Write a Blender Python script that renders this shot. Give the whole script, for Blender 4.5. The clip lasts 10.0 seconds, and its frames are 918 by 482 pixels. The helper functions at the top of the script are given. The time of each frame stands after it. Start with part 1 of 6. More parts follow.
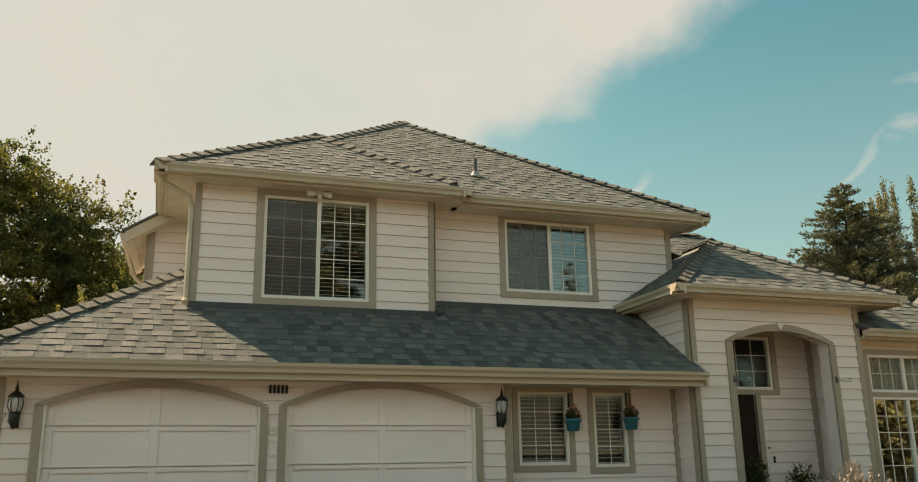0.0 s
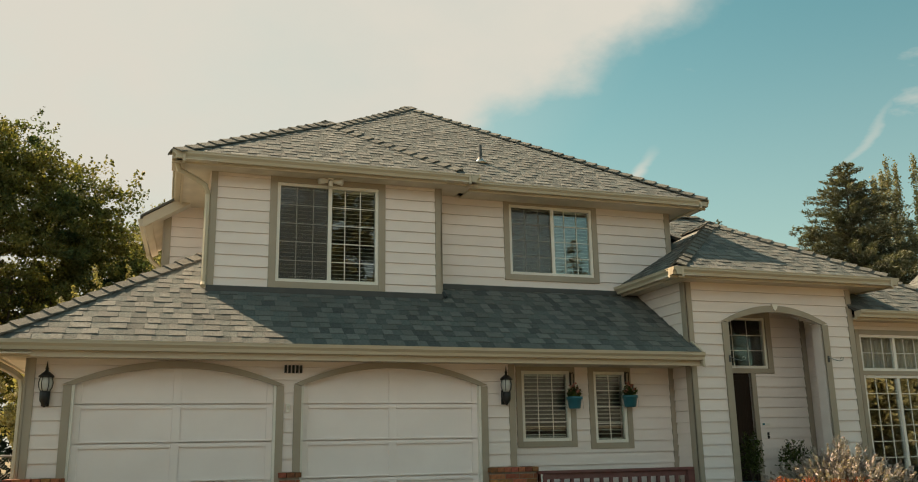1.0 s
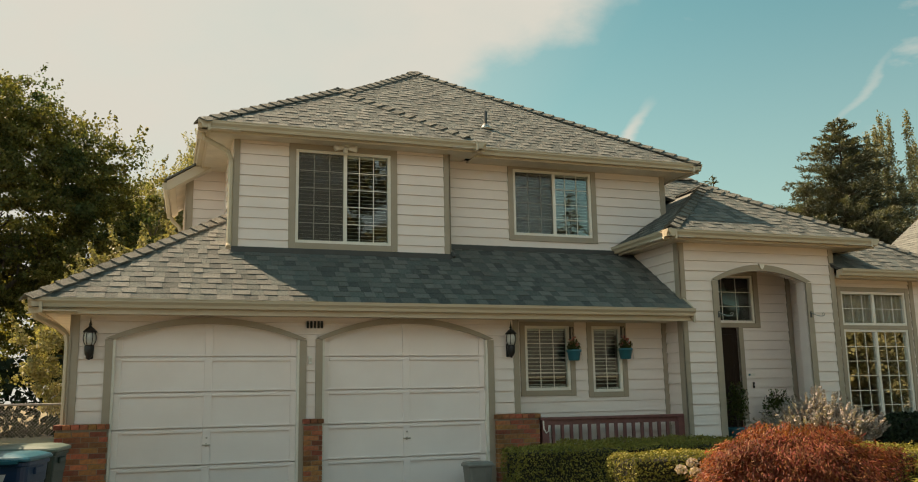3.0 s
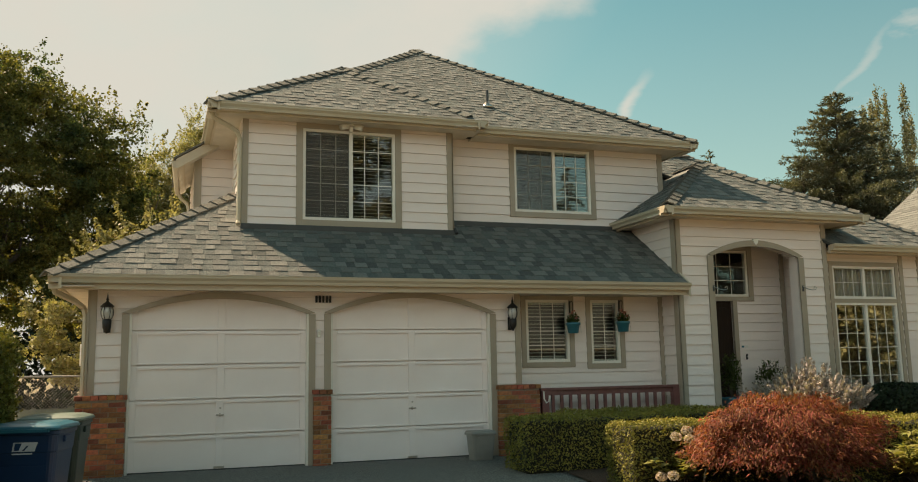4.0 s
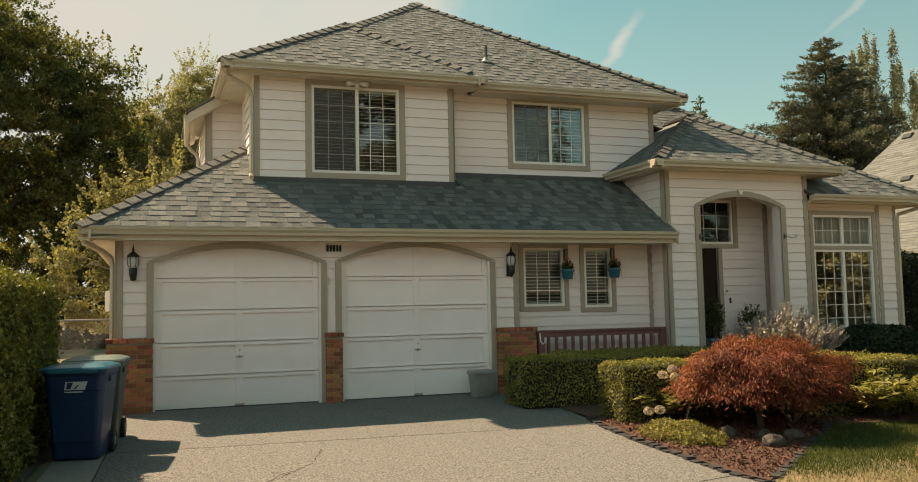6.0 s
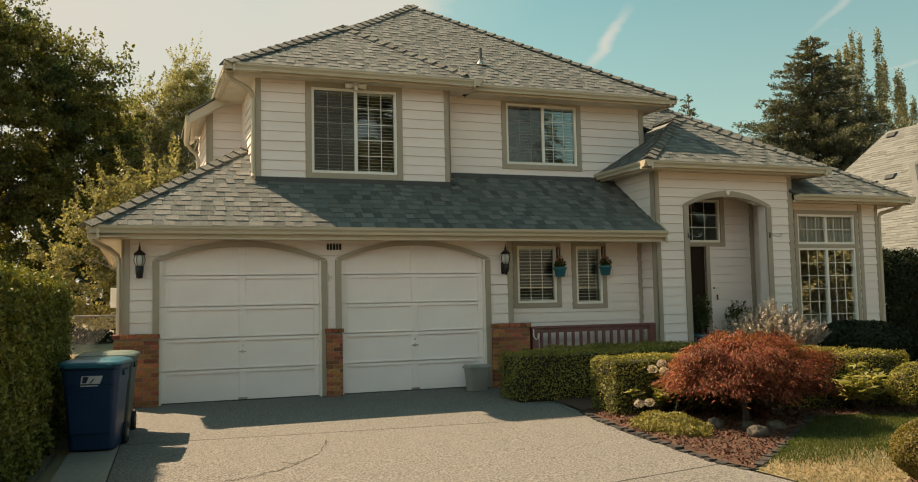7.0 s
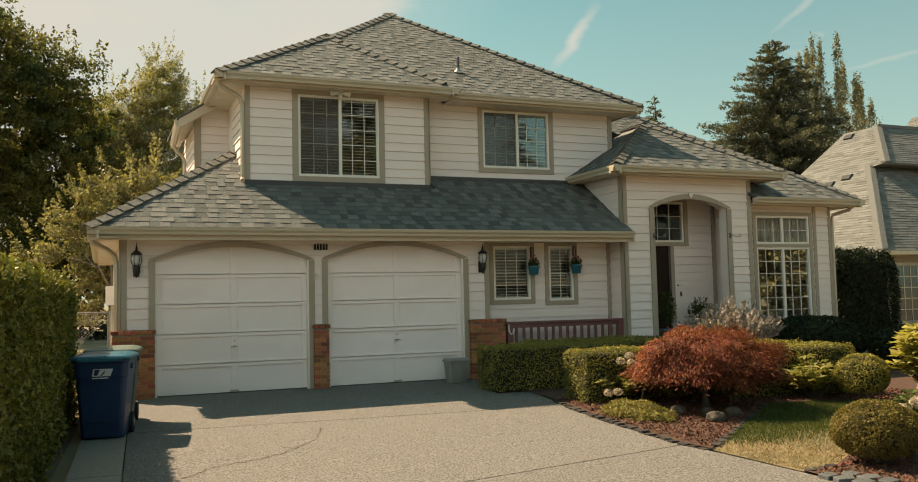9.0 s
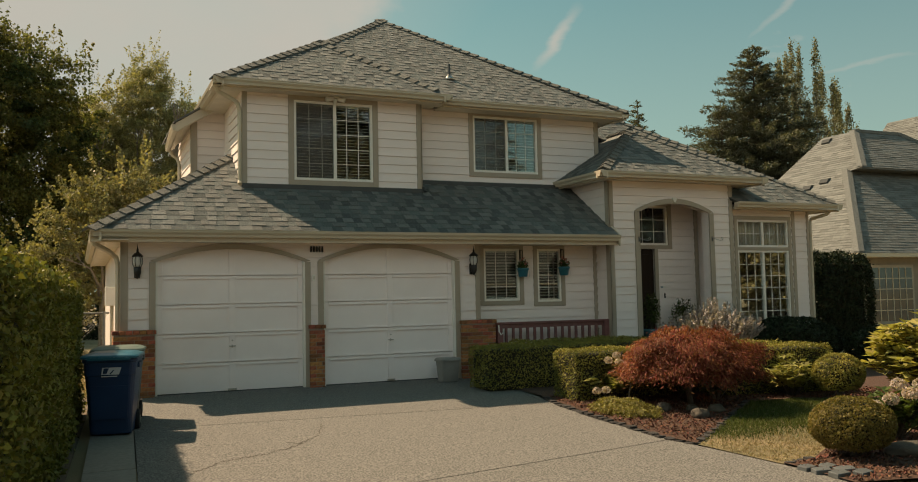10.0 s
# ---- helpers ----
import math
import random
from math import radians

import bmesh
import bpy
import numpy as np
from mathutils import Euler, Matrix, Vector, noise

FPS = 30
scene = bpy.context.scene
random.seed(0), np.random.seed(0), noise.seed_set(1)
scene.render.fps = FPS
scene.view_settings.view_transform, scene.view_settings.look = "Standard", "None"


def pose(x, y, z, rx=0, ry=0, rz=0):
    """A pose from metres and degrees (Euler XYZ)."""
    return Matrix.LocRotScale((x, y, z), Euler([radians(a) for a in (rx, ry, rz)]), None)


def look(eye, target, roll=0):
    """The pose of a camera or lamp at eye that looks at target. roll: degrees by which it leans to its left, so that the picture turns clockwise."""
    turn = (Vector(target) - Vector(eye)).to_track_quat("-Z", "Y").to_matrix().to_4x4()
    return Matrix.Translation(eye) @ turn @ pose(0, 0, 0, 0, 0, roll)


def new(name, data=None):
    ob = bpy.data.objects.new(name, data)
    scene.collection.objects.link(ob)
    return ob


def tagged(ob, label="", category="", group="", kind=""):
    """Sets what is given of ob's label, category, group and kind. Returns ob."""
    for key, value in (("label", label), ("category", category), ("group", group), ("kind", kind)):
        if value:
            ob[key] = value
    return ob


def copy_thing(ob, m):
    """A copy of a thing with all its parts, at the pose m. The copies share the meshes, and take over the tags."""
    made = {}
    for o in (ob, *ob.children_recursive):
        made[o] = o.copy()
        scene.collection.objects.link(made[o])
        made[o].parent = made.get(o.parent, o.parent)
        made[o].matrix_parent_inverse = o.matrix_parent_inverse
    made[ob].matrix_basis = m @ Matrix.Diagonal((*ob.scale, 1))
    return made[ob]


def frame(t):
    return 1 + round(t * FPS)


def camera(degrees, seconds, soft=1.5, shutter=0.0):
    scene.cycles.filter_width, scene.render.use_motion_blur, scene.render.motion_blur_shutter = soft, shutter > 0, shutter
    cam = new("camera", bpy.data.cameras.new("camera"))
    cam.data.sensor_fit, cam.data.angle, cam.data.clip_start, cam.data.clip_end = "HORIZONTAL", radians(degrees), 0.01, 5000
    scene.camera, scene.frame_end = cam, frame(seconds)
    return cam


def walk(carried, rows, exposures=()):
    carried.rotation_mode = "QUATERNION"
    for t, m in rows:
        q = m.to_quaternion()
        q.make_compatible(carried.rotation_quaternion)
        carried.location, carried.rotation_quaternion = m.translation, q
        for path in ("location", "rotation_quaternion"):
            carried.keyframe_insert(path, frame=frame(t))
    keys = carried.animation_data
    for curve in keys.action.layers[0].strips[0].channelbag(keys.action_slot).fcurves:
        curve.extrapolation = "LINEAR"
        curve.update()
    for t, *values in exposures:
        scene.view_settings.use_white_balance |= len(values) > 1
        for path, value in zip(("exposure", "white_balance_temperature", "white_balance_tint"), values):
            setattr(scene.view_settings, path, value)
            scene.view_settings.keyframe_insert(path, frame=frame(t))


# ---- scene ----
cam = camera(55.8, 10.0, 1.0)
PATH = [
    (0, (0.08, -0.084, 1.336), (0.708, 1.744, 1.848), -1.0),
    (0.5, (-0.015, -0.324, 1.339), (0.61, 1.513, 1.825), -1.0),
    (1, (-0.101, -0.543, 1.346), (0.521, 1.301, 1.805), -1.0),
    (1.5, (-0.203, -0.754, 1.343), (0.422, 1.096, 1.775), -1.0),
    (2, (-0.309, -0.954, 1.343), (0.318, 0.901, 1.75), -1.0),
    (2.5, (-0.434, -1.135, 1.345), (0.198, 0.724, 1.723), -1.0),
    (4, (-0.776, -1.653, 1.338), (-0.13, 0.217, 1.625), -1.1),
    (4.5, (-0.881, -1.843, 1.349), (-0.23, 0.032, 1.598), -1.2),
    (5, (-0.983, -2.023, 1.369), (-0.328, -0.145, 1.575), -1.2),
    (5.5, (-1.097, -2.183, 1.386), (-0.435, -0.304, 1.557), -1.2),
    (7, (-1.483, -2.705, 1.425), (-0.787, -0.835, 1.566), -1.2),
    (7.5, (-1.597, -2.886, 1.438), (-0.886, -1.022, 1.575), -1.2),
    (8, (-1.708, -3.065, 1.439), (-0.981, -1.207, 1.575), -1.3),
    (8.5, (-1.831, -3.232, 1.436), (-1.085, -1.381, 1.57), -1.3),
    (9, (-1.963, -3.41, 1.441), (-1.199, -1.567, 1.572), -1.3),
    (9.5, (-2.137, -3.577, 1.451), (-1.352, -1.742, 1.582), -1.2),
    (10, (-2.308, -3.738, 1.459), (-1.504, -1.912, 1.59), -1.2),
]
EXPOSURES = [(0, 1.06, 6950, 10), (9.6, 1.04, 6950, 10), (10, 0.60, 6950, 10)]
walk(cam, [(t, look(eye, target, roll)) for t, eye, target, roll in PATH], EXPOSURES)

# ---- daylight: sun behind the house, to its left ----
SUN_DIR = Vector((0.65, -0.76, -1.11)).normalized()
sun = new("sun", bpy.data.lights.new("sun", "SUN"))
sun.data.energy, sun.data.angle, sun.data.color = 5.0, radians(0.6), (1.0, 0.77, 0.54)
sun.matrix_world = look((0, 0, 0), SUN_DIR)
sun.location = (-20, 30, 35)


def make_world():
    w = bpy.data.worlds.new("sky")
    scene.world = w
    w.use_nodes = True
    nt = w.node_tree
    N, L = nt.nodes, nt.links
    N.clear()
    out, bg = N.new("ShaderNodeOutputWorld"), N.new("ShaderNodeBackground")
    sky = N.new("ShaderNodeTexSky")
    sky.sky_type, sky.sun_disc = "NISHITA", False
    sky.sun_elevation = radians(48)
    sky.sun_rotation = math.atan2(-0.65, 0.76)
    sky.dust_density, sky.ozone_density = 1.5, 1.5
    co = N.new("ShaderNodeTexCoord")
    sep = N.new("ShaderNodeSeparateXYZ")
    L.new(co.outputs["Generated"], sep.inputs[0])

    def m(op, a, b=None, c=None):
        n = N.new("ShaderNodeMath")
        n.operation = op
        for i, v in enumerate((a, b, c)):
            if v is None:
                continue
            if isinstance(v, (int, float)):
                n.inputs[i].default_value = v
            else:
                L.new(v, n.inputs[i])
        return n.outputs[0]

    def smooth(v, a, b):
        n = N.new("ShaderNodeMapRange")
        n.interpolation_type = "SMOOTHSTEP"
        L.new(v, n.inputs[0])
        n.inputs[1].default_value, n.inputs[2].default_value = a, b
        return n.outputs[0]

    def fbm(scale, detail, stretch):
        mp = N.new("ShaderNodeMapping")
        mp.inputs["Scale"].default_value = stretch
        mp.inputs["Rotation"].default_value = (0, 0.7, 0)
        L.new(co.outputs["Generated"], mp.inputs[0])
        n = N.new("ShaderNodeTexNoise")
        n.inputs["Scale"].default_value, n.inputs["Detail"].default_value = scale, detail
        n.inputs["Roughness"].default_value = 0.55
        L.new(mp.outputs[0], n.inputs["Vector"])
        return n.outputs[0]

    x, y, z = sep.outputs
    n1 = fbm(5.0, 8, (1, 1, 1.6))
    n2 = fbm(9.0, 9, (0.35, 1, 2.2))
    bank = m("SUBTRACT", z, m("MULTIPLY", x, 0.86))
    bank = m("ADD", bank, m("MULTIPLY", m("SUBTRACT", n1, 0.5), 0.30))
    bank = m("MULTIPLY", smooth(bank, -0.02, 0.11), smooth(y, 0.15, 0.6))
    body = m("ADD", 0.72, m("MULTIPLY", n1, 0.45))
    veil = m("MULTIPLY", m("MULTIPLY", smooth(m("SUBTRACT", m("MULTIPLY", y, 0.45), x), -0.25, 0.35), smooth(y, 0.0, 0.4)), 0.52)
    # added glow low in the unseen sky, there to brighten the house front
    front_fill = m("MULTIPLY", m("MULTIPLY", smooth(m("MULTIPLY", y, -1.0), -0.1, 0.45), smooth(m("SUBTRACT", 1.0, z), 0.2, 0.6)), m("SUBTRACT", 1.0, m("MULTIPLY", smooth(x, 0.30, 0.46), 1.0)))
    wisps = m("MULTIPLY", smooth(n2, 0.57, 0.78), 0.6)
    veil = m("MAXIMUM", veil, m("MULTIPLY", smooth(m("SUBTRACT", 1.0, z), 0.5, 0.95), 0.42))
    # cirrus streaks: direction, along, across, length, width, density
    for c, a, b, ln, wd, k in (((0.487, 0.825, 0.285), (0.53, -0.27, 0.8), (0.754, -0.27, -0.599), 0.038, 0.0085, 0.85),
                               ((0.675, 0.672, 0.30), (0.60, -0.40, 0.69), (0.60, -0.40, -0.69), 0.05, 0.006, 0.5),
                               ((0.735, 0.63, 0.235), (0.65, -0.74, 0.12), (-0.1, 0.0, 0.99), 0.07, 0.0045, 0.5)):
        rel = N.new("ShaderNodeVectorMath")
        rel.operation, rel.inputs[1].default_value = "SUBTRACT", c
        L.new(co.outputs["Generated"], rel.inputs[0])
        mask = []
        for ax, size in ((a, ln), (b, wd)):
            dt = N.new("ShaderNodeVectorMath")
            dt.operation, dt.inputs[1].default_value = "DOT_PRODUCT", ax
            L.new(rel.outputs[0], dt.inputs[0])
            v = m("ADD", dt.outputs["Value"], m("MULTIPLY", m("SUBTRACT", n2, 0.5), 0.05))
            mask.append(m("POWER", m("DIVIDE", v, size), 2.0))
        wisps = m("MAXIMUM", wisps, m("MULTIPLY", m("EXPONENT", m("MULTIPLY", m("ADD", mask[0], mask[1]), -1.0)), k))
    cover = m("MINIMUM", m("MAXIMUM", m("MAXIMUM", m("MULTIPLY", bank, body), veil), wisps), 1.0)
    tint = N.new("ShaderNodeMix")
    tint.data_type, tint.blend_type = "RGBA", "MULTIPLY"
    tint.inputs[0].default_value = 1.0
    tint.inputs[7].default_value = SKY_TINT
    L.new(sky.outputs[0], tint.inputs[6])
    mix = N.new("ShaderNodeMix")
    mix.data_type = "RGBA"
    L.new(cover, mix.inputs[0])
    L.new(tint.outputs[2], mix.inputs[6])
    mix.inputs[7].default_value = CLOUD
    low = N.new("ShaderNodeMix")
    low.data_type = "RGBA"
    L.new(front_fill, low.inputs[0])
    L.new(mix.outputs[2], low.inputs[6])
    low.inputs[7].default_value = FRONT_FILL
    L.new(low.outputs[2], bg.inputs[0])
    bg.inputs[1].default_value = SKY_STRENGTH
    L.new(bg.outputs[0], out.inputs[0])


# third colour: the added fill glow, brighter than the clouds
SKY_TINT, CLOUD, FRONT_FILL, SKY_STRENGTH = (0.60, 1.0, 0.71, 1), (4.4, 4.35, 4.0, 1), (5.9, 6.95, 6.95, 1), 0.075
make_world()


# ---- materials ----
def material(name, color, rough=0.7, color2=None, scale=8.0, bump=0.0, bump_scale=60.0, metal=0.0, vary=0.0,
             stain=0.0, stain_color=(0.1, 0.09, 0.07), stretch=(1, 1, 1), spec=0.5, translucent=0.0, sharp=0.2):
    """A paint, stone, soil or leaf surface: grain, patches, piece-to-piece variation and fine relief."""
    mat = bpy.data.materials.new(name)
    mat.use_nodes = True
    nt = mat.node_tree
    N, L = nt.nodes, nt.links
    bs, out = N["Principled BSDF"], N["Material Output"]
    bs.inputs["Roughness"].default_value, bs.inputs["Metallic"].default_value = rough, metal
    bs.inputs["Specular IOR Level"].default_value = spec
    co = N.new("ShaderNodeTexCoord")
    mp = N.new("ShaderNodeMapping")
    mp.inputs["Scale"].default_value = stretch
    L.new(co.outputs["Object"], mp.inputs[0])

    def tex(sc, det=4):
        n = N.new("ShaderNodeTexNoise")
        n.inputs["Scale"].default_value, n.inputs["Detail"].default_value = sc, det
        L.new(mp.outputs[0], n.inputs["Vector"])
        return n.outputs[0]

    def mixc(fac, a, b, blend="MIX"):
        n = N.new("ShaderNodeMix")
        n.data_type, n.blend_type = "RGBA", blend
        for i, v in ((0, fac), (6, a), (7, b)):
            if isinstance(v, (int, float)):
                n.inputs[i].default_value = v
            elif isinstance(v, tuple):
                n.inputs[i].default_value = (*v[:3], 1)
            else:
                L.new(v, n.inputs[i])
        return n.outputs[2]

    def ramp(v, a, b):
        n = N.new("ShaderNodeMapRange")
        L.new(v, n.inputs[0])
        n.inputs[1].default_value, n.inputs[2].default_value = a, b
        return n.outputs[0]

    c2 = color2 or tuple(v * 0.82 for v in color)
    col = mixc(ramp(tex(scale), 0.5 - sharp, 0.5 + sharp), color, c2)
    if vary:
        oi, ge = N.new("ShaderNodeObjectInfo"), N.new("ShaderNodeNewGeometry")
        add = N.new("ShaderNodeMath")
        L.new(oi.outputs["Random"], add.inputs[0])
        L.new(ge.outputs["Random Per Island"], add.inputs[1])
        fr = N.new("ShaderNodeMath")
        fr.operation = "FRACT"
        L.new(add.outputs[0], fr.inputs[0])
        lo, hi = 1 - vary, 1 + vary
        mr = N.new("ShaderNodeMapRange")
        L.new(fr.outputs[0], mr.inputs[0])
        mr.inputs[3].default_value, mr.inputs[4].default_value = lo, hi
        hs = N.new("ShaderNodeHueSaturation")
        L.new(col, hs.inputs["Color"])
        L.new(mr.outputs[0], hs.inputs["Value"])
        mr2 = N.new("ShaderNodeMapRange")
        sq = N.new("ShaderNodeMath")
        sq.operation = "FRACT"
        ml = N.new("ShaderNodeMath")
        ml.operation, ml.inputs[1].default_value = "MULTIPLY", 7.31
        L.new(fr.outputs[0], ml.inputs[0])
        L.new(ml.outputs[0], sq.inputs[0])
        L.new(sq.outputs[0], mr2.inputs[0])
        mr2.inputs[3].default_value, mr2.inputs[4].default_value = 0.5 - vary * 0.05, 0.5 + vary * 0.05
        L.new(mr2.outputs[0], hs.inputs["Hue"])
        col = hs.outputs[0]
    if stain:
        n = N.new("ShaderNodeMath")
        n.operation, n.inputs[1].default_value = "MULTIPLY", stain
        L.new(ramp(tex(scale * 0.23, 8), 0.48, 0.72), n.inputs[0])
        col = mixc(n.outputs[0], col, stain_color)
    L.new(col, bs.inputs["Base Color"])
    if bump:
        b = N.new("ShaderNodeBump")
        b.inputs["Strength"].default_value, b.inputs["Distance"].default_value = bump, 0.01
        L.new(tex(bump_scale, 6), b.inputs["Height"])
        L.new(b.outputs[0], bs.inputs["Normal"])
    if translucent:
        tr, ad = N.new("ShaderNodeBsdfTranslucent"), N.new("ShaderNodeMixShader")
        L.new(mixc(1.0, col, (1.35, 1.4, 0.65), "MULTIPLY"), tr.inputs["Color"])
        ad.inputs[0].default_value = translucent
        L.new(bs.outputs[0], ad.inputs[1])
        L.new(tr.outputs[0], ad.inputs[2])
        L.new(ad.outputs[0], out.inputs["Surface"])
    return mat


SIDING = material("cream_painted_siding", (0.82, 0.735, 0.685), 0.55, (0.78, 0.695, 0.645), 3.0, 0.12, 90, vary=0.025, stain=0.12, stain_color=(0.5, 0.45, 0.37), stretch=(0.4, 1, 2))
DOORPAINT = material("garage_door_paint", (0.88, 0.81, 0.775), 0.5, (0.84, 0.765, 0.73), 2.0, 0.08, 120, stain=0.12, stain_color=(0.42, 0.38, 0.32))
TRIM = material("olive_trim_paint", (0.37, 0.315, 0.245), 0.5, (0.34, 0.29, 0.22), 4.0, 0.1, 80, stain=0.15, stain_color=(0.24, 0.21, 0.16))
GUTTER = material("tan_gutter_paint", (0.50, 0.44, 0.33), 0.35, (0.47, 0.41, 0.30), 3.0, 0.04, 60, stain=0.3, stain_color=(0.34, 0.29, 0.21), stretch=(0.3, 1, 1))
FASCIA = material("tan_fascia_paint", (0.55, 0.48, 0.36), 0.5, (0.51, 0.44, 0.33), 3.0, 0.06, 70, stain=0.2, stain_color=(0.4, 0.34, 0.25))
SOFFIT = material("pale_soffit_paint", (0.66, 0.6, 0.5), 0.6, None, 4.0, 0.05)
SHINGLE = material("weathered_shingle", (0.17, 0.175, 0.16), 0.9, (0.135, 0.142, 0.132), 30.0, 0.9, 420, vary=0.2, stain=0.2, stain_color=(0.1, 0.105, 0.095))
# recessed tabs: darker tone, with the shade of the recess painted in
SHINGLE_LOW = material("weathered_shingle_shaded", (0.118, 0.13, 0.12), 0.9, (0.078, 0.095, 0.09), 30.0, 0.9, 420, vary=0.3, stain=0.2, stain_color=(0.07, 0.078, 0.075))
UNDERLAY = material("roof_underlay", (0.06, 0.065, 0.064), 0.95, None, 20, 0.4, 200)
RIDGECAP = material("ridge_shingle", (0.15, 0.15, 0.13), 0.9, (0.11, 0.112, 0.1), 26.0, 0.9, 420, vary=0.2)
FLASHING = material("dark_metal_flashing", (0.07, 0.075, 0.075), 0.5, None, 6, 0.1, metal=0.4)
BRICK = material("red_brick", (0.43, 0.17, 0.065), 0.85, (0.23, 0.085, 0.04), 24, 0.9, 120, vary=0.5, stain=0.5, stain_color=(0.3, 0.2, 0.14))
MORTAR = material("grey_mortar", (0.30, 0.26, 0.21), 0.95, None, 40, 0.6, 200)
VINYL = material("white_vinyl_frame", (0.78, 0.75, 0.68), 0.4, (0.74, 0.71, 0.64), 5)
BLIND = material("white_blind_slat", (0.82, 0.77, 0.68), 0.5, None, 6)
# room shade painted into the plaster, so the windows look dark
ROOM = material("shaded_room_plaster", (0.22, 0.2, 0.18), 0.9, None, 2)
DARKWOOD = material("dark_stained_door_wood", (0.03, 0.017, 0.011), 0.55, (0.018, 0.011, 0.007), 6, 0.2, 60, stretch=(8, 8, 0.6), spec=0.15)
RAILPAINT = material("faded_maroon_paint", (0.20, 0.078, 0.07), 0.55, (0.155, 0.06, 0.055), 12, 0.3, 90, stain=0.3, stain_color=(0.22, 0.14, 0.12))
BLACKIRON = material("black_lantern_metal", (0.018, 0.017, 0.016), 0.45, None, 20, 0.2, 90, metal=0.3)
NICKEL = material("brushed_nickel", (0.5, 0.48, 0.44), 0.3, None, 20, metal=1.0)
CONCRETE = material("exposed_aggregate_concrete", (0.225, 0.216, 0.193), 0.9, (0.085, 0.082, 0.075), 52.0, 1.0, 120, vary=0.03, stain=0.3, stain_color=(0.18, 0.168, 0.148), sharp=0.07)
WALKWAY = material("smooth_concrete", (0.28, 0.255, 0.215), 0.9, (0.22, 0.2, 0.17), 20.0, 0.4, 120, stain=0.2, stain_color=(0.2, 0.18, 0.15))
DARKJOINT = material("dirt_in_joints", (0.045, 0.036, 0.026), 1.0, None, 60, 0.8, 150)
SOIL = material("dry_soil_and_litter", (0.15, 0.11, 0.07), 1.0, (0.08, 0.06, 0.04), 14, 1.0, 60, stain=0.3)
MULCH = material("red_bark_mulch", (0.10, 0.046, 0.026), 0.95, (0.042, 0.024, 0.015), 40, 1.0, 70, stain=0.3, stain_color=(0.05, 0.03, 0.02))
GRASSBASE = material("thin_turf", (0.10, 0.105, 0.045), 1.0, (0.24, 0.185, 0.1), 1.6, 0.9, 80)
FIELD = material("dry_grass_ground", (0.24, 0.19, 0.11), 1.0, (0.13, 0.12, 0.06), 0.4, 0.8, 30)
ASPHALT = material("street_asphalt", (0.05, 0.05, 0.048), 0.9, (0.07, 0.068, 0.064), 30, 0.6, 90)
STONE = material("grey_garden_stone", (0.10, 0.085, 0.062), 0.85, (0.05, 0.043, 0.033), 9, 0.9, 40, vary=0.2, stain=0.3)
SLATE = material("grey_flagstone", (0.095, 0.105, 0.105), 0.7, (0.055, 0.062, 0.062), 7, 0.5, 50, vary=0.15)
EDGING = material("dark_edging_block", (0.04, 0.037, 0.034), 0.9, (0.025, 0.023, 0.021), 25, 0.8, 90, vary=0.25)


def glass_material(name, gloss):
    mat = bpy.data.materials.new(name)
    mat.use_nodes = True
    N, L = mat.node_tree.nodes, mat.node_tree.links
    N.remove(N["Principled BSDF"])
    tr, gl, mx, fr = N.new("ShaderNodeBsdfTransparent"), N.new("ShaderNodeBsdfGlossy"), N.new("ShaderNodeMixShader"), N.new("ShaderNodeLayerWeight")
    pw, mr = N.new("ShaderNodeMath"), N.new("ShaderNodeMapRange")
    gl.inputs["Roughness"].default_value = 0.01
    gl.inputs["Color"].default_value = (0.95, 0.97, 0.96, 1)
    tr.inputs["Color"].default_value = (0.82, 0.86, 0.85, 1)
    fr.inputs["Blend"].default_value = 0.5
    pw.operation, pw.inputs[1].default_value = "POWER", 5.0
    L.new(fr.outputs["Facing"], pw.inputs[0])
    L.new(pw.outputs[0], mr.inputs[0])
    mr.inputs[3].default_value, mr.inputs[4].default_value = gloss, 1.0
    L.new(mr.outputs[0], mx.inputs[0])
    L.new(tr.outputs[0], mx.inputs[1])
    L.new(gl.outputs[0], mx.inputs[2])
    L.new(mx.outputs[0], N["Material Output"].inputs["Surface"])
    return mat


def screen_material():
    mat = bpy.data.materials.new("insect_screen")
    mat.use_nodes = True
    N, L = mat.node_tree.nodes, mat.node_tree.links
    bs = N["Principled BSDF"]
    bs.inputs["Base Color"].default_value, bs.inputs["Roughness"].default_value = (0.13, 0.12, 0.105, 1), 0.6
    tr, mx = N.new("ShaderNodeBsdfTransparent"), N.new("ShaderNodeMixShader")
    mx.inputs[0].default_value = 0.3
    L.new(tr.outputs[0], mx.inputs[1])
    L.new(bs.outputs[0], mx.inputs[2])
    L.new(mx.outputs[0], N["Material Output"].inputs["Surface"])
    return mat


GLASS, COATED, SCREEN = glass_material("window_glass", 0.05), glass_material("coated_window_glass", 0.14), screen_material()
MIRRORED = glass_material("living_room_glass", 0.26)


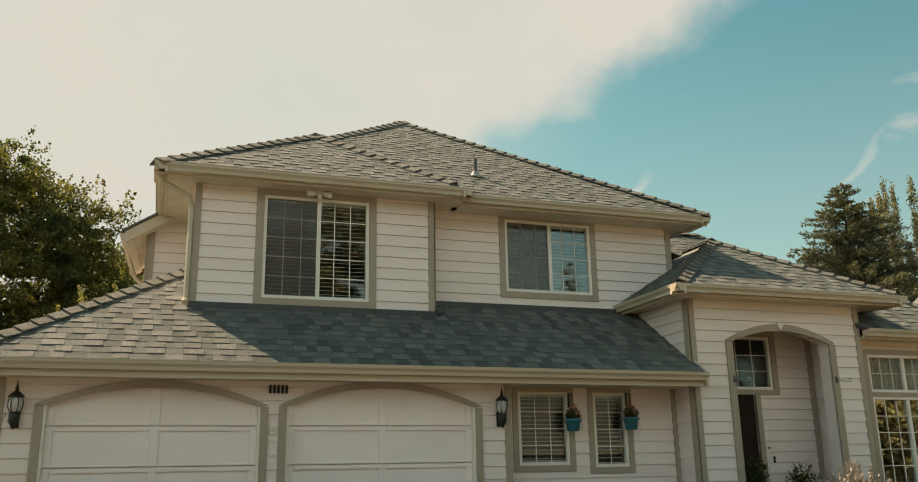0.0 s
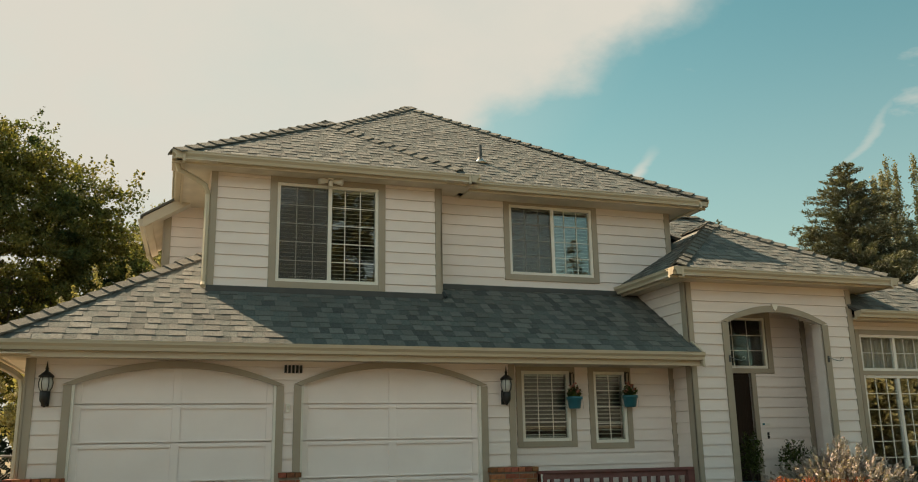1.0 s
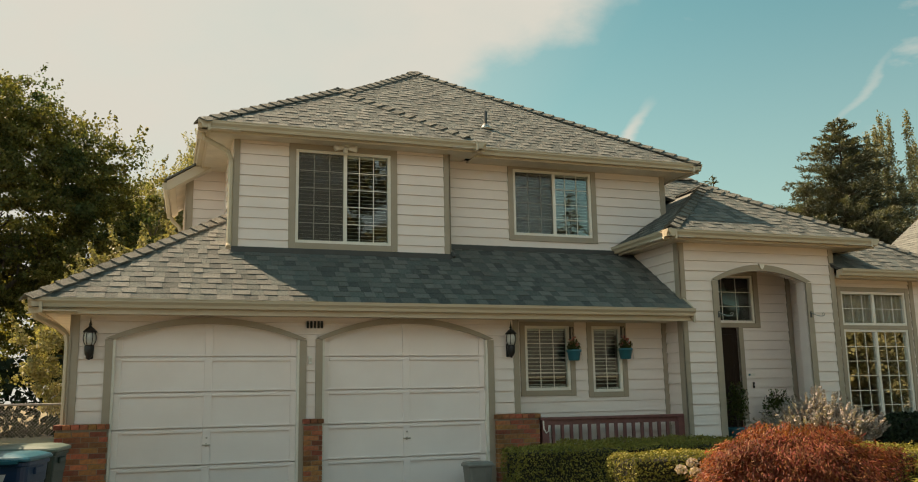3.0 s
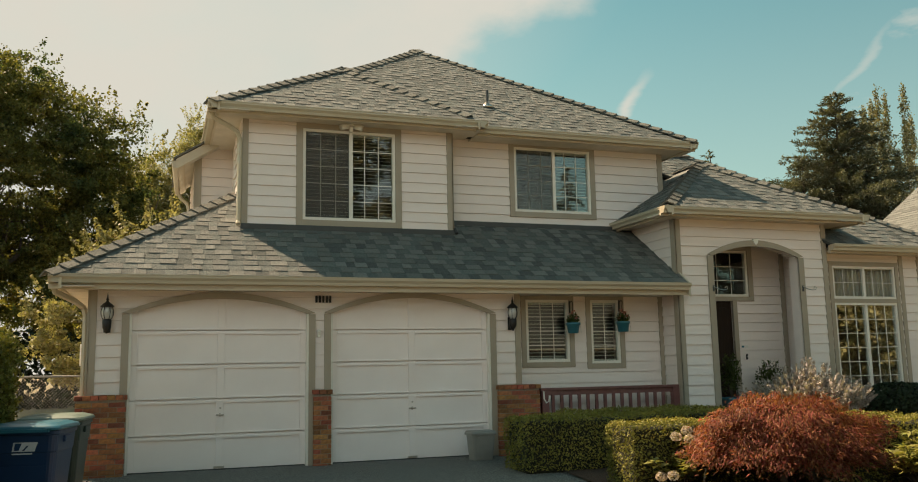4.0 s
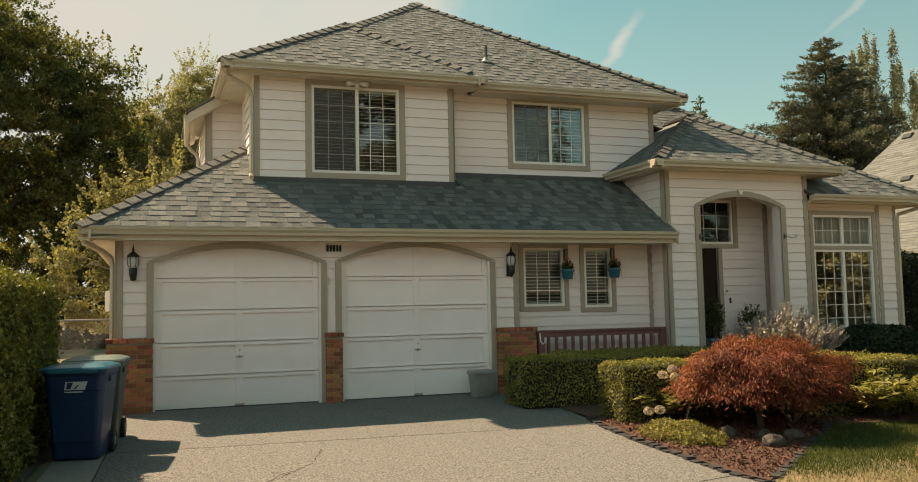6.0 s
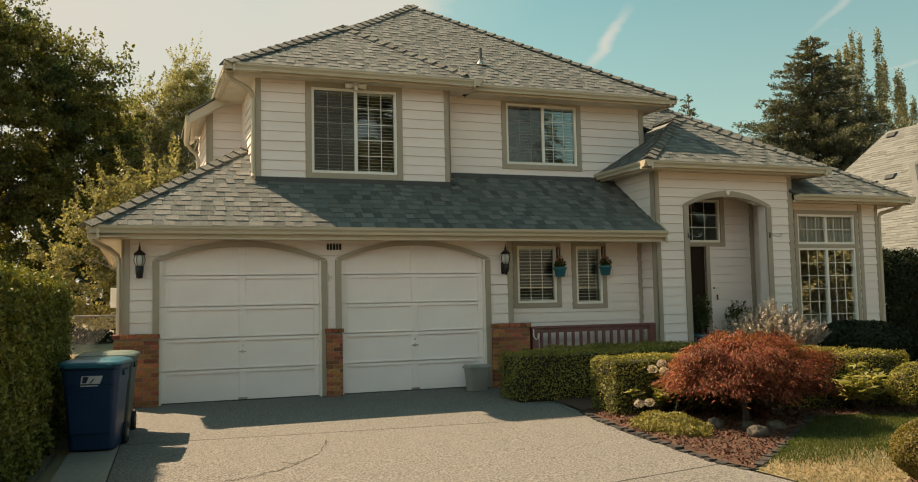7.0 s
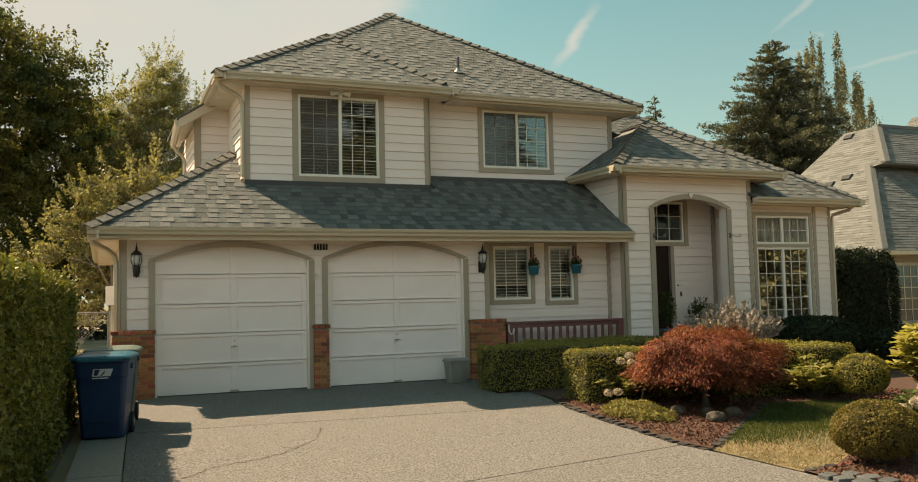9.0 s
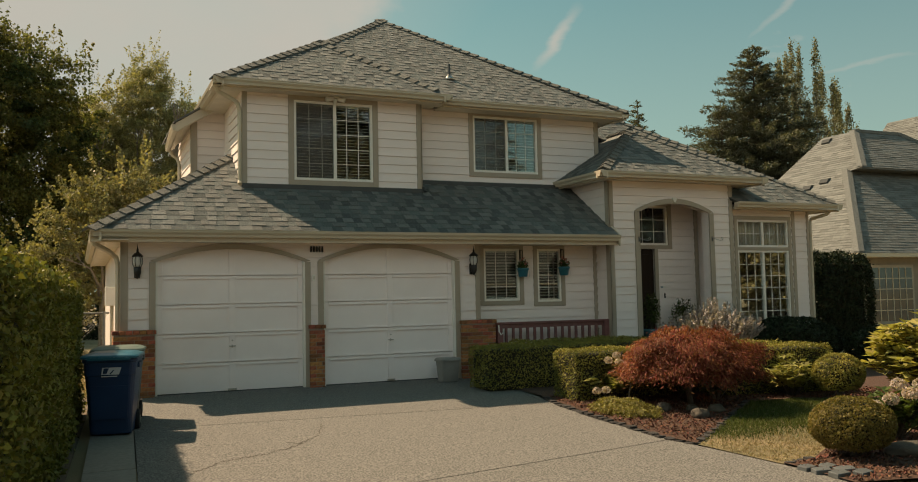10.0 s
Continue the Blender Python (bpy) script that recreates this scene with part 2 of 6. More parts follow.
# ---- mesh helpers ----
class Geo:
    """Collects verts and faces of one mesh."""

    def __init__(self):
        self.v, self.f = [], []

    def add(self, vs, fs):
        o = len(self.v)
        self.v += [tuple(p) for p in vs]
        self.f += [tuple(i + o for i in f) for f in fs]
        return self

    def box(self, x0, x1, y0, y1, z0, z1):
        vs = [(x, y, z) for z in (z0, z1) for y in (y0, y1) for x in (x0, x1)]
        return self.add(vs, [(0, 2, 3, 1), (4, 5, 7, 6), (0, 1, 5, 4), (2, 6, 7, 3), (0, 4, 6, 2), (1, 3, 7, 5)])

    def prism(self, poly, shift):
        """A closed polygon of 3D points pushed along shift."""
        n, s = len(poly), Vector(shift)
        a = [Vector(p) for p in poly]
        return self.add(a + [p + s for p in a], [tuple(range(n))[::-1], tuple(range(n, 2 * n))] + [(i, (i + 1) % n, n + (i + 1) % n, n + i) for i in range(n)])

    def sweep(self, profile, a, b):
        """A profile of (out, up) offsets swept level from a to b; out points to the right of the way."""
        a, b = Vector(a), Vector(b)
        d = (b - a).normalized()
        side = Vector((d.y, -d.x, 0)).normalized()
        poly = [a + side * o + Vector((0, 0, u)) for o, u in profile]
        return self.prism(poly, b - a)

    def tube(self, pts, r, n=8, r2=None):
        pts = [Vector(p) for p in pts]
        rings, o = [], len(self.v)
        for i, p in enumerate(pts):
            d = (pts[min(i + 1, len(pts) - 1)] - pts[max(i - 1, 0)]).normalized()
            a = d.orthogonal().normalized() if i == 0 else (prev - d * prev.dot(d)).normalized()
            prev = a
            b = d.cross(a)
            rr = r + ((r2 if r2 is not None else r) - r) * i / max(1, len(pts) - 1)
            self.v += [tuple(p + a * math.cos(t) * rr + b * math.sin(t) * rr) for t in (2 * math.pi * k / n for k in range(n))]
        for i in range(len(pts) - 1):
            for k in range(n):
                self.f.append((o + i * n + k, o + i * n + (k + 1) % n, o + (i + 1) * n + (k + 1) % n, o + (i + 1) * n + k))
        self.f += [tuple(o + k for k in range(n))[::-1], tuple(o + (len(pts) - 1) * n + k for k in range(n))]
        return self

    def lathe(self, prof, n=16, c=(0, 0, 0), sq=None):
        o, cx, cy, cz = len(self.v), *c
        for r, z in prof:
            self.v += [(cx + r * math.cos(2 * math.pi * (k + 0.5) / n), cy + r * math.sin(2 * math.pi * (k + 0.5) / n), cz + z) for k in range(n)]
        for i in range(len(prof) - 1):
            for k in range(n):
                self.f.append((o + i * n + k, o + i * n + (k + 1) % n, o + (i + 1) * n + (k + 1) % n, o + (i + 1) * n + k))
        self.f += [tuple(o + k for k in range(n))[::-1], tuple(o + (len(prof) - 1) * n + k for k in range(n))]
        return self


def mesh_from(name, geo, mat):
    me = bpy.data.meshes.new(name)
    me.from_pydata(geo.v, [], geo.f)
    me.materials.append(mat)
    me.update()
    return me


def part(name, geo, mat, parent=None, label="", bevel=0.0, smooth=False):
    """One mesh object, under its thing or part when there is one."""
    me = geo if isinstance(geo, bpy.types.Mesh) else mesh_from(name, geo, mat)
    if smooth:
        me.shade_smooth()
    ob = new(name, me)
    if parent:
        ob.parent = parent
    if bevel:
        b = ob.modifiers.new("bevel", "BEVEL")
        b.width, b.segments, b.limit_method = bevel, 2, "ANGLE"
    return tagged(ob, label) if label else ob


def thing(name, at, label, category, group="", kind="", turn=0.0):
    ob = new(name)
    ob.empty_display_size = 0.1
    ob.matrix_basis = pose(*at, 0, 0, turn)
    return tagged(ob, label, category, group, kind)


def setting(name, label, category):
    return thing(name, (0, 0, 0), label, category, "", "structure")


# ---- ground ----
def gz(y):
    """Height of the ground: level at the house, falling gently to the street."""
    return -0.032 * (11 - max(-6, min(11, y)))


def sheet(name, poly, mat, label, category, lift=0.0, thick=0.0):
    """A flat piece of ground on the slope, as a polygon in plan."""
    g = Geo()
    top = [(x, y, gz(y) + lift) for x, y in poly]
    if thick:
        g.prism([(x, y, z - thick) for x, y, z in top], (0, 0, thick))
    else:
        g.add(top, [tuple(range(len(top)))])
    return tagged(part(name, g, mat), label, category, "", "structure")


g = Geo()
for y0, y1 in ((-900, -6), (-6, 11), (11, 900)):
    g.add([(-900, y0, gz(y0) - 0.03), (900, y0, gz(y0) - 0.03), (900, y1, gz(y1) - 0.03), (-900, y1, gz(y1) - 0.03)], [(0, 1, 2, 3)])
tagged(part("ground", g, FIELD), "dry grassy ground round the house", "ground", "", "structure")
# ---- house: walls, siding, trim ----
LAP = 0.165


def wall_panel(parent, x0, x1, z0, z1, y, thick, rects=(), arches=()):
    """Solid wall facing -y, front at y, cut by rectangular and arched openings."""
    xs = {x0, x1}
    for r in rects:
        xs |= {r[0], r[1]}
    for a0, a1, sp, top, bot in arches:
        xs |= {a0 + (a1 - a0) * i / 24 for i in range(25)}
    xs = sorted(x for x in xs if x0 <= x <= x1)
    geo = Geo()
    for a, b in zip(xs, xs[1:]):
        mid, holes = (a + b) / 2, []
        for r in rects:
            if r[0] <= mid <= r[1]:
                holes.append((r[2], r[3]))
        for a0, a1, sp, top, bot in arches:
            if a0 <= mid <= a1:
                t = min(abs(2 * v - a0 - a1) / (a1 - a0) for v in (a, b))
                holes.append((bot, sp + 0.03 + (top - sp) * (1 - t * t)))
        z = z0
        for h0, h1 in sorted(holes):
            if h0 > z + 0.001:
                geo.box(a, b, y, y + thick, z, h0)
            z = max(z, h1)
        if z < z1 - 0.001:
            geo.box(a, b, y, y + thick, z, z1)
    return part("wall_core", geo, SIDING, parent)


def siding(parent, a, b, z0, z1, rects=(), arches=()):
    """Lapped boards on a wall that runs from a to b in plan, facing to the right of the way."""
    a, b = Vector((*a, 0)), Vector((*b, 0))
    d = (b - a).normalized()
    length = (b - a).length
    z = z0
    while z < z1 - 0.01:
        h = min(LAP, z1 - z)
        mid = z + h / 2
        cuts = [(r[0], r[1]) for r in rects if r[2] - 0.04 < mid < r[3] + 0.04]
        strips = 6 if any(z < top and z + h > sp for s0, s1, sp, top, bot in arches) else 1
        boards = {}
        for k in range(strips):
            za, zb = z + h * k / strips, z + h * (k + 1) / strips
            low, cut = (za if strips > 1 else mid), list(cuts)
            for s0, s1, sp, top, bot in arches:
                if bot - 0.04 < low < sp:
                    cut.append((s0, s1))
                elif sp <= low < top:
                    t = math.sqrt(1 - (low - sp) / (top - sp)) * (s1 - s0) / 2
                    cut.append(((s0 + s1) / 2 - t, (s0 + s1) / 2 + t))
            s = 0.0
            for i, (c0, c1) in enumerate(sorted(cut) + [(length, length)]):
                if c0 - s > 0.015:
                    p, q = a + d * s, a + d * min(c0, length)
                    o0, o1 = 0.026 - 0.019 * k / strips, 0.026 - 0.019 * (k + 1) / strips
                    zc = za + (0.006 if k == 0 else 0.0)
                    boards.setdefault(i, Geo()).sweep([(0.002, zc), (o0, zc), (o1, zb), (0.002, zb)], p, q)
                s = max(s, c1)
        for geo in boards.values():
            part("siding_board", geo, SIDING, parent)
        z += LAP


def board(parent, x0, x1, y, z0, z1, proud=0.028, mat=TRIM, name="trim_board"):
    return part(name, Geo().box(x0, x1, y - proud, y + 0.002, z0, z1), mat, parent, bevel=0.003)


def arch_trim(parent, x0, x1, spring, top, bot, w, y, proud=0.03, mat=TRIM, depth=0.0, n=22):
    """Casing of an arched opening: two legs and a curved head."""
    part("casing", Geo().box(x0 - w, x0, y - proud, y + depth, bot, spring + 0.03), mat, parent)
    part("casing", Geo().box(x1, x1 + w, y - proud, y + depth, bot, spring + 0.03), mat, parent)
    c, h, H = (x0 + x1) / 2, (x1 - x0) / 2, (x1 - x0) / 2 + w
    geo, ins, outs = Geo(), [], []
    for i in range(n + 1):
        t = -1 + 2 * i / n
        ins.append((c + h * t, spring + 0.03 + (top - spring - 0.03) * (1 - t * t)))
        outs.append((c + H * t, spring + 0.05 + (top + w * 0.95 - spring - 0.05) * (1 - t * t)))
    vs, fs = [], []
    for (a, b), (p, q) in zip(ins, outs):
        vs += [(a, y - proud, b), (p, y - proud, q), (a, y + depth, b), (p, y + depth, q)]
    for i in range(n):
        o, q = 4 * i, 4 * i + 4
        fs += [(o, q, q + 1, o + 1), (o + 1, q + 1, q + 3, o + 3), (o, o + 2, q + 2, q), (o + 2, o + 3, q + 3, q + 2)]
    geo.add(vs, fs + [(0, 1, 3, 2), (4 * n, 4 * n + 2, 4 * n + 3, 4 * n + 1)])
    part("arch_casing", geo, mat, parent)


def window(name, x0, x1, z0, z1, y, sashes, label, trim=0.1, rows=5, blind=True, screen=None, glass=None, tilt=0.35):
    """A vinyl window with casing, grids, glass and a blind behind. sashes: (x0, x1, columns) in shares of the width."""
    w = setting(name, label, "window")
    if trim:
        board(w, x0 - trim, x0, y, z0 - trim, z1 + trim, 0.035, name="casing")
        board(w, x1, x1 + trim, y, z0 - trim, z1 + trim, 0.035, name="casing")
        board(w, x0, x1, y, z1, z1 + trim, 0.035, name="casing")
        board(w, x0, x1, y, z0 - trim, z0, 0.035, name="casing")
    f = 0.045
    fy0, fy1 = y - 0.02, y + 0.06
    part("window_frame", Geo().box(x0, x0 + f, fy0, fy1, z0, z1).box(x1 - f, x1, fy0, fy1, z0, z1).box(x0 + f, x1 - f, fy0, fy1, z1 - f, z1).box(x0 + f, x1 - f, fy0, fy1, z0, z0 + f), VINYL, w, "white vinyl frame", bevel=0.004)
    W = x1 - x0 - 2 * f
    for k, (a, b, cols) in enumerate(sashes):
        p, q = x0 + f + W * a, x0 + f + W * b
        if k:
            part("mullion", Geo().box(p - 0.028, p + 0.028, y - 0.015, y + 0.05, z0 + f, z1 - f), VINYL, w, bevel=0.003)
        pane = part("pane", Geo().box(p, q, y + 0.022, y + 0.026, z0 + f, z1 - f), glass or GLASS, w)
        pane.visible_shadow = False
        for c in range(1, cols):
            xm = p + (q - p) * c / cols
            part("muntin", Geo().box(xm - 0.0055, xm + 0.0055, y + 0.012, y + 0.021, z0 + f, z1 - f), VINYL, w)
        for r in range(1, rows):
            zm = z0 + f + (z1 - z0 - 2 * f) * r / rows
            part("muntin", Geo().box(p, q, y + 0.0125, y + 0.0205, zm - 0.0055, zm + 0.0055), VINYL, w)
        if screen == k:
            part("insect_screen", Geo().box(p, q, y + 0.004, y + 0.005, z0 + f, z1 - f), SCREEN, w, "grey mesh insect screen")
    if blind:
        bl = thing("window_blind", ((x0 + x1) / 2, y + 0.085, z1 - 0.05), "white horizontal slat blind, lowered, behind window glass", "blind", "window blinds")
        hw, hh = (x1 - x0) / 2 - 0.05, z1 - z0 - 0.12
        part("headrail", Geo().box(-hw, hw, -0.02, 0.03, -0.02, 0.03), BLIND, bl)
        geo, z = Geo(), -0.05
        while z > -hh:
            dz, dy = 0.02 * math.sin(tilt), 0.02 * math.cos(tilt)
            geo.add([(-hw, -dy, z - dz), (hw, -dy, z - dz), (hw, dy, z + dz), (-hw, dy, z + dz),
                     (-hw, -dy, z - dz + 0.003), (hw, -dy, z - dz + 0.003), (hw, dy, z + dz + 0.003), (-hw, dy, z + dz + 0.003)],
                    [(3, 2, 1, 0), (4, 5, 6, 7), (0, 1, 5, 4), (2, 3, 7, 6), (1, 2, 6, 5), (3, 0, 4, 7)])
            z -= 0.058
        tagged(part("slats", geo, BLIND, bl), kind="stuff")
        part("bottom_rail", Geo().box(-hw, hw, -0.02, 0.02, -hh - 0.02, -hh), BLIND, bl)
    return w


# openings: x0, x1, z0, z1
WIN_A, WIN_B = (1.285, 2.79, 3.67, 5.145), (5.04, 6.53, 4.01, 5.17)
WIN_C, WIN_D = (4.785, 5.555, 1.385, 2.39), (5.945, 6.485, 1.35, 2.39)
WIN_E, TRANSOM = (10.75, 12.2, 0.74, 3.03), (8.1, 9.37, 2.50, 3.345)
DOOR1, DOOR2 = (-1.172, 1.25, 2.10, 2.345, -0.02), (1.57, 4.045, 2.11, 2.375, -0.02)
ARCH = (8.03, 9.79, 3.09, 3.30, 0.3)

GY, PY, BY, UY, EY, AY, WY = 10.95, 11.25, 11.82, 12.16, 10.75, 11.6, 11.0

wg = setting("wall_garage", "cream lap-sided garage wall with olive trim above brick piers", "wall")
wall_panel(wg, -1.67, 4.55, 0.0, 2.5, GY, 0.12, (), (DOOR1, DOOR2))
siding(wg, (-1.67, GY), (4.55, GY), 1.05, 2.5, (), [(a + 1.67 - 0.05, b + 1.67 + 0.05, s, t + 0.06, c) for a, b, s, t, c in (DOOR1, DOOR2)])
part("side_wall", Geo().box(-1.67, -1.55, GY + 0.12, 20, 0, 2.6), SIDING, wg)
part("side_wall", Geo().box(4.43, 4.55, GY + 0.12, PY, 0, 2.5), SIDING, wg)
siding(wg, (4.55, GY), (4.55, PY), 0.4, 2.5)
board(wg, -1.68, -1.585, GY, 1.05, 2.45, 0.03)
board(wg, 4.465, 4.56, GY, 1.05, 2.45, 0.03)
part("trim_board", Geo().box(-1.70, -1.67, GY - 0.03, GY + 0.08, 1.05, 2.45), TRIM, wg)
for d in (DOOR1, DOOR2):
    arch_trim(wg, d[0], d[1], d[2], d[3], 0.0, 0.095, GY - 0.02)
    part("jamb", Geo().box(d[0], d[0] + 0.03, GY - 0.035, GY + 0.08, 0, d[2] + 0.04), VINYL, wg)
    part("jamb", Geo().box(d[1] - 0.03, d[1], GY - 0.035, GY + 0.08, 0, d[2] + 0.04), VINYL, wg)
part("back_wall", Geo().box(-1.67, 4.55, 19.9, 20, 0, 2.6), SIDING, wg)

wp = setting("wall_porch", "shaded cream lap-sided wall behind the porch railing", "wall")
wall_panel(wp, 4.55, 7.35, 0.0, 2.5, PY, 0.12, (WIN_C, WIN_D))
siding(wp, (4.55, PY), (7.33, PY), 0.38, 2.48, [(r[0] - 4.55, r[1] - 4.55, r[2], r[3]) for r in (WIN_C, WIN_D)])
board(wp, 7.24, 7.33, PY, 0.38, 2.45, 0.035)

wu = setting("wall_upper", "cream lap-sided upper storey wall with olive corner boards", "wall")
wall_panel(wu, 0.36, 3.77, 2.9, 5.26, BY, 0.12, (WIN_A,))
siding(wu, (0.36, BY), (3.77, BY), 3.36, 5.25, [(WIN_A[0] - 0.36, WIN_A[1] - 0.36, *WIN_A[2:])])
board(wu, 0.35, 0.44, BY, 3.5, 5.24, 0.03)
board(wu, 3.68, 3.785, BY, 3.45, 5.24, 0.03)
part("side_wall", Geo().box(0.36, 0.48, BY + 0.12, 20, 2.6, 5.26), SIDING, wu)
siding(wu, (0.36, 13.25), (0.36, BY), 3.4, 5.25)
part("side_wall", Geo().box(3.65, 3.77, BY + 0.12, UY, 2.9, 5.26), SIDING, wu)
siding(wu, (3.77, BY), (3.77, UY), 3.4, 5.25)
part("trim_board", Geo().box(3.77, 3.79, BY - 0.03, BY + 0.09, 3.45, 5.24), TRIM, wu)
wall_panel(wu, 3.77, 8.03, 2.9, 5.26, UY, 0.12, (WIN_B,))
siding(wu, (3.77, UY), (8.03, UY), 3.61, 5.25, [(WIN_B[0] - 3.77, WIN_B[1] - 3.77, *WIN_B[2:])])
board(wu, 7.935, 8.04, UY, 3.6, 5.24, 0.03)
part("side_wall", Geo().box(7.91, 8.03, UY + 0.12, 20, 2.6, 5.26), SIDING, wu)
siding(wu, (8.03, UY), (8.03, 16), 3.9, 5.25)
part("back_wall", Geo().box(0.36, 8.03, 19.9, 20, 2.6, 5.26), SIDING, wu)
part("base_flashing", Geo().box(0.34, 3.79, BY - 0.05, BY - 0.02, 3.46, 3.575).box(3.79, 7.36, UY - 0.05, UY - 0.02, 3.68, 3.80), FLASHING, wu)
# added inner walls and floor that close the view through the glass
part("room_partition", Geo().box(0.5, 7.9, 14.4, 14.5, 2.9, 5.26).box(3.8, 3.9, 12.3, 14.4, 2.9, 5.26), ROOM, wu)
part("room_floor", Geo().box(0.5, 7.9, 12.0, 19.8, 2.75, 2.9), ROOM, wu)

wb = setting("wall_side_bump", "cream lap-sided bump-out on the upper side wall", "wall")
WBY = 13.9
part("wall_core", Geo().prism([(-0.26, WBY, 3.2), (0.36, WBY, 3.2), (0.36, WBY, 5.26), (0.1, WBY, 5.24), (-0.26, WBY, 5.02)], (0, 2.4, 0)), SIDING, wb)
siding(wb, (-0.26, WBY), (0.36, WBY), 3.4, 5.2)
siding(wb, (-0.26, WBY + 2.4), (-0.26, WBY), 3.4, 4.95)
board(wb, -0.27, -0.165, WBY, 3.5, 5.06, 0.03)
part("trim_board", Geo().box(-0.29, -0.26, WBY - 0.03, WBY + 0.09, 3.5, 5.03), TRIM, wb)
part("rake_fascia", Geo().prism([(-0.60, 13.6, 4.78), (0.10, 13.6, 5.22), (0.10, 13.6, 5.40), (-0.60, 13.6, 4.95)], (0, 0.03, 0)), FASCIA, wb)
part("soffit", Geo().prism([(-0.58, 13.63, 4.80), (0.36, 13.63, 5.39), (0.36, 13.63, 5.405), (-0.58, 13.63, 4.815)], (0, 2.4, 0)), SOFFIT, wb)
part("roof_slab", Geo().prism([(-0.64, 13.57, 4.94), (0.08, 13.57, 5.40), (0.08, 13.57, 5.435), (-0.64, 13.57, 4.975)], (0, 2.5, 0)), RIDGECAP, wb)
part("gutter", Geo().sweep([(0, 0), (0, -0.12), (0.06, -0.12), (0.09, -0.03), (0.09, 0)], (-0.50, 16.0, 4.90), (-0.585, 13.64, 4.93)), GUTTER, wb)
part("eave_board", Geo().prism([(-0.56, 13.66, 4.80), (-0.46, 13.66, 4.86), (-0.38, 16.0, 4.86), (-0.48, 16.0, 4.80)], (0, 0, 0.03)), FASCIA, wb)
part("downspout", Geo().tube([(-0.52, 15.7, 4.76), (-0.46, 15.7, 4.66), (-0.36, 15.7, 4.58), (-0.32, 15.7, 4.46), (-0.32, 15.7, 3.4)], 0.036, 6), GUTTER, wb)

we = setting("wall_entrance", "cream lap-sided entrance wall with an arched olive-trimmed opening", "wall")
wall_panel(we, 7.33, 10.42, 0.0, 3.76, EY, 0.2, (), (ARCH,))
siding(we, (7.33, EY), (10.42, EY), 0.3, 3.75, (), [(ARCH[0] - 7.33 - 0.05, ARCH[1] - 7.33 + 0.05, ARCH[2], ARCH[3] + 0.06, ARCH[4])])
part("side_wall", Geo().box(7.33, 7.45, EY + 0.2, 12.6, 0.0, 3.76), SIDING, we)
siding(we, (7.33, 12.3), (7.33, EY), 0.3, 3.75)
part("trim_board", Geo().box(7.30, 7.33, EY - 0.032, EY + 0.09, 0.3, 3.72), TRIM, we)
board(we, 7.31, 7.42, EY, 0.3, 3.72, 0.032)
board(we, 10.33, 10.43, EY, 0.3, 3.72, 0.032)
arch_trim(we, ARCH[0], ARCH[1], ARCH[2], ARCH[3], ARCH[4], 0.11, EY - 0.02, 0.03)
key = Geo().prism([(8.84, EY - 0.075, 3.42), (8.87, EY - 0.075, 3.345), (8.90, EY - 0.075, 3.32), (8.93, EY - 0.075, 3.345), (8.96, EY - 0.075, 3.42)], (0, 0.03, 0))
part("keystone_ornament", key, VINYL, we, "pale fan-shaped keystone ornament")
wall_panel(we, 7.45, 10.3, 0.3, 3.6, AY, 0.12, (TRANSOM, (8.1, 9.0, 0.38, 2.42)))
siding(we, (7.6, AY), (10.2, AY), 0.38, 3.6, [(TRANSOM[0] - 7.6, TRANSOM[1] - 7.6, *TRANSOM[2:]), (8.1 - 7.6, 9.0 - 7.6, 0.38, 2.46)])
part("alcove_side", Geo().box(10.2, 10.3, EY + 0.2, AY, 0.3, 3.6), SIDING, we)
siding(we, (10.2, AY), (10.2, EY + 0.2), 0.38, 3.6)
part("alcove_side", Geo().box(7.72, 7.84, EY + 0.2, AY, 0.3, 3.6), SIDING, we)
part("alcove_ceiling", Geo().box(7.84, 10.2, EY + 0.2, AY, 3.55, 3.6), SOFFIT, we)
board(we, 10.08, 10.17, AY, 0.38, 3.55, 0.04)
board(we, 9.0, 9.09, AY, 0.38, 2.42, 0.045)
board(we, 8.0, 9.47, AY, 2.42, 2.50, 0.044)
board(we, 9.37, 9.47, AY, 2.50, 3.44, 0.044)
board(we, 8.0, 9.37, AY, 3.345, 3.44, 0.043)

ww = setting("wall_wing", "cream lap-sided wing wall around the tall living-room window", "wall")
wall_panel(ww, 10.42, 12.81, 0.0, 3.36, WY, 0.12, (WIN_E,))
siding(ww, (10.42, WY), (12.81, WY), 0.2, 3.3, [(WIN_E[0] - 10.42, WIN_E[1] - 10.42, *WIN_E[2:])])
board(ww, 12.31, 12.40, WY, 0.2, 3.3, 0.033)
board(ww, 12.75, 12.82, WY, 0.2, 3.3, 0.032)
part("side_wall", Geo().box(12.69, 12.81, WY + 0.12, 17.5, 0, 3.36), SIDING, ww)
part("back_wall", Geo().box(8.03, 12.81, 17.4, 17.5, 0, 3.36), SIDING, ww)
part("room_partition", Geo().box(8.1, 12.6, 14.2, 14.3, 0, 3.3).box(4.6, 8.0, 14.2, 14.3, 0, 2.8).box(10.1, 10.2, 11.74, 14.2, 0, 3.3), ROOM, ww)
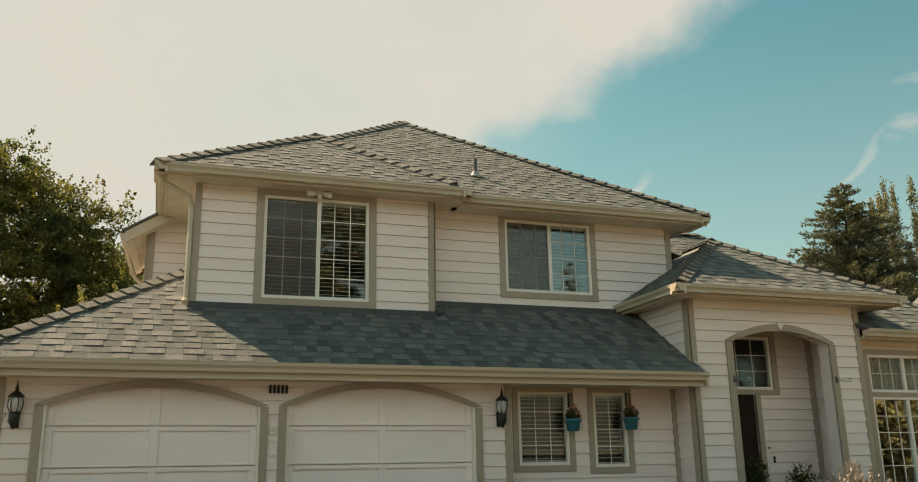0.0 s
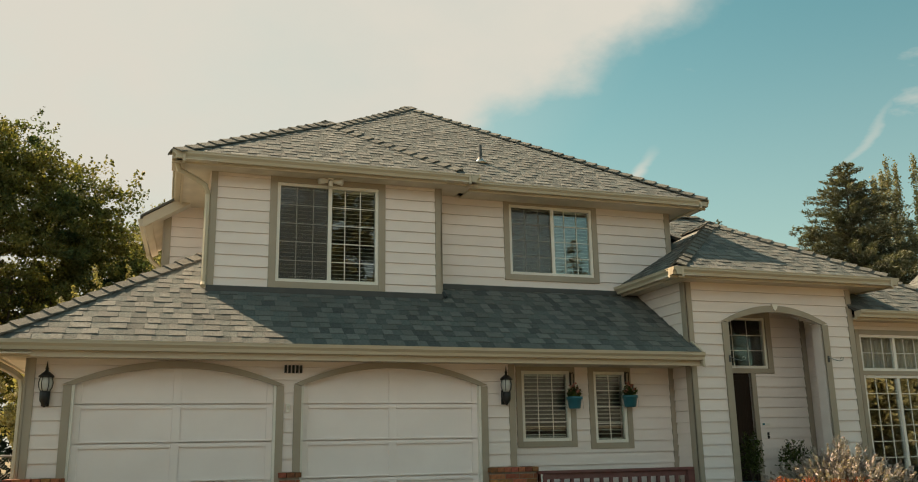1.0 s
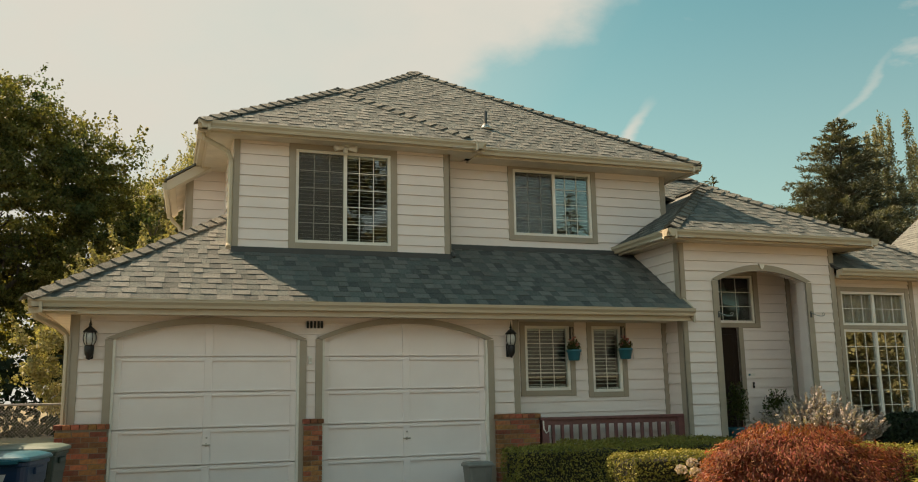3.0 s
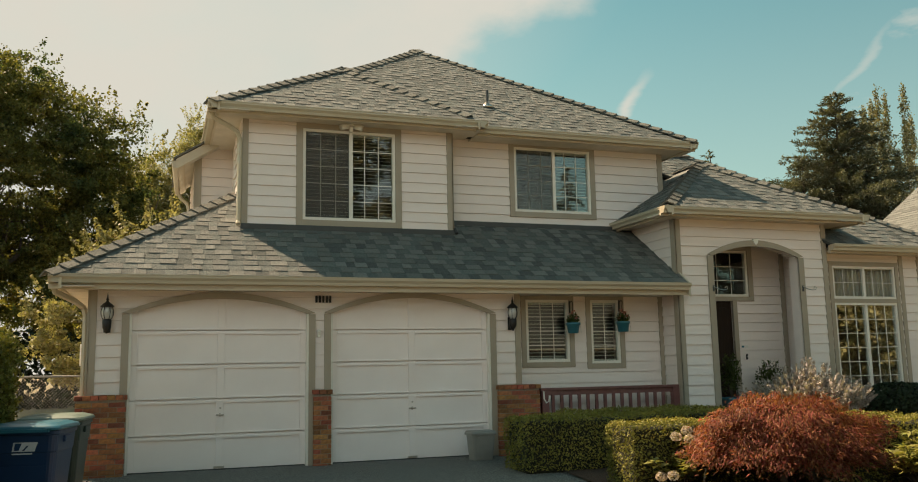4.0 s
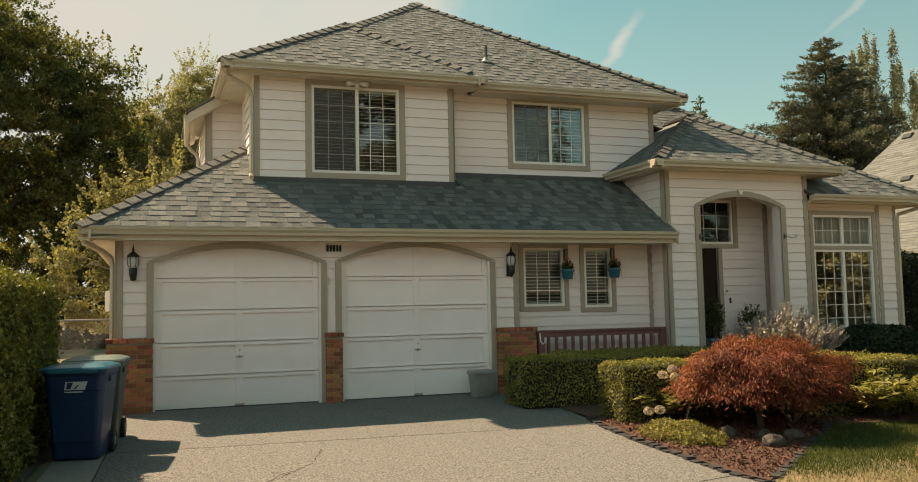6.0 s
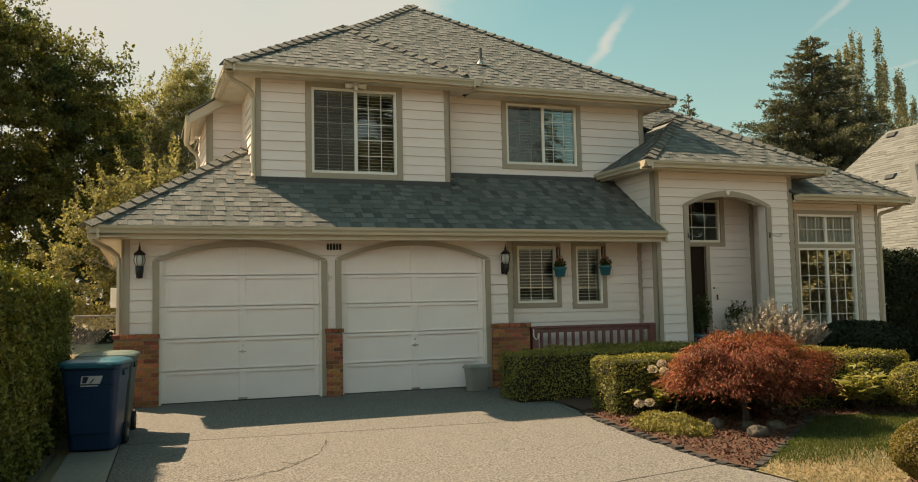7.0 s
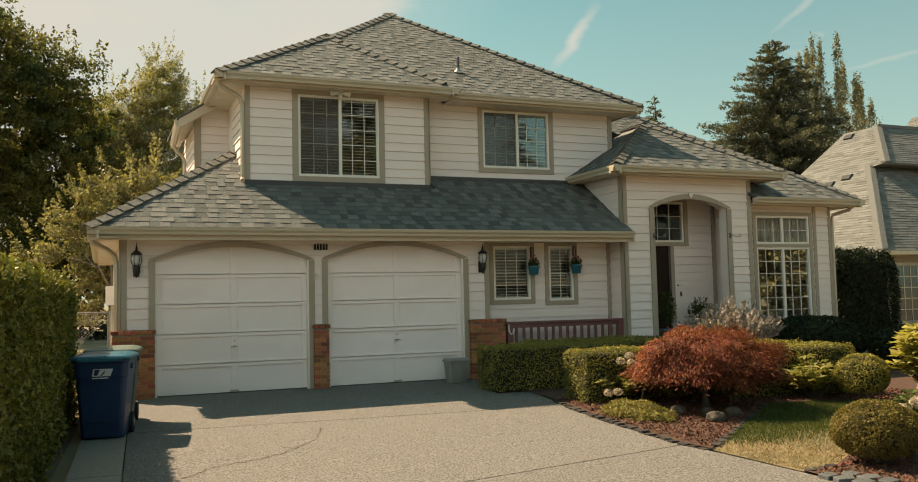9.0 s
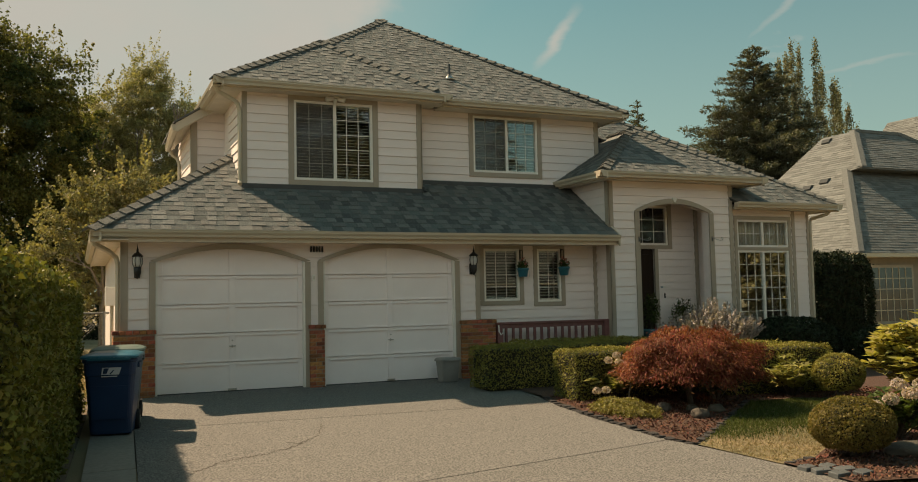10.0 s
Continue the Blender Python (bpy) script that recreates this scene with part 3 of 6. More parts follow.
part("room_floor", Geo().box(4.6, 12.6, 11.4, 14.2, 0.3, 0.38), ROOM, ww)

window("window_1", *WIN_A, BY, [(0, 0.515, 3), (0.515, 1, 3)], "wide white-framed sliding window with grids and blinds", 0.105, 5, screen=0)
window("window_2", *WIN_B, UY, [(0, 0.52, 3), (0.52, 1, 3)], "white-framed upstairs sliding window reflecting sky and trees", 0.095, 4, screen=0, glass=COATED)
window("window_3", *WIN_C, PY, [(0, 1, 3)], "white-framed porch window with lowered blinds", 0.085, 4)
window("window_4", *WIN_D, PY, [(0, 1, 2)], "narrow white-framed porch window with lowered blinds", 0.085, 4)
window("window_5", WIN_E[0], WIN_E[1], WIN_E[2], 2.36, WY, [(0, 0.5, 3), (0.5, 1, 3)], "tall white-framed living-room window with grids", 0, 6, blind=False, glass=MIRRORED)
window("window_6", WIN_E[0], WIN_E[1], 2.43, WIN_E[3], WY, [(0, 0.5, 3), (0.5, 1, 3)], "white-framed transom window with a lace curtain", 0, 2, blind=False)
board(ww, WIN_E[0] - 0.08, WIN_E[0], WY, 0.64, 3.11, 0.036, name="casing")
board(ww, WIN_E[1], WIN_E[1] + 0.08, WY, 0.64, 3.11, 0.036, name="casing")
board(ww, WIN_E[0], WIN_E[1], WY, 3.03, 3.11, 0.036, name="casing")
board(ww, WIN_E[0], WIN_E[1], WY, 2.36, 2.43, 0.036, name="casing")
board(ww, WIN_E[0], WIN_E[1], WY, 0.64, 0.74, 0.036, name="casing")
window("window_7", *TRANSOM, AY, [(0, 1, 4)], "dark gridded transom window over the front door", 0, 3, blind=False)

# ---- roofs ----
SHINGLE_W = (0.13, 0.155, 0.18, 0.205, 0.235)
COURSE = 0.162


def shingle_mesh(w, mat):
    t, u = 0.016, COURSE + 0.03
    g = Geo().add([(0, 0, 0), (w, 0, 0), (w, u, 0), (0, u, 0), (0, 0, t), (w, 0, t), (w, u, 0.003), (0, u, 0.003)],
                  [(4, 5, 6, 7), (0, 1, 5, 4), (1, 2, 6, 5), (3, 0, 4, 7)])
    return mesh_from("shingle", g, mat)


SHINGLES = [[shingle_mesh(w - 0.002, m) for w in SHINGLE_W] for m in (SHINGLE, SHINGLE_LOW)]


def roof_plane(roof, poly, rng, pieces=0):
    """Deck and shingle courses on one roof slope. poly: convex, the eave edge first, anticlockwise from outside."""
    P = [Vector(p) for p in poly]
    u = (P[1] - P[0]).normalized()
    n = u.cross(P[2] - P[1]).normalized()
    w = n.cross(u)
    flat = [((p - P[0]).dot(u), (p - P[0]).dot(w)) for p in P]

    def span(h):
        hit = []
        for (a, b), (c, d) in zip(flat, flat[1:] + flat[:1]):
            if (b - h) * (d - h) <= 0 and abs(d - b) > 1e-6:
                hit.append(a + (c - a) * (h - b) / (d - b))
        return (min(hit), max(hit)) if len(hit) > 1 else None

    part("roof_deck", Geo().prism([p - n * 0.05 for p in P], n * 0.045), UNDERLAY, roof)
    top = max(b for a, b in flat)
    geos, h, made = (Geo(), Geo()), 0.0, 0
    M = Matrix((u, w, n)).transposed().to_4x4()
    while h < top - 0.02:
        h1 = min(h + COURSE + 0.03, top - 0.001)
        lo, hi = span(max(h, 0.0005)), span(h1)
        if lo and hi:
            s, low = min(lo[0], hi[0]) - rng.random() * 0.3, 0
            while s < max(lo[1], hi[1]):
                k = rng.randrange(5)
                wd = SHINGLE_W[k]
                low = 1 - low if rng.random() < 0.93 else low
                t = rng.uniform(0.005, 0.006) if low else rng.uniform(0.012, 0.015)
                a0, b0, a1, b1 = max(s, lo[0]), min(s + wd - 0.002, lo[1]), max(s, hi[0]), min(s + wd - 0.002, hi[1])
                if b0 - a0 > 0.01 or b1 - a1 > 0.01:
                    b0, b1 = max(a0, b0), max(a1, b1)
                    whole = b0 - a0 > wd - 0.004 and b1 - a1 > wd - 0.004 and h1 - h > COURSE + 0.02
                    if whole and made < pieces:
                        ob = part("shingle", SHINGLES[low][k], None, roof)
                        ob.matrix_basis = Matrix.Translation(P[0] + u * s + w * h) @ M @ Matrix.Diagonal((1, 1, t / 0.016, 1))
                        made += 1
                    else:
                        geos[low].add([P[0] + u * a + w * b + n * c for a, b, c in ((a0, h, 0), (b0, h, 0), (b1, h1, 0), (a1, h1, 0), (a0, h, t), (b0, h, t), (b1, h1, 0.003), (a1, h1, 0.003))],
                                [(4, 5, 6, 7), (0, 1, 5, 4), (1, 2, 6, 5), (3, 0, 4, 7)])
                s += wd
        h += COURSE
    tagged(part("raised_shingles", geos[0], SHINGLE, roof), "raised grey-brown asphalt shingle tabs", kind="stuff")
    tagged(part("recessed_shingles", geos[1], SHINGLE_LOW, roof), "recessed asphalt shingle tabs, recess shade put into their darker tone", kind="stuff")


def cap_mesh():
    g = Geo()
    for sx in (-1, 1):
        vs = [(0, -0.14, 0.030), (sx * 0.135, -0.14, -0.040), (sx * 0.125, 0.13, -0.064), (0, 0.13, 0.002),
              (0, -0.14, 0.008), (sx * 0.135, -0.14, -0.062), (sx * 0.125, 0.13, -0.076), (0, 0.13, -0.008)]
        fs = [(0, 1, 2, 3), (0, 4, 5, 1), (1, 5, 6, 2), (7, 6, 5, 4)]
        g.add(vs, fs if sx < 0 else [f[::-1] for f in fs])
    return mesh_from("ridge_cap", g, RIDGECAP)


CAP = cap_mesh()


def ridge_caps(roof, a, b):
    a, b = Vector(a), Vector(b)
    d = (b - a).normalized()
    side = d.cross(Vector((0, 0, 1))).normalized()
    M = Matrix((side, d, side.cross(d))).transposed().to_4x4()
    n = int((b - a).length / 0.235)
    for i in range(n + 1):
        ob = part("ridge_cap", CAP, None, roof)
        ob.matrix_basis = Matrix.Translation(a + d * (0.09 + i * 0.235) + Vector((0, 0, 0.02))) @ M


GUT = [(0, 0), (0, -0.115), (0.075, -0.115), (0.085, -0.075), (0.115, -0.04), (0.115, -0.012), (0.122, -0.012), (0.122, 0), (0.105, 0), (0.10, -0.01), (0.02, -0.01)]


def eave(roof, a, b, z, soffit_to, drop=0.17, under=0.0):
    """Gutter and fascia along an eave from a to b (outside to the right of the way), with a soffit back to the wall."""
    a, b = Vector((*a, 0)), Vector((*b, 0))
    part("gutter", Geo().sweep([(o - 0.075, u + z) for o, u in GUT], a, b), GUTTER, roof, "tan metal rain gutter")
    part("fascia", Geo().sweep([(-0.115, z - drop - 0.02), (-0.078, z - drop - 0.02), (-0.078, z - 0.015), (-0.115, z - 0.015)], a, b), FASCIA, roof)
    s0, s1 = z - drop + under, z - drop + 0.02 - under
    part("soffit", Geo().sweep([(-soffit_to, s0), (-0.115, s0), (-0.115, s1), (-soffit_to, s1)], a, b), SOFFIT, roof)


rng = random.Random(5)
PITCH = 0.66
r1 = setting("roof_garage", "grey-brown shingled lower roof above the garage and porch", "roof")
z0, y0 = 2.62, 10.46
roof_plane(r1, [(-2.13, y0, z0), (7.35, y0, z0), (7.35, 12.2, z0 + PITCH * 1.74), (-0.39, 12.2, z0 + PITCH * 1.74)], rng, pieces=300)
roof_plane(r1, [(-0.39, 12.2, z0 + PITCH * 1.74), (0.36, 12.2, z0 + PITCH * 1.74), (0.36, 12.95, z0 + PITCH * 2.49)], rng)
part("roof_deck", Geo().prism([(-2.13, y0, z0), (0.36, y0 + 2.49, z0 + PITCH * 2.49), (0.36, 20, z0 + PITCH * 2.49), (-2.13, 20, z0)], (0, 0, -0.04)), SHINGLE, r1)
ridge_caps(r1, (-2.15, 10.44, z0 + 0.01), (0.36, 12.95, z0 + PITCH * 2.49 + 0.01))
eave(r1, (-2.15, 10.45), (7.38, 10.45), 2.62, 0.82)
eave(r1, (-2.10, 20), (-2.10, 10.42), 2.62, 0.5, under=0.005)
part("end_board", Geo().prism([(7.352, 10.44, 2.40), (7.352, 10.75, 2.62), (7.352, 10.75, 2.84), (7.352, 10.44, 2.62)], (0.03, 0, 0)), FASCIA, r1)
part("downspout", Geo().tube([(-2.1, 10.62, 2.5), (-2.08, 10.66, 2.40), (-1.86, 10.95, 2.30), (-1.76, 11.05, 2.22), (-1.73, 11.06, 2.1), (-1.73, 11.06, 0.1)], 0.042, 6), GUTTER, r1)

r2 = setting("roof_upper", "grey-brown shingled hip roof over the upper storey", "roof")
ez, peak = 5.36, Vector((4.33, 15.76, 8.16))
tip = Vector((2.25, 13.58, 6.80))
roof_plane(r2, [(-0.13, 11.40, ez), (4.19, 11.40, ez), tuple(tip)], rng)
roof_plane(r2, [(4.19, 11.40, ez), (4.19, 14.0, ez), (2.25, 14.6, tip.z), tuple(tip)], rng)
part("roof_deck", Geo().prism([(-0.13, 11.40, ez), tuple(tip), (2.25, 15.6, tip.z), (-0.17, 15.6, ez)], (0, 0, -0.04)), SHINGLE, r2)
roof_plane(r2, [(3.3, 11.62, ez - 0.02), (8.40, 11.62, ez - 0.02), tuple(peak), (2.0, 13.635, 6.72)], rng)
roof_plane(r2, [(8.40, 11.62, ez - 0.02), (8.40, 19.9, ez - 0.02), tuple(peak)], rng)
part("roof_deck", Geo().prism([(-0.17, 11.62, ez - 0.02), tuple(peak), (-0.17, 19.9, ez - 0.02)], (0, 0, -0.04)).prism([(-0.17, 19.9, ez - 0.02), tuple(peak), (8.4, 19.9, ez - 0.02)], (0, 0, -0.04)), SHINGLE, r2)
up = Vector((0, 0, 0.012))
ridge_caps(r2, (-0.15, 11.38, ez), tip + up)
ridge_caps(r2, (4.02, 11.59, ez + 0.13), tip + up)
ridge_caps(r2, tip + up, (2.25, 13.8, tip.z + 0.02))
ridge_caps(r2, (2.2, 13.63, 6.71), peak + up)
ridge_caps(r2, (8.42, 11.60, ez), peak + up)
eave(r2, (-0.20, 11.385), (4.27, 11.385), ez, 0.55, 0.13)
eave(r2, (-0.14, 15.5), (-0.14, 11.34), ez, 0.55, 0.13, under=0.005)
eave(r2, (4.205, 11.34), (4.205, 11.56), ez, 0.5, 0.13, under=0.005)
part("soffit", Geo().box(3.79, 4.12, 11.57, 12.15, ez - 0.128, ez - 0.112), SOFFIT, r2)
eave(r2, (4.20, 11.60), (8.48, 11.60), ez - 0.02, 0.6, 0.13)
eave(r2, (8.415, 11.56), (8.415, 19.9), ez - 0.02, 0.5, 0.13, under=0.005)
part("downspout", Geo().tube([(-0.13, 11.6, 5.26), (-0.1, 11.62, 5.16), (0.16, 11.72, 5.06), (0.26, 11.75, 5.0), (0.312, 11.80, 4.88), (0.312, 11.80, 3.62), (0.30, 11.74, 3.55)], 0.04, 6), GUTTER, r2)
part("flashing_corner", Geo().tube([(3.80, 11.80, 3.60), (3.82, 11.74, 3.52)], 0.03, 6), FLASHING, r2)

r3 = setting("roof_entrance", "shingled hip roof over the arched entrance", "roof")
ea, ap = 3.86, Vector((9.0, 12.36, 5.13))
roof_plane(r3, [(6.94, 10.34, ea), (10.98, 10.34, ea), tuple(ap)], rng)
roof_plane(r3, [(6.94, 12.3, ea), (6.94, 10.34, ea), tuple(ap)], rng)
roof_plane(r3, [(10.98, 10.34, ea), (10.98, 13.6, ea), (9.0, 13.6, 5.13), tuple(ap)], rng)
part("roof_deck", Geo().prism([(6.94, 12.3, ea), tuple(ap), (9.0, 13.6, 5.13), (6.94, 13.6, ea)], (0, 0, -0.04)), SHINGLE, r3)
ridge_caps(r3, (7.02, 10.42, ea + 0.066), ap + up)
ridge_caps(r3, (10.9, 10.42, ea + 0.066), ap + up)
ridge_caps(r3, ap + up, (9.0, 13.6, 5.14))
eave(r3, (6.87, 10.325), (11.05, 10.325), ea, 0.5, 0.13)
eave(r3, (6.925, 12.15), (6.925, 10.28), ea, 0.45, 0.13, under=0.005)
eave(r3, (10.995, 10.28), (10.995, 12.5), ea, 0.6, 0.13, under=0.005)

r4 = setting("roof_wing", "shingled hip roof over the living-room wing", "roof")
wz = 3.37
roof_plane(r4, [(10.45, 10.57, wz), (13.33, 10.57, wz), (9.85, 14.05, 5.74), (8.0, 14.05, 5.74)], rng)
roof_plane(r4, [(13.33, 10.57, wz), (13.33, 17.5, wz), (9.85, 14.05, 5.74)], rng)
part("roof_deck", Geo().prism([(8.0, 14.05, 5.74), (9.85, 14.05, 5.74), (13.33, 17.5, wz), (8.0, 17.5, wz)], (0, 0, -0.04)), SHINGLE, r4)
ridge_caps(r4, (13.25, 10.65, wz + 0.066), (9.85, 14.05, 5.75))
ridge_caps(r4, (9.85, 14.05, 5.75), (8.1, 14.05, 5.75))
eave(r4, (10.43, 10.555), (13.40, 10.555), wz, 0.5, 0.13)
eave(r4, (13.345, 10.51), (13.345, 17.5), wz, 0.6, 0.13, under=0.005)
part("downspout", Geo().tube([(13.2, 10.7, wz - 0.12), (13.15, 10.75, wz - 0.2), (12.9, 10.98, wz - 0.3), (12.86, 10.98, wz - 0.42), (12.86, 10.98, 0.1)], 0.042, 6), GUTTER, r4)

# ---- garage doors ----


def garage_door(name, d):
    """Sectional door with raised rails and stiles; the arch of the wall cuts its top."""
    x0, x1 = d[0] + 0.02, d[1] - 0.02
    y, c = GY + 0.07, (d[0] + d[1]) / 2
    w = setting(name, "closed cream sectional garage door with an arched top", "garage door")
    zs = [0.015, 0.485, 0.965, 1.44, 1.91, 2.42]
    for za, zb in zip(zs, zs[1:]):
        sec = part("door_section", Geo().box(x0, x1, y, y + 0.04, za, zb - 0.006), DOORPAINT, w)
        gb = Geo()
        for a, b in ((x0, x0 + 0.09), (c - 0.05, c + 0.05), (x1 - 0.09, x1)):
            gb.box(a, b, y - 0.018, y, za + 0.004, zb - 0.014)
        for a, b in ((x0 + 0.09, c - 0.05), (c + 0.05, x1 - 0.09)):
            gb.box(a, b, y - 0.026, y, zb - 0.06, zb - 0.018)
            if za > 0.1:
                gb.box(a, b, y - 0.026, y, za + 0.006, za + 0.024)
        part("panel_frame", gb, DOORPAINT, sec, bevel=0.003)
    part("door_back", Geo().box(x0, x1, y + 0.041, y + 0.06, 0.0, 2.44), DOORPAINT, w)
    part("handle", Geo().box(c - 0.055, c + 0.055, y - 0.045, y - 0.03, 0.735, 0.752).box(c - 0.012, c + 0.012, y - 0.03, y - 0.013, 0.72, 0.765), NICKEL, w, "small brushed metal lock handle", bevel=0.004)
    part("keyhole", Geo().tube([(c + 0.004, y - 0.026, 0.835), (c + 0.004, y - 0.012, 0.835)], 0.014, 10), NICKEL, w)
    part("bottom_bracket", Geo().box(c - 0.07, c + 0.07, y - 0.03, y - 0.013, 0.02, 0.05), NICKEL, w)
    part("bottom_seal", Geo().box(x0, x1, y + 0.002, y + 0.03, -0.01, 0.015), FLASHING, w)


garage_door("door_1", DOOR1)
garage_door("door_2", DOOR2)

fd = setting("door_3", "dark stained wooden front door in the shaded entry", "front door")
part("door_leaf", Geo().box(8.1, 9.0, AY + 0.02, AY + 0.065, 0.39, 2.42), DARKWOOD, fd)
for a, b in ((0.5, 1.15), (1.3, 2.3)):
    for c in (8.2, 8.6):
        part("raised_panel", Geo().box(c, c + 0.3, AY + 0.005, AY + 0.021, a, b), DARKWOOD, fd, bevel=0.01)
part("door_handle", Geo().tube([(8.93, AY + 0.02, 1.36), (8.93, AY - 0.04, 1.36), (8.83, AY - 0.045, 1.355)], 0.011, 8), NICKEL, fd, "brushed metal lever")

# ---- paving ----
sheet("driveway_bed", [(-1.6, 11.0), (4.6, 11.0), (4.25, 8.3), (4.02, 6.5), (3.93, 5.2), (3.9, 4.5), (4.0, 3.9), (4.15, 2.6), (4.2, -5.95), (-2.25, -5.95), (-1.77, 5.2)], DARKJOINT, "dirt in the driveway joints", "driveway joint", -0.012)
dw = setting("driveway", "exposed aggregate concrete driveway with control joints", "driveway")


def slab(poly, parent=dw, mat=CONCRETE, lift=0.0):
    g = Geo().prism([(x, y, gz(y) + lift - 0.06) for x, y in poly], (0, 0, 0.06))
    return part("slab", g, mat, parent)


def right_edge(y):
    pts = [(-7.3, 4.2), (2.6, 4.15), (3.9, 4.0), (4.5, 3.9), (5.2, 3.93), (6.5, 4.02), (8.3, 4.25), (11.05, 4.6)]
    for (a, p), (b, q) in zip(pts, pts[1:]):
        if a <= y <= b:
            return p + (q - p) * (y - a) / (b - a)
    return pts[-1][1]


def left_edge(y):
    return -1.6 - 0.045 * max(0, 9 - y)


JOINTS = [(11.04, 11.04), (7.93, 7.53), (3.42, 4.52), (0.6, 1.2), (-2.4, -2.4), (-5.98, -5.98), (-7.2, -7.2)]
for (a, c), (b, d) in zip(JOINTS, JOINTS[1:]):
    ls, rs = [a - 0.02 + (b - a + 0.02) * i / 6 for i in range(7)], [c - 0.02 + (d - c + 0.02) * i / 6 for i in range(7)]
    slab([(left_edge(y), y) for y in ls] + [(right_edge(y), y) for y in rs[::-1]])
wk = setting("side_path", "narrow smooth concrete path beside the driveway", "path")
for a, b in ((12.5, 10.0), (9.985, 7.9), (7.885, 5.6), (5.585, 3.2), (3.185, 0.0)):
    slab([(left_edge(a) - 0.5, a), (left_edge(b) - 0.5, b), (left_edge(b) - 0.015, b), (left_edge(a) - 0.015, a)], wk, WALKWAY, 0.005)


def crack(pts):
    """A thin crack with an uneven width."""
    rc, left, right = random.Random(3), [], []
    dense = []
    for (a, b), (c, d) in zip(pts, pts[1:]):
        for i in range(14):
            t = i / 14
            dense.append((a + (c - a) * t + rc.uniform(-0.02, 0.02), b + (d - b) * t + rc.uniform(-0.03, 0.03)))
    for x, y in dense:
        w = rc.uniform(0.006, 0.017)
        left.append((x, y + w, gz(y) + 0.0015))
        right.append((x, y - w, gz(y) + 0.0015))
    n = len(dense)
    return Geo().add(left + right, [(i, n + i, n + i + 1, i + 1) for i in range(n - 1)])


part("crack", crack([(-0.95, 5.55), (-0.72, 5.65), (-0.5, 5.7), (-0.07, 6.02), (0.33, 6.56), (0.5, 7.05), (0.56, 7.3)]), DARKJOINT, dw)
part("crack", crack([(-0.11, 6.30), (-0.02, 6.16), (0.06, 6.13)]), DARKJOINT, dw)
part("crack", crack([(4.3, 9.1), (4.2, 8.5), (4.06, 7.82)]), DARKJOINT, dw)
part("crack", crack([(-1.25, 5.2), (-1.1, 5.35), (-0.98, 5.5)]), DARKJOINT, dw)
sheet("porch_floor", [(4.5, 10.6), (10.0, 10.6), (10.0, 11.65), (4.5, 11.65)], WALKWAY, "raised concrete porch floor", "porch floor", 0.40, 0.45)
sheet("road", [(-300, -7.2), (300, -7.2), (300, -14.5), (-300, -14.5)], ASPHALT, "grey asphalt street", "road", 0.0)

# ---- things on the house ----
def brick_pier(x0, x1, y0, y1, z1, label):
    p = thing("brick_pier", (0, 0, 0), label, "brick pier", "brick piers")
    part("mortar_core", Geo().box(x0 + 0.008, x1 - 0.008, y0 + 0.008, y1, -0.06, z1 - 0.06), MORTAR, p)
    rb, meshes = random.Random(int(x0 * 100)), {}

    def lay(a, b, fx, fy, z, h, axis, d):
        ln = round(b - a, 3)
        key = (ln, h, axis)
        if key not in meshes:
            g = Geo().box(0, ln, 0, d, 0, h) if axis == 0 else Geo().box(0, d, 0, ln, 0, h)
            meshes[key] = mesh_from("brick", g, BRICK)
        o = part("brick", meshes[key], None, p)
        o.matrix_basis = pose(fx + rb.uniform(-0.002, 0.002), fy + rb.uniform(-0.004, 0.004), z, 0, 0, rb.uniform(-0.4, 0.4))

    z, row = -0.04, 0
    while z + 0.06 < z1 - 0.06:
        s = x0 - (0.1 if row % 2 else 0.0)
        while s < x1 - 0.02:
            a, b = max(s, x0), min(s + 0.196, x1)
            if b - a > 0.02:
                lay(a, b, a, y0, z, 0.058, 0, 0.09)
            s += 0.206
        for fx in (x0, x1 - 0.09):
            t = y0 + 0.1
            while t < y1 - 0.03:
                b = min(t + 0.196, y1)
                lay(t, b, fx, t, z, 0.058, 1, 0.09)
                t += 0.206
        z += 0.067
        row += 1
    s = x0 - 0.015
    while s < x1:
        b = min(s + 0.092, x1 + 0.015)
        if b - s > 0.02:
            lay(s, b, s, y0 - 0.02, z1 - 0.06, 0.06, 0, y1 - y0 + 0.02)
        s += 0.102
    return p


brick_pier(-1.80, -1.18, 10.84, 11.35, 1.05, "red brick pier under the garage corner")
brick_pier(1.315, 1.565, 10.84, 11.02, 1.05, "narrow red brick pier between the garage doors")
brick_pier(4.13, 4.80, 10.80, 11.1, 1.045, "red brick pier beside the porch railing")
LAMPGLASS = material("frosted_lamp_glass", (0.5, 0.5, 0.47), 0.15, None, 10)


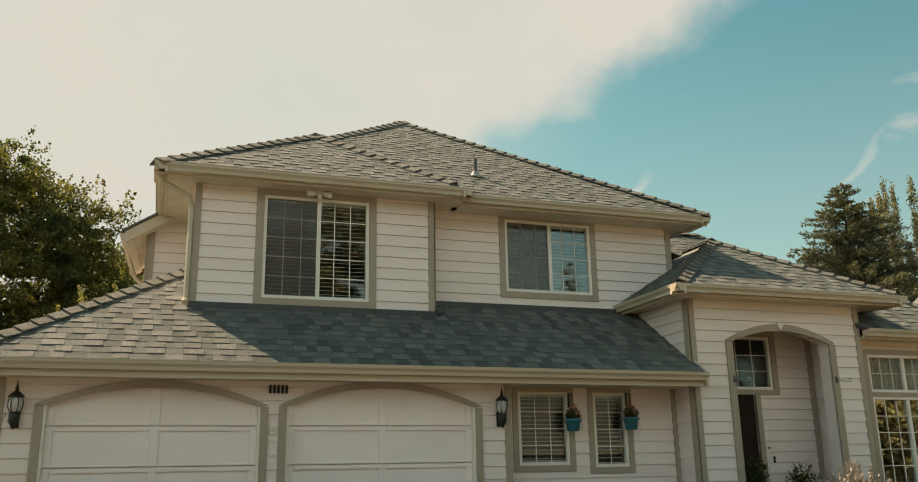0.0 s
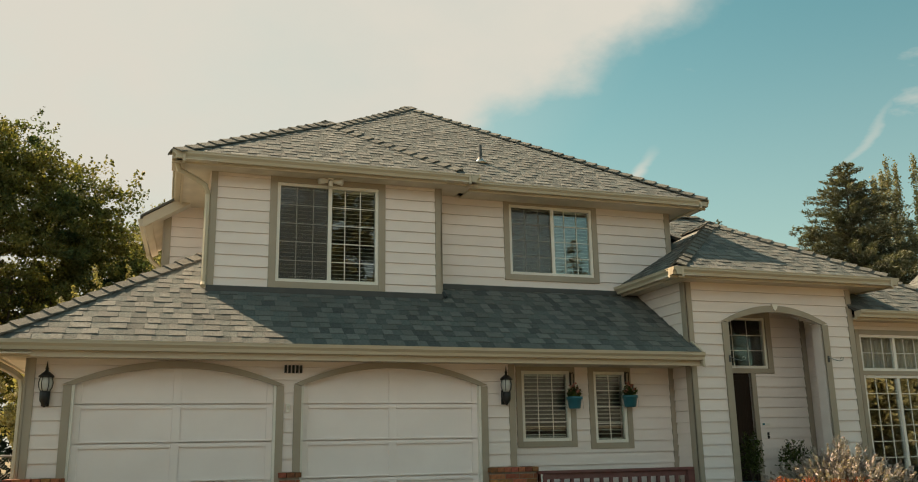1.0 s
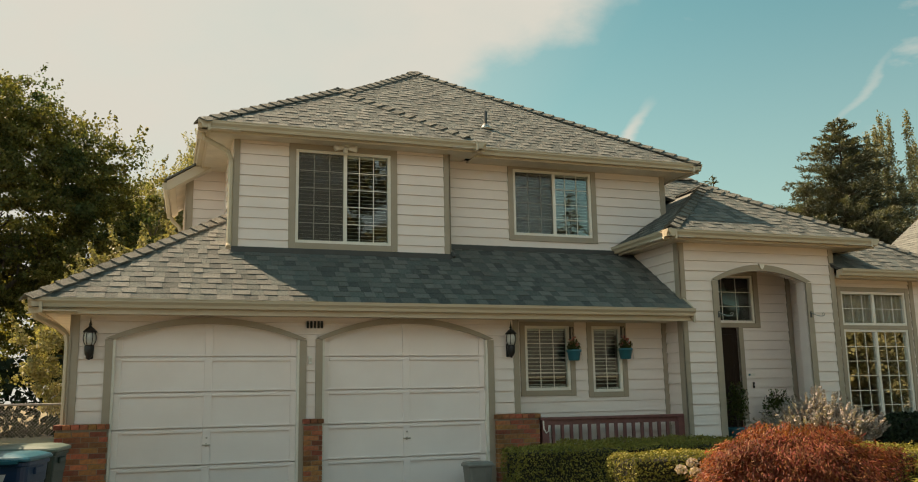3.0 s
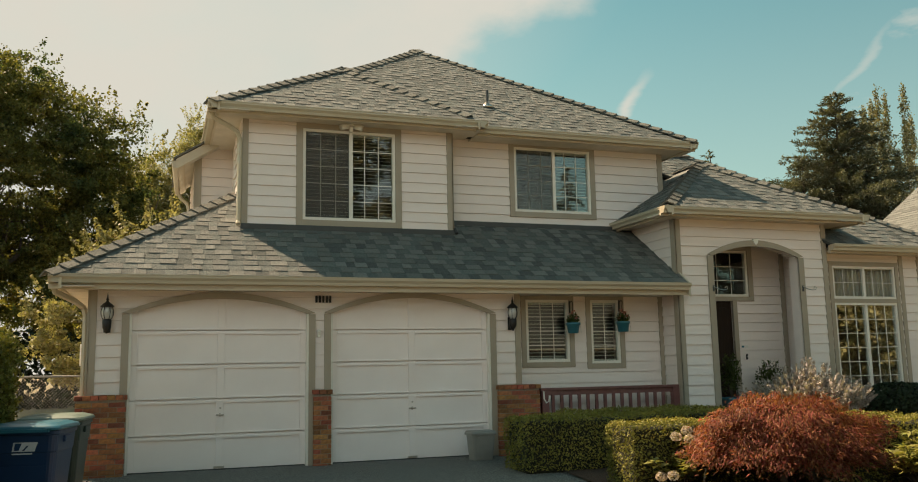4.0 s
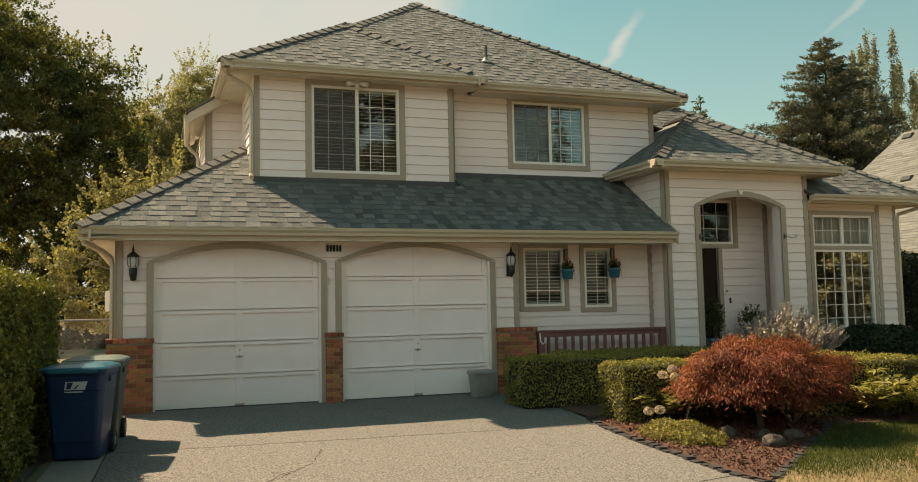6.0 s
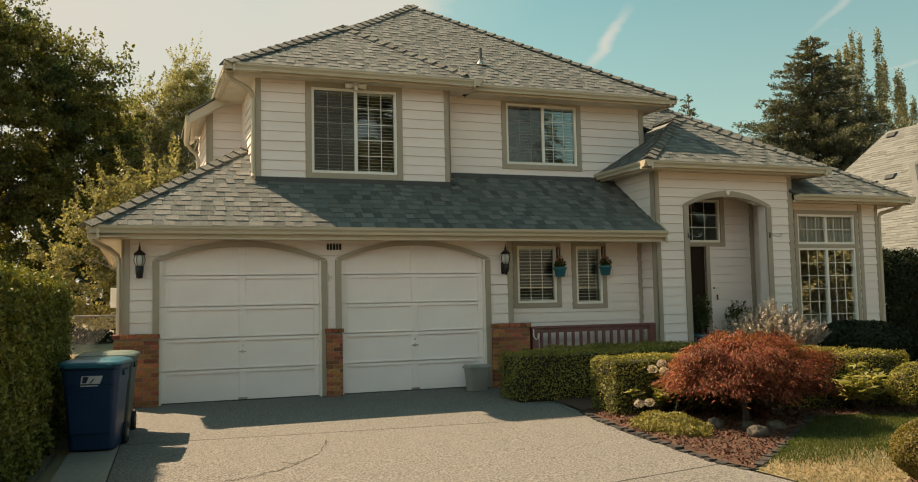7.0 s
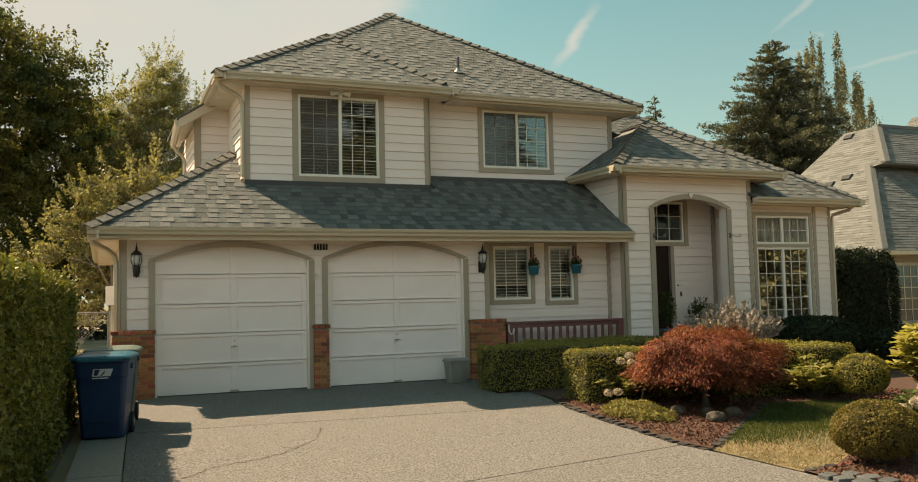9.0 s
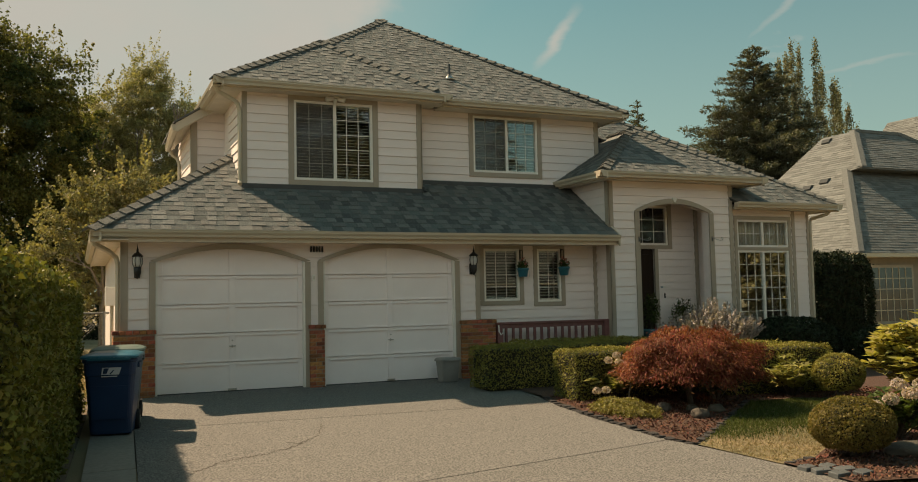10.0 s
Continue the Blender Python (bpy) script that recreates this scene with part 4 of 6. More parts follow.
def lantern(at):
    t = thing("wall_lantern", at, "black metal carriage lantern with curved glass on the wall", "wall lamp", "garage lanterns")
    part("backplate", Geo().box(-0.045, 0.045, -0.02, 0.0, -0.22, -0.02), BLACKIRON, t, bevel=0.008)
    part("arm", Geo().tube([(0, -0.01, -0.12), (0, -0.06, -0.16), (0, -0.11, -0.13)], 0.012, 8).lathe([(0.012, -0.235), (0.02, -0.215), (0.03, -0.2), (0.055, -0.16), (0.06, -0.06), (0.05, -0.05)], 12, (0, -0.11, 0)), BLACKIRON, t, smooth=True)
    part("globe", Geo().lathe([(0.045, -0.05), (0.068, 0.0), (0.074, 0.05), (0.062, 0.105), (0.05, 0.12)], 14, (0, -0.11, 0)), LAMPGLASS, t, "pale glass globe", smooth=True)
    for k in range(6):
        a = 2 * math.pi * k / 6
        pts = [(r * math.cos(a), -0.11 + r * math.sin(a), z) for r, z in ((0.05, -0.05), (0.074, 0.0), (0.08, 0.05), (0.068, 0.105), (0.055, 0.125))]
        part("cage_bar", Geo().tube(pts, 0.005, 5), BLACKIRON, t)
    part("cap", Geo().lathe([(0.09, 0.115), (0.085, 0.13), (0.05, 0.165), (0.022, 0.185), (0.014, 0.205), (0.022, 0.215), (0.012, 0.235), (0.008, 0.265), (0.002, 0.31)], 14, (0, -0.11, 0)), BLACKIRON, t, smooth=True)


lantern((-1.45, GY - 0.02, 2.10))
lantern((4.39, GY - 0.02, 2.11))
num = thing("number_plate", (1.345, GY - 0.03, 2.30), "row of small dark plain bars on the siding", "wall sign")
for k in range(5):
    part("bar", Geo().box(k * 0.05, k * 0.05 + 0.03, -0.01, 0.012, 0, 0.1), BLACKIRON, num)
sw = thing("keypad", (1.40, GY - 0.02, 1.80), "small pale garage keypad on the siding", "keypad")
part("body", Geo().box(-0.025, 0.025, -0.03, 0, 0, 0.11), VINYL, sw, bevel=0.005)
part("button_pad", Geo().box(-0.015, 0.015, -0.034, -0.029, 0.03, 0.08), SOFFIT, sw)

fl = thing("flood_light", (2.04, BY - 0.035, 5.20), "cream twin-head security flood light under the soffit", "flood light")
part("base", Geo().lathe([(0.03, 0.0), (0.06, 0.01), (0.06, 0.03)], 12, (0, -0.05, 0)), VINYL, fl)
for sx in (-1, 1):
    part("lamp_head", Geo().tube([(sx * 0.03, -0.05, -0.0), (sx * 0.08, -0.08, -0.01), (sx * 0.17, -0.13, -0.035)], 0.028, 10, 0.05), VINYL, fl, smooth=True)
part("sensor", Geo().box(-0.03, 0.03, -0.11, -0.03, -0.10, -0.01), VINYL, fl, bevel=0.012)
fb = thing("bracket", (3.82, UY - 0.02, 4.25), "small white metal flag bracket on the siding", "bracket")
part("plate", Geo().box(-0.02, 0.02, -0.02, 0, -0.09, 0.09), VINYL, fb, bevel=0.004)
part("holder", Geo().tube([(0, -0.02, -0.04), (0, -0.09, 0.06)], 0.018, 8), VINYL, fb)
vp = thing("vent_pipe", (4.75, 12.62, 6.02), "thin metal plumbing vent with a pale flashing boot", "roof vent")
part("pipe", Geo().tube([(0, 0, -0.1), (0, 0, 0.31)], 0.028, 10), FLASHING, vp)
part("boot", Geo().lathe([(0.13, -0.03), (0.07, 0.03), (0.035, 0.09)], 14), NICKEL, vp, "pale metal boot", smooth=True)

# porch railing
rl = thing("porch_railing", (4.80, 10.86, 0.0), "faded maroon wooden porch railing with square balusters", "railing")
part("top_rail", Geo().box(0.02, 2.52, -0.05, 0.05, 0.945, 0.985), RAILPAINT, rl, bevel=0.005)
part("under_rail", Geo().box(0.16, 2.38, -0.02, 0.02, 0.87, 0.944), RAILPAINT, rl)
part("bottom_rail", Geo().box(0.16, 2.38, -0.025, 0.025, 0.42, 0.50), RAILPAINT, rl)
for a in (0.05, 2.39):
    part("post", Geo().box(a, a + 0.11, -0.055, 0.055, -0.15, 0.944), RAILPAINT, rl, bevel=0.005)
bal = mesh_from("baluster", Geo().box(-0.021, 0.021, -0.021, 0.021, 0.0, 0.40), RAILPAINT)
for k in range(14):
    part("baluster", bal, None, rl).location = (0.245 + k * 0.152, 0, 0.485)
part("post_base", Geo().box(0.0, 2.55, 0.06, 0.08, -0.1, 0.40), SIDING, rl)
hr = thing("hose_hook", (4.86, 10.79, 0.92), "pale curled metal hose hook beside the brick pier", "hook")
part("hook", Geo().tube([(0, 0, 0.02), (0, -0.01, -0.1), (0.03, -0.03, -0.16), (0.07, -0.03, -0.13), (0.08, -0.03, -0.05)], 0.012, 6), VINYL, hr)

# ---- foliage ----


def leaf_mesh(name, pts, size, mat, seed=1, nor=None, axis=None, aspect=0.55, spread=1.0, fold=0.25):
    """Many small pointed leaves in one mesh. nor: mean facing, axis: mean direction of the leaf."""
    r = np.random.RandomState(seed)
    pts = np.asarray(pts, float)
    n = len(pts)
    a = r.normal(size=(n, 3)) * spread + (0 if axis is None else np.asarray(axis))
    a /= np.linalg.norm(a, axis=1)[:, None] + 1e-9
    m = r.normal(size=(n, 3)) * spread + (0 if nor is None else np.asarray(nor))
    b = np.cross(a, m)
    b /= np.linalg.norm(b, axis=1)[:, None] + 1e-9
    c = np.cross(b, a)
    s = (size * r.uniform(0.6, 1.3, n))[:, None]
    base, tip = pts - a * s * 0.5, pts + a * s * 0.5
    mid = pts - a * s * 0.05 + c * s * fold * 0.4
    v = np.stack([base, mid + b * s * aspect * 0.5, tip, mid - b * s * aspect * 0.5], 1).reshape(-1, 3)
    me = bpy.data.meshes.new(name)
    me.vertices.add(4 * n)
    me.vertices.foreach_set("co", v.ravel())
    me.loops.add(4 * n)
    me.loops.foreach_set("vertex_index", np.arange(4 * n))
    me.polygons.add(n)
    me.polygons.foreach_set("loop_start", np.arange(n) * 4)
    me.materials.append(mat)
    me.update(calc_edges=True)
    return me


def leafmat(name, c, c2, vary=0.35, trans=0.3, rough=0.5, patch=1.2):
    return material(name, c, rough, c2, patch, 0.0, vary=vary, translucent=trans, spec=0.12)


BOX = leafmat("clipped_box_leaf", (0.33, 0.28, 0.07), (0.13, 0.135, 0.036), 0.35, 0.2)
# near-black: the shade inside the foliage is put into this colour
BOXCORE = material("shaded_hedge_twigs", (0.018, 0.02, 0.008), 1.0, (0.03, 0.025, 0.012), 30, 0.8, 40)
LAUREL = leafmat("tall_hedge_leaf", (0.22, 0.205, 0.048), (0.12, 0.125, 0.032), 0.4, 0.2)
# sunlit clumps and dark shade are painted as yellow and deep green patches
MAPLEGREEN = leafmat("maple_leaf", (0.038, 0.066, 0.036), (0.19, 0.165, 0.05), 0.45, 0.45, 0.5, 0.45)
BIRCH = leafmat("birch_leaf", (0.36, 0.33, 0.17), (0.24, 0.23, 0.12), 0.35, 0.35)
LIME = leafmat("lime_shrub_leaf", (0.34, 0.30, 0.15), (0.19, 0.175, 0.085), trans=0.3)
SPRUCE = leafmat("spruce_needle", (0.165, 0.162, 0.11), (0.085, 0.097, 0.07), 0.35, 0.15, 0.5, 0.6)
POPLAR = leafmat("poplar_leaf", (0.27, 0.245, 0.14), (0.17, 0.165, 0.095), 0.4, 0.25)
REDLEAF = leafmat("red_maple_leaf", (0.255, 0.092, 0.054), (0.12, 0.042, 0.028), 0.55, 0.35)
PLUME = leafmat("dry_lavender_spike", (0.42, 0.36, 0.34), (0.31, 0.265, 0.25), 0.3, 0.2)
GREYLEAF = leafmat("grey_green_leaf", (0.13, 0.14, 0.09), (0.09, 0.1, 0.06))
RHODO = leafmat("rhododendron_leaf", (0.31, 0.28, 0.10), (0.18, 0.19, 0.06), 0.35, 0.3, 0.35)
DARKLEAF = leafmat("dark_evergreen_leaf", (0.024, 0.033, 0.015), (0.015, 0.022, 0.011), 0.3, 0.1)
GROUNDCOVER = leafmat("yellow_groundcover", (0.27, 0.235, 0.085), (0.17, 0.155, 0.055))
HYDRANGEA = leafmat("faded_flower", (0.55, 0.43, 0.38), (0.42, 0.38, 0.36), 0.25, 0.3)
PINKFLOWER = leafmat("pink_flower", (0.55, 0.22, 0.2), (0.45, 0.16, 0.16), 0.25, 0.3)
GRASS = leafmat("grass_blade", (0.095, 0.11, 0.035), (0.065, 0.085, 0.026), 0.4, 0.3)
STRAW = leafmat("dry_grass_blade", (0.34, 0.27, 0.155), (0.25, 0.2, 0.115), 0.35, 0.2)
BARK = material("grey_brown_bark", (0.10, 0.08, 0.06), 0.95, (0.05, 0.04, 0.03), 12, 1.0, 40, stretch=(1, 1, 0.3))
PALEBARK = material("pale_twig_bark", (0.26, 0.22, 0.16), 0.9, (0.16, 0.13, 0.1), 14, 0.8, 50)


def box_points(x0, x1, y0, y1, z0, z1, dens, seed, wob=0.02, rnd=0.06):
    """Points and normals on a softly rounded, slightly uneven box: four sides and top."""
    r = np.random.RandomState(seed)
    P, Nn = [], []
    for ax, val, sg in ((0, x0, -1), (0, x1, 1), (1, y0, -1), (1, y1, 1), (2, z1, 1)):
        lo, hi = np.array([x0, y0, z0]), np.array([x1, y1, z1])
        sp = hi - lo
        area = np.prod(np.delete(sp, ax))
        k = int(area * dens)
        p = lo + r.uniform(size=(k, 3)) * sp
        p[:, ax] = val
        nn = np.zeros((k, 3))
        nn[:, ax] = sg
        P.append(p)
        Nn.append(nn)
    p, nn = np.concatenate(P), np.concatenate(Nn)
    c, half = np.array([(x0 + x1) / 2, (y0 + y1) / 2, 0]), np.array([(x1 - x0) / 2 - rnd, (y1 - y0) / 2 - rnd, 0])
    q = p - c
    core = q.copy()
    core[:, :2] = np.clip(q[:, :2], -half[:2], half[:2])
    core[:, 2] = np.minimum(q[:, 2], z1 - rnd)
    d = q - core
    ln = np.linalg.norm(d, axis=1)[:, None] + 1e-9
    q = core + d / ln * np.minimum(ln, rnd)
    nn = 0.4 * nn + 0.6 * d / ln
    w = np.sin(p[:, 0] * 7.1 + p[:, 2] * 5) * np.sin(p[:, 1] * 6.3 + p[:, 2] * 8.7 + 1) * wob
    q = q + c + nn * (w[:, None] + r.normal(size=(len(q), 1)) * wob * 0.7)
    return q, nn


def hedge(name, at, dims, label, mat, size=0.032, dens=2600, seed=1, turn=0.0, core=BOXCORE, wob=0.02, rnd=0.07):
    """A clipped hedge: leafy skin over a twiggy core coloured with the inner shade. dims: width, depth, height."""
    t = thing(name, at, label, "hedge", "", "", turn)
    w, d, h = dims
    p, n = box_points(-w / 2, w / 2, -d / 2, d / 2, 0.02, h, dens, seed, wob, rnd)
    part("leaves", leaf_mesh("leaves", p, size, mat, seed, n * 2.0, None, 0.6), None, t)
    i = max(0.045, rnd * 0.4)
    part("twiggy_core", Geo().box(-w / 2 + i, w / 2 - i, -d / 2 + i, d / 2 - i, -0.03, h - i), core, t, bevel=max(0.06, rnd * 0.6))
    return t


def dome_points(c, rad, n, seed, inner=0.75, low=-0.6, wob=0.08):
    r = np.random.RandomState(seed)
    d = r.normal(size=(int(n * 1.6), 3))
    d /= np.linalg.norm(d, axis=1)[:, None]
    d = d[d[:, 2] > low][:n]
    s = r.uniform(inner, 1.0, len(d)) + wob * np.sin(d[:, 0] * 7 + 1) * np.sin(d[:, 1] * 6 + d[:, 2] * 5)
    return np.asarray(c) + d * s[:, None] * np.asarray(rad), d


def ball_shrub(name, at, rad, label, mat, n=9000, size=0.03, seed=1, stem=0.0, core=True, inner=0.9, cat="shrub", aspect=0.6):
    t = thing(name, at, label, cat)
    c = (0, 0, rad[2] * 0.95 + stem)
    p, d = dome_points(c, rad, n, seed, inner, -0.85, 0.05)
    part("leaves", leaf_mesh("leaves", p, size, mat, seed, d * 1.8, None, aspect), None, t)
    if core:
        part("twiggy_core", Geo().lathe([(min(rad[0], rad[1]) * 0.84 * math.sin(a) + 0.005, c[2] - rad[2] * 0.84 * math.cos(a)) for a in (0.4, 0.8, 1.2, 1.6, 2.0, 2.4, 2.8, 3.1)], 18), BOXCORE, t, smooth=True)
    part("stem", Geo().tube([(0, 0, -0.05), (0.02, 0.01, c[2])], 0.035, 7), BARK, t)
    return t


def grow(geo, p, d, length, rad, depth, r, ends, up=0.15):
    """Tapered limbs that fork; ends collects the tips."""
    pts, q, v = [p], Vector(p), Vector(d)
    for i in range(4):
        v = (v + Vector((r.uniform(-1, 1), r.uniform(-1, 1), r.uniform(-0.6, 1))) * 0.14 + Vector((0, 0, up)) * 0.3).normalized()
        q = q + v * length / 4
        pts.append(tuple(q))
    geo.tube(pts, rad, 7 if depth > 1 else 5, rad * 0.6)
    ends.append((q, v))
    if depth > 0:
        for k in range(r.choice((2, 3))):
            w = (v + Vector((r.uniform(-1, 1), r.uniform(-1, 1), r.uniform(-0.4, 0.6))) * 0.75).normalized()
            grow(geo, tuple(q), w, length * r.uniform(0.42, 0.62), rad * 0.6, depth - 1, r, ends, up)


def broad_tree(name, at, lobes, trunk_h, rad, label, mat, clumps=420, per=130, size=0.15, clump=0.55, seed=1, bark=BARK, depth=4, shell=0.55, trunks=1, sprigs=0):
    """A deciduous tree: forked limbs and a crown of leafy clumps with gaps. lobes: (centre, radii) of the crown."""
    t = thing(name, at, label, "tree")
    r, rn = random.Random(seed), np.random.RandomState(seed)
    geo, ends = Geo(), []
    for k in range(trunks):
        b = (r.uniform(-0.8, 0.8) * (trunks > 1), r.uniform(-0.5, 0.5) * (trunks > 1), -0.1)
        tilt = Vector((r.uniform(-0.25, 0.25), r.uniform(-0.2, 0.2), 1)).normalized()
        grow(geo, b, tilt, trunk_h, rad, depth, r, ends)
    part("trunk", geo, bark, t)
    cen, vol = [], np.array([np.prod(l[1]) for l in lobes])
    for li, k in zip(lobes, (clumps * vol / vol.sum()).astype(int)):
        d = rn.normal(size=(k, 3))
        d /= np.linalg.norm(d, axis=1)[:, None]
        s = rn.uniform(shell ** 2, 1.0, k) ** 0.5
        cen.append(np.asarray(li[0]) + d * s[:, None] * np.asarray(li[1]))
    cen = np.concatenate(cen)
    k = len(cen)
    rr = clump * rn.uniform(0.5, 1.3, k)
    off = rn.normal(size=(k, per, 3))
    off /= np.linalg.norm(off, axis=2)[:, :, None]
    off *= (rn.uniform(0.1, 1, (k, per, 1)) ** 0.5) * np.array([1, 1, 0.6])
    p = (cen[:, None, :] + off * rr[:, None, None]).reshape(-1, 3)
    nor = off.reshape(-1, 3) * 0.5 + np.array([0, 0, 0.7])
    # loose shoots that reach out of the crown
    for j in range(sprigs):
        c, rad3 = (np.asarray(v, float) for v in lobes[j % len(lobes)])
        d = rn.normal(size=3)
        d[2] = abs(d[2]) + 0.15
        d /= np.linalg.norm(d)
        way, ln = d * 0.6 + np.array([0, 0, 0.7]) + rn.normal(size=3) * 0.2, clump * rn.uniform(0.9, 2.0)
        f = rn.uniform(0, 1, 46)
        q = c + d * rad3 * 0.98 + way * (f * ln)[:, None] + rn.normal(size=(46, 3)) * (0.24 * (1.1 - f) * clump)[:, None]
        p, nor = np.concatenate([p, q]), np.concatenate([nor, rn.normal(size=(46, 3)) * 0.4 + np.array([0, 0, 0.6])])
    part("crown", leaf_mesh("crown", p, size, mat, seed, nor, None, 0.7), None, t)
    return t


def conifer(name, at, height, rad, label, mat, seed=1, levels=46, size=0.42, dens=1.0, droop=0.25, power=0.85):
    """A spruce or fir: straight trunk, whorls of drooping boughs with needle sprays."""
    t = thing(name, at, label, "conifer")
    rn = np.random.RandomState(seed)
    part("trunk", Geo().tube([(0, 0, -0.2), (0.05, 0, height * 0.5), (0, 0, height * 0.98)], height * 0.018, 8, 0.02), BARK, t)
    P, A, geo = [], [], Geo()
    for i in range(levels):
        f = (i + rn.uniform(-0.3, 0.3)) / levels
        f = min(max(f, 0.0), 0.985)
        z = height * (0.08 + 0.92 * f)
        R = rad * (1 - f) ** power * rn.uniform(0.75, 1.15) + 0.12
        nb = max(4, int(9 * (1 - f) + 5))
        for k in range(nb):
            a = rn.uniform(0, 2 * math.pi)
            L = R * rn.uniform(0.5, 1.3)
            d = np.array([math.cos(a), math.sin(a), 0.0])
            m = max(4, int(L * 9 * dens))
            s = rn.uniform(0.12, 1.0, m) ** 0.8
            base = np.array([0, 0, z]) + d * (s * L)[:, None]
            base[:, 2] += 0.25 * L * s - droop * 2.2 * L * s ** 2
            base += rn.normal(size=(m, 3)) * np.array([0.09, 0.09, 0.07]) * ((0.5 + L * 0.3) * (1.6 - s))[:, None]
            P.append(base)
            A.append(np.tile(d + np.array([0, 0, 0.35 - 2.4 * droop]), (m, 1)) + rn.normal(size=(m, 3)) * 0.5)
            if k % 3 == 0 and L > 0.7:
                e = d * L * 0.8
                geo.tube([(0, 0, z), (e[0] * 0.5, e[1] * 0.5, z + 0.06 * L), (e[0], e[1], z - droop * 0.5 * L)], 0.025, 4, 0.008)
    if geo.v:
        tagged(part("boughs", geo, BARK, t), kind="stuff")
    part("crown", leaf_mesh("crown", np.concatenate(P), size, mat, seed, (0, 0, 0.8), np.concatenate(A), 0.24, 0.35), None, t)
    return t


# ---- beds, lawn and garden edge ----
EDGE = [(4.22, 7.95), (4.05, 7.1), (4.0, 6.55), (3.96, 5.9), (3.93, 5.2), (3.90, 4.6), (3.98, 4.15)]
sheet("planting_bed", [(4.0, 4.15), (4.9, 4.87), (6.65, 6.3), (7.4, 6.2), (9.6, 5.2), (14.5, 5.5), (14.5, 11.1), (4.4, 11.1), (4.24, 8.0), (4.03, 6.5), (3.95, 5.2), (3.92, 4.55)], MULCH, "bark mulch planting bed in front of the porch", "planting bed", 0.02)
sheet("lawn", [(4.0, 4.13), (4.12, 3.0), (4.5, 3.0), (5.3, 3.5), (6.6, 3.6), (8.5, 4.4), (9.6, 5.18), (7.4, 6.18), (6.65, 6.28), (4.9, 4.85)], GRASSBASE, "small patchy lawn with a dry strip", "lawn", 0.004)
sheet("planting_bed", [(4.12, 2.98), (4.1, 2.1), (9, 1.0), (9.5, 5.1), (8.5, 4.38), (6.6, 3.58), (5.3, 3.48), (4.5, 2.98)], MULCH, "bark mulch bed round the clipped shrub", "planting bed", 0.02)
sheet("hedge_bed", [(-6, 11.5), (-6, 0), (-2.25, 0), (-2.42, 5.0), (-2.2, 9.0), (-2.12, 11.5)], SOIL, "dark soil strip under the tall hedge", "planting bed", 0.012)


def inside(poly, p):
    x, y, c = p[:, 0], p[:, 1], np.zeros(len(p), bool)
    for (a, b), (d, e) in zip(poly, poly[1:] + poly[:1]):
        c ^= ((b > y) != (e > y)) & (x < (d - a) * (y - b) / (e - b + 1e-12) + a)
    return c


def scatter(poly, n, seed, lift=0.0):
    r = np.random.RandomState(seed)
    q = np.array(poly)
    p = r.uniform(q.min(0), q.max(0), size=(n * 3, 2))
    p = p[inside(poly, p)][:n]
    return np.column_stack([p, [gz(v) + lift for v in p[:, 1]]])


lawn_poly = [(4.0, 4.1), (4.12, 3.05), (4.5, 3.0), (5.3, 3.5), (6.6, 3.6), (8.5, 4.4), (9.6, 5.15), (7.4, 6.15), (6.65, 6.25), (4.9, 4.83)]
p = scatter(lawn_poly, 42000, 3, 0.022)
dry = p[:, 0] * 0.25 + p[:, 1] + np.sin(p[:, 0] * 3) * 0.15 < 5.65 + np.random.RandomState(2).normal(size=len(p)) * 0.2
tagged(part("lawn_grass", leaf_mesh("lawn_grass", p[~dry], 0.055, GRASS, 4, None, (0, 0, 1.6), 0.14, 0.6), None), "short green grass blades in patches", "grass", "", "stuff")
tagged(part("dry_grass", leaf_mesh("dry_grass", p[dry][::2] - np.array([0, 0, 0.008]), 0.045, STRAW, 5, None, (0, 0, 0.9), 0.16, 0.8), None), "thin dry straw-coloured grass along the driveway edge", "grass", "", "stuff")
bed_poly = [(4.0, 4.2), (4.9, 4.9), (6.65, 6.35), (7.4, 6.3), (9.4, 5.4), (9.4, 7.4), (4.3, 8.0), (4.05, 6.5), (3.97, 5.2)]
p = scatter(bed_poly, 9000, 6, 0.03)
CHIP = material("bark_chip", (0.16, 0.066, 0.036), 0.9, (0.085, 0.04, 0.024), 6, vary=0.5)
tagged(part("bark_chips", leaf_mesh("bark_chips", p, 0.05, CHIP, 7, (0, 0, 1.2), None, 0.4, 0.5), None), "loose reddish bark chips on the bed", "bark mulch", "", "stuff")
corner_poly = [(4.14, 2.9), (4.12, 2.1), (7.0, 1.6), (8.2, 4.1), (6.6, 3.55), (5.3, 3.45), (4.5, 2.95)]
tagged(part("bark_chips", leaf_mesh("bark_chips", scatter(corner_poly, 4200, 16, 0.03), 0.05, CHIP, 17, (0, 0, 1.2), None, 0.4, 0.5), None), "loose reddish bark chips round the clipped shrub", "bark mulch", "", "stuff")
fp = [(-6, 11.0), (-2.2, 11.0), (-1.8, 12), (-1.8, 24), (-9, 24)]
p = scatter(fp, 14000, 8, 0.09)
tagged(part("field_grass", leaf_mesh("field_grass", p, 0.26, STRAW, 9, None, (0, 0, 1.4), 0.06, 0.55), None), "tall dry straw-coloured grass behind the fence", "grass", "", "stuff")

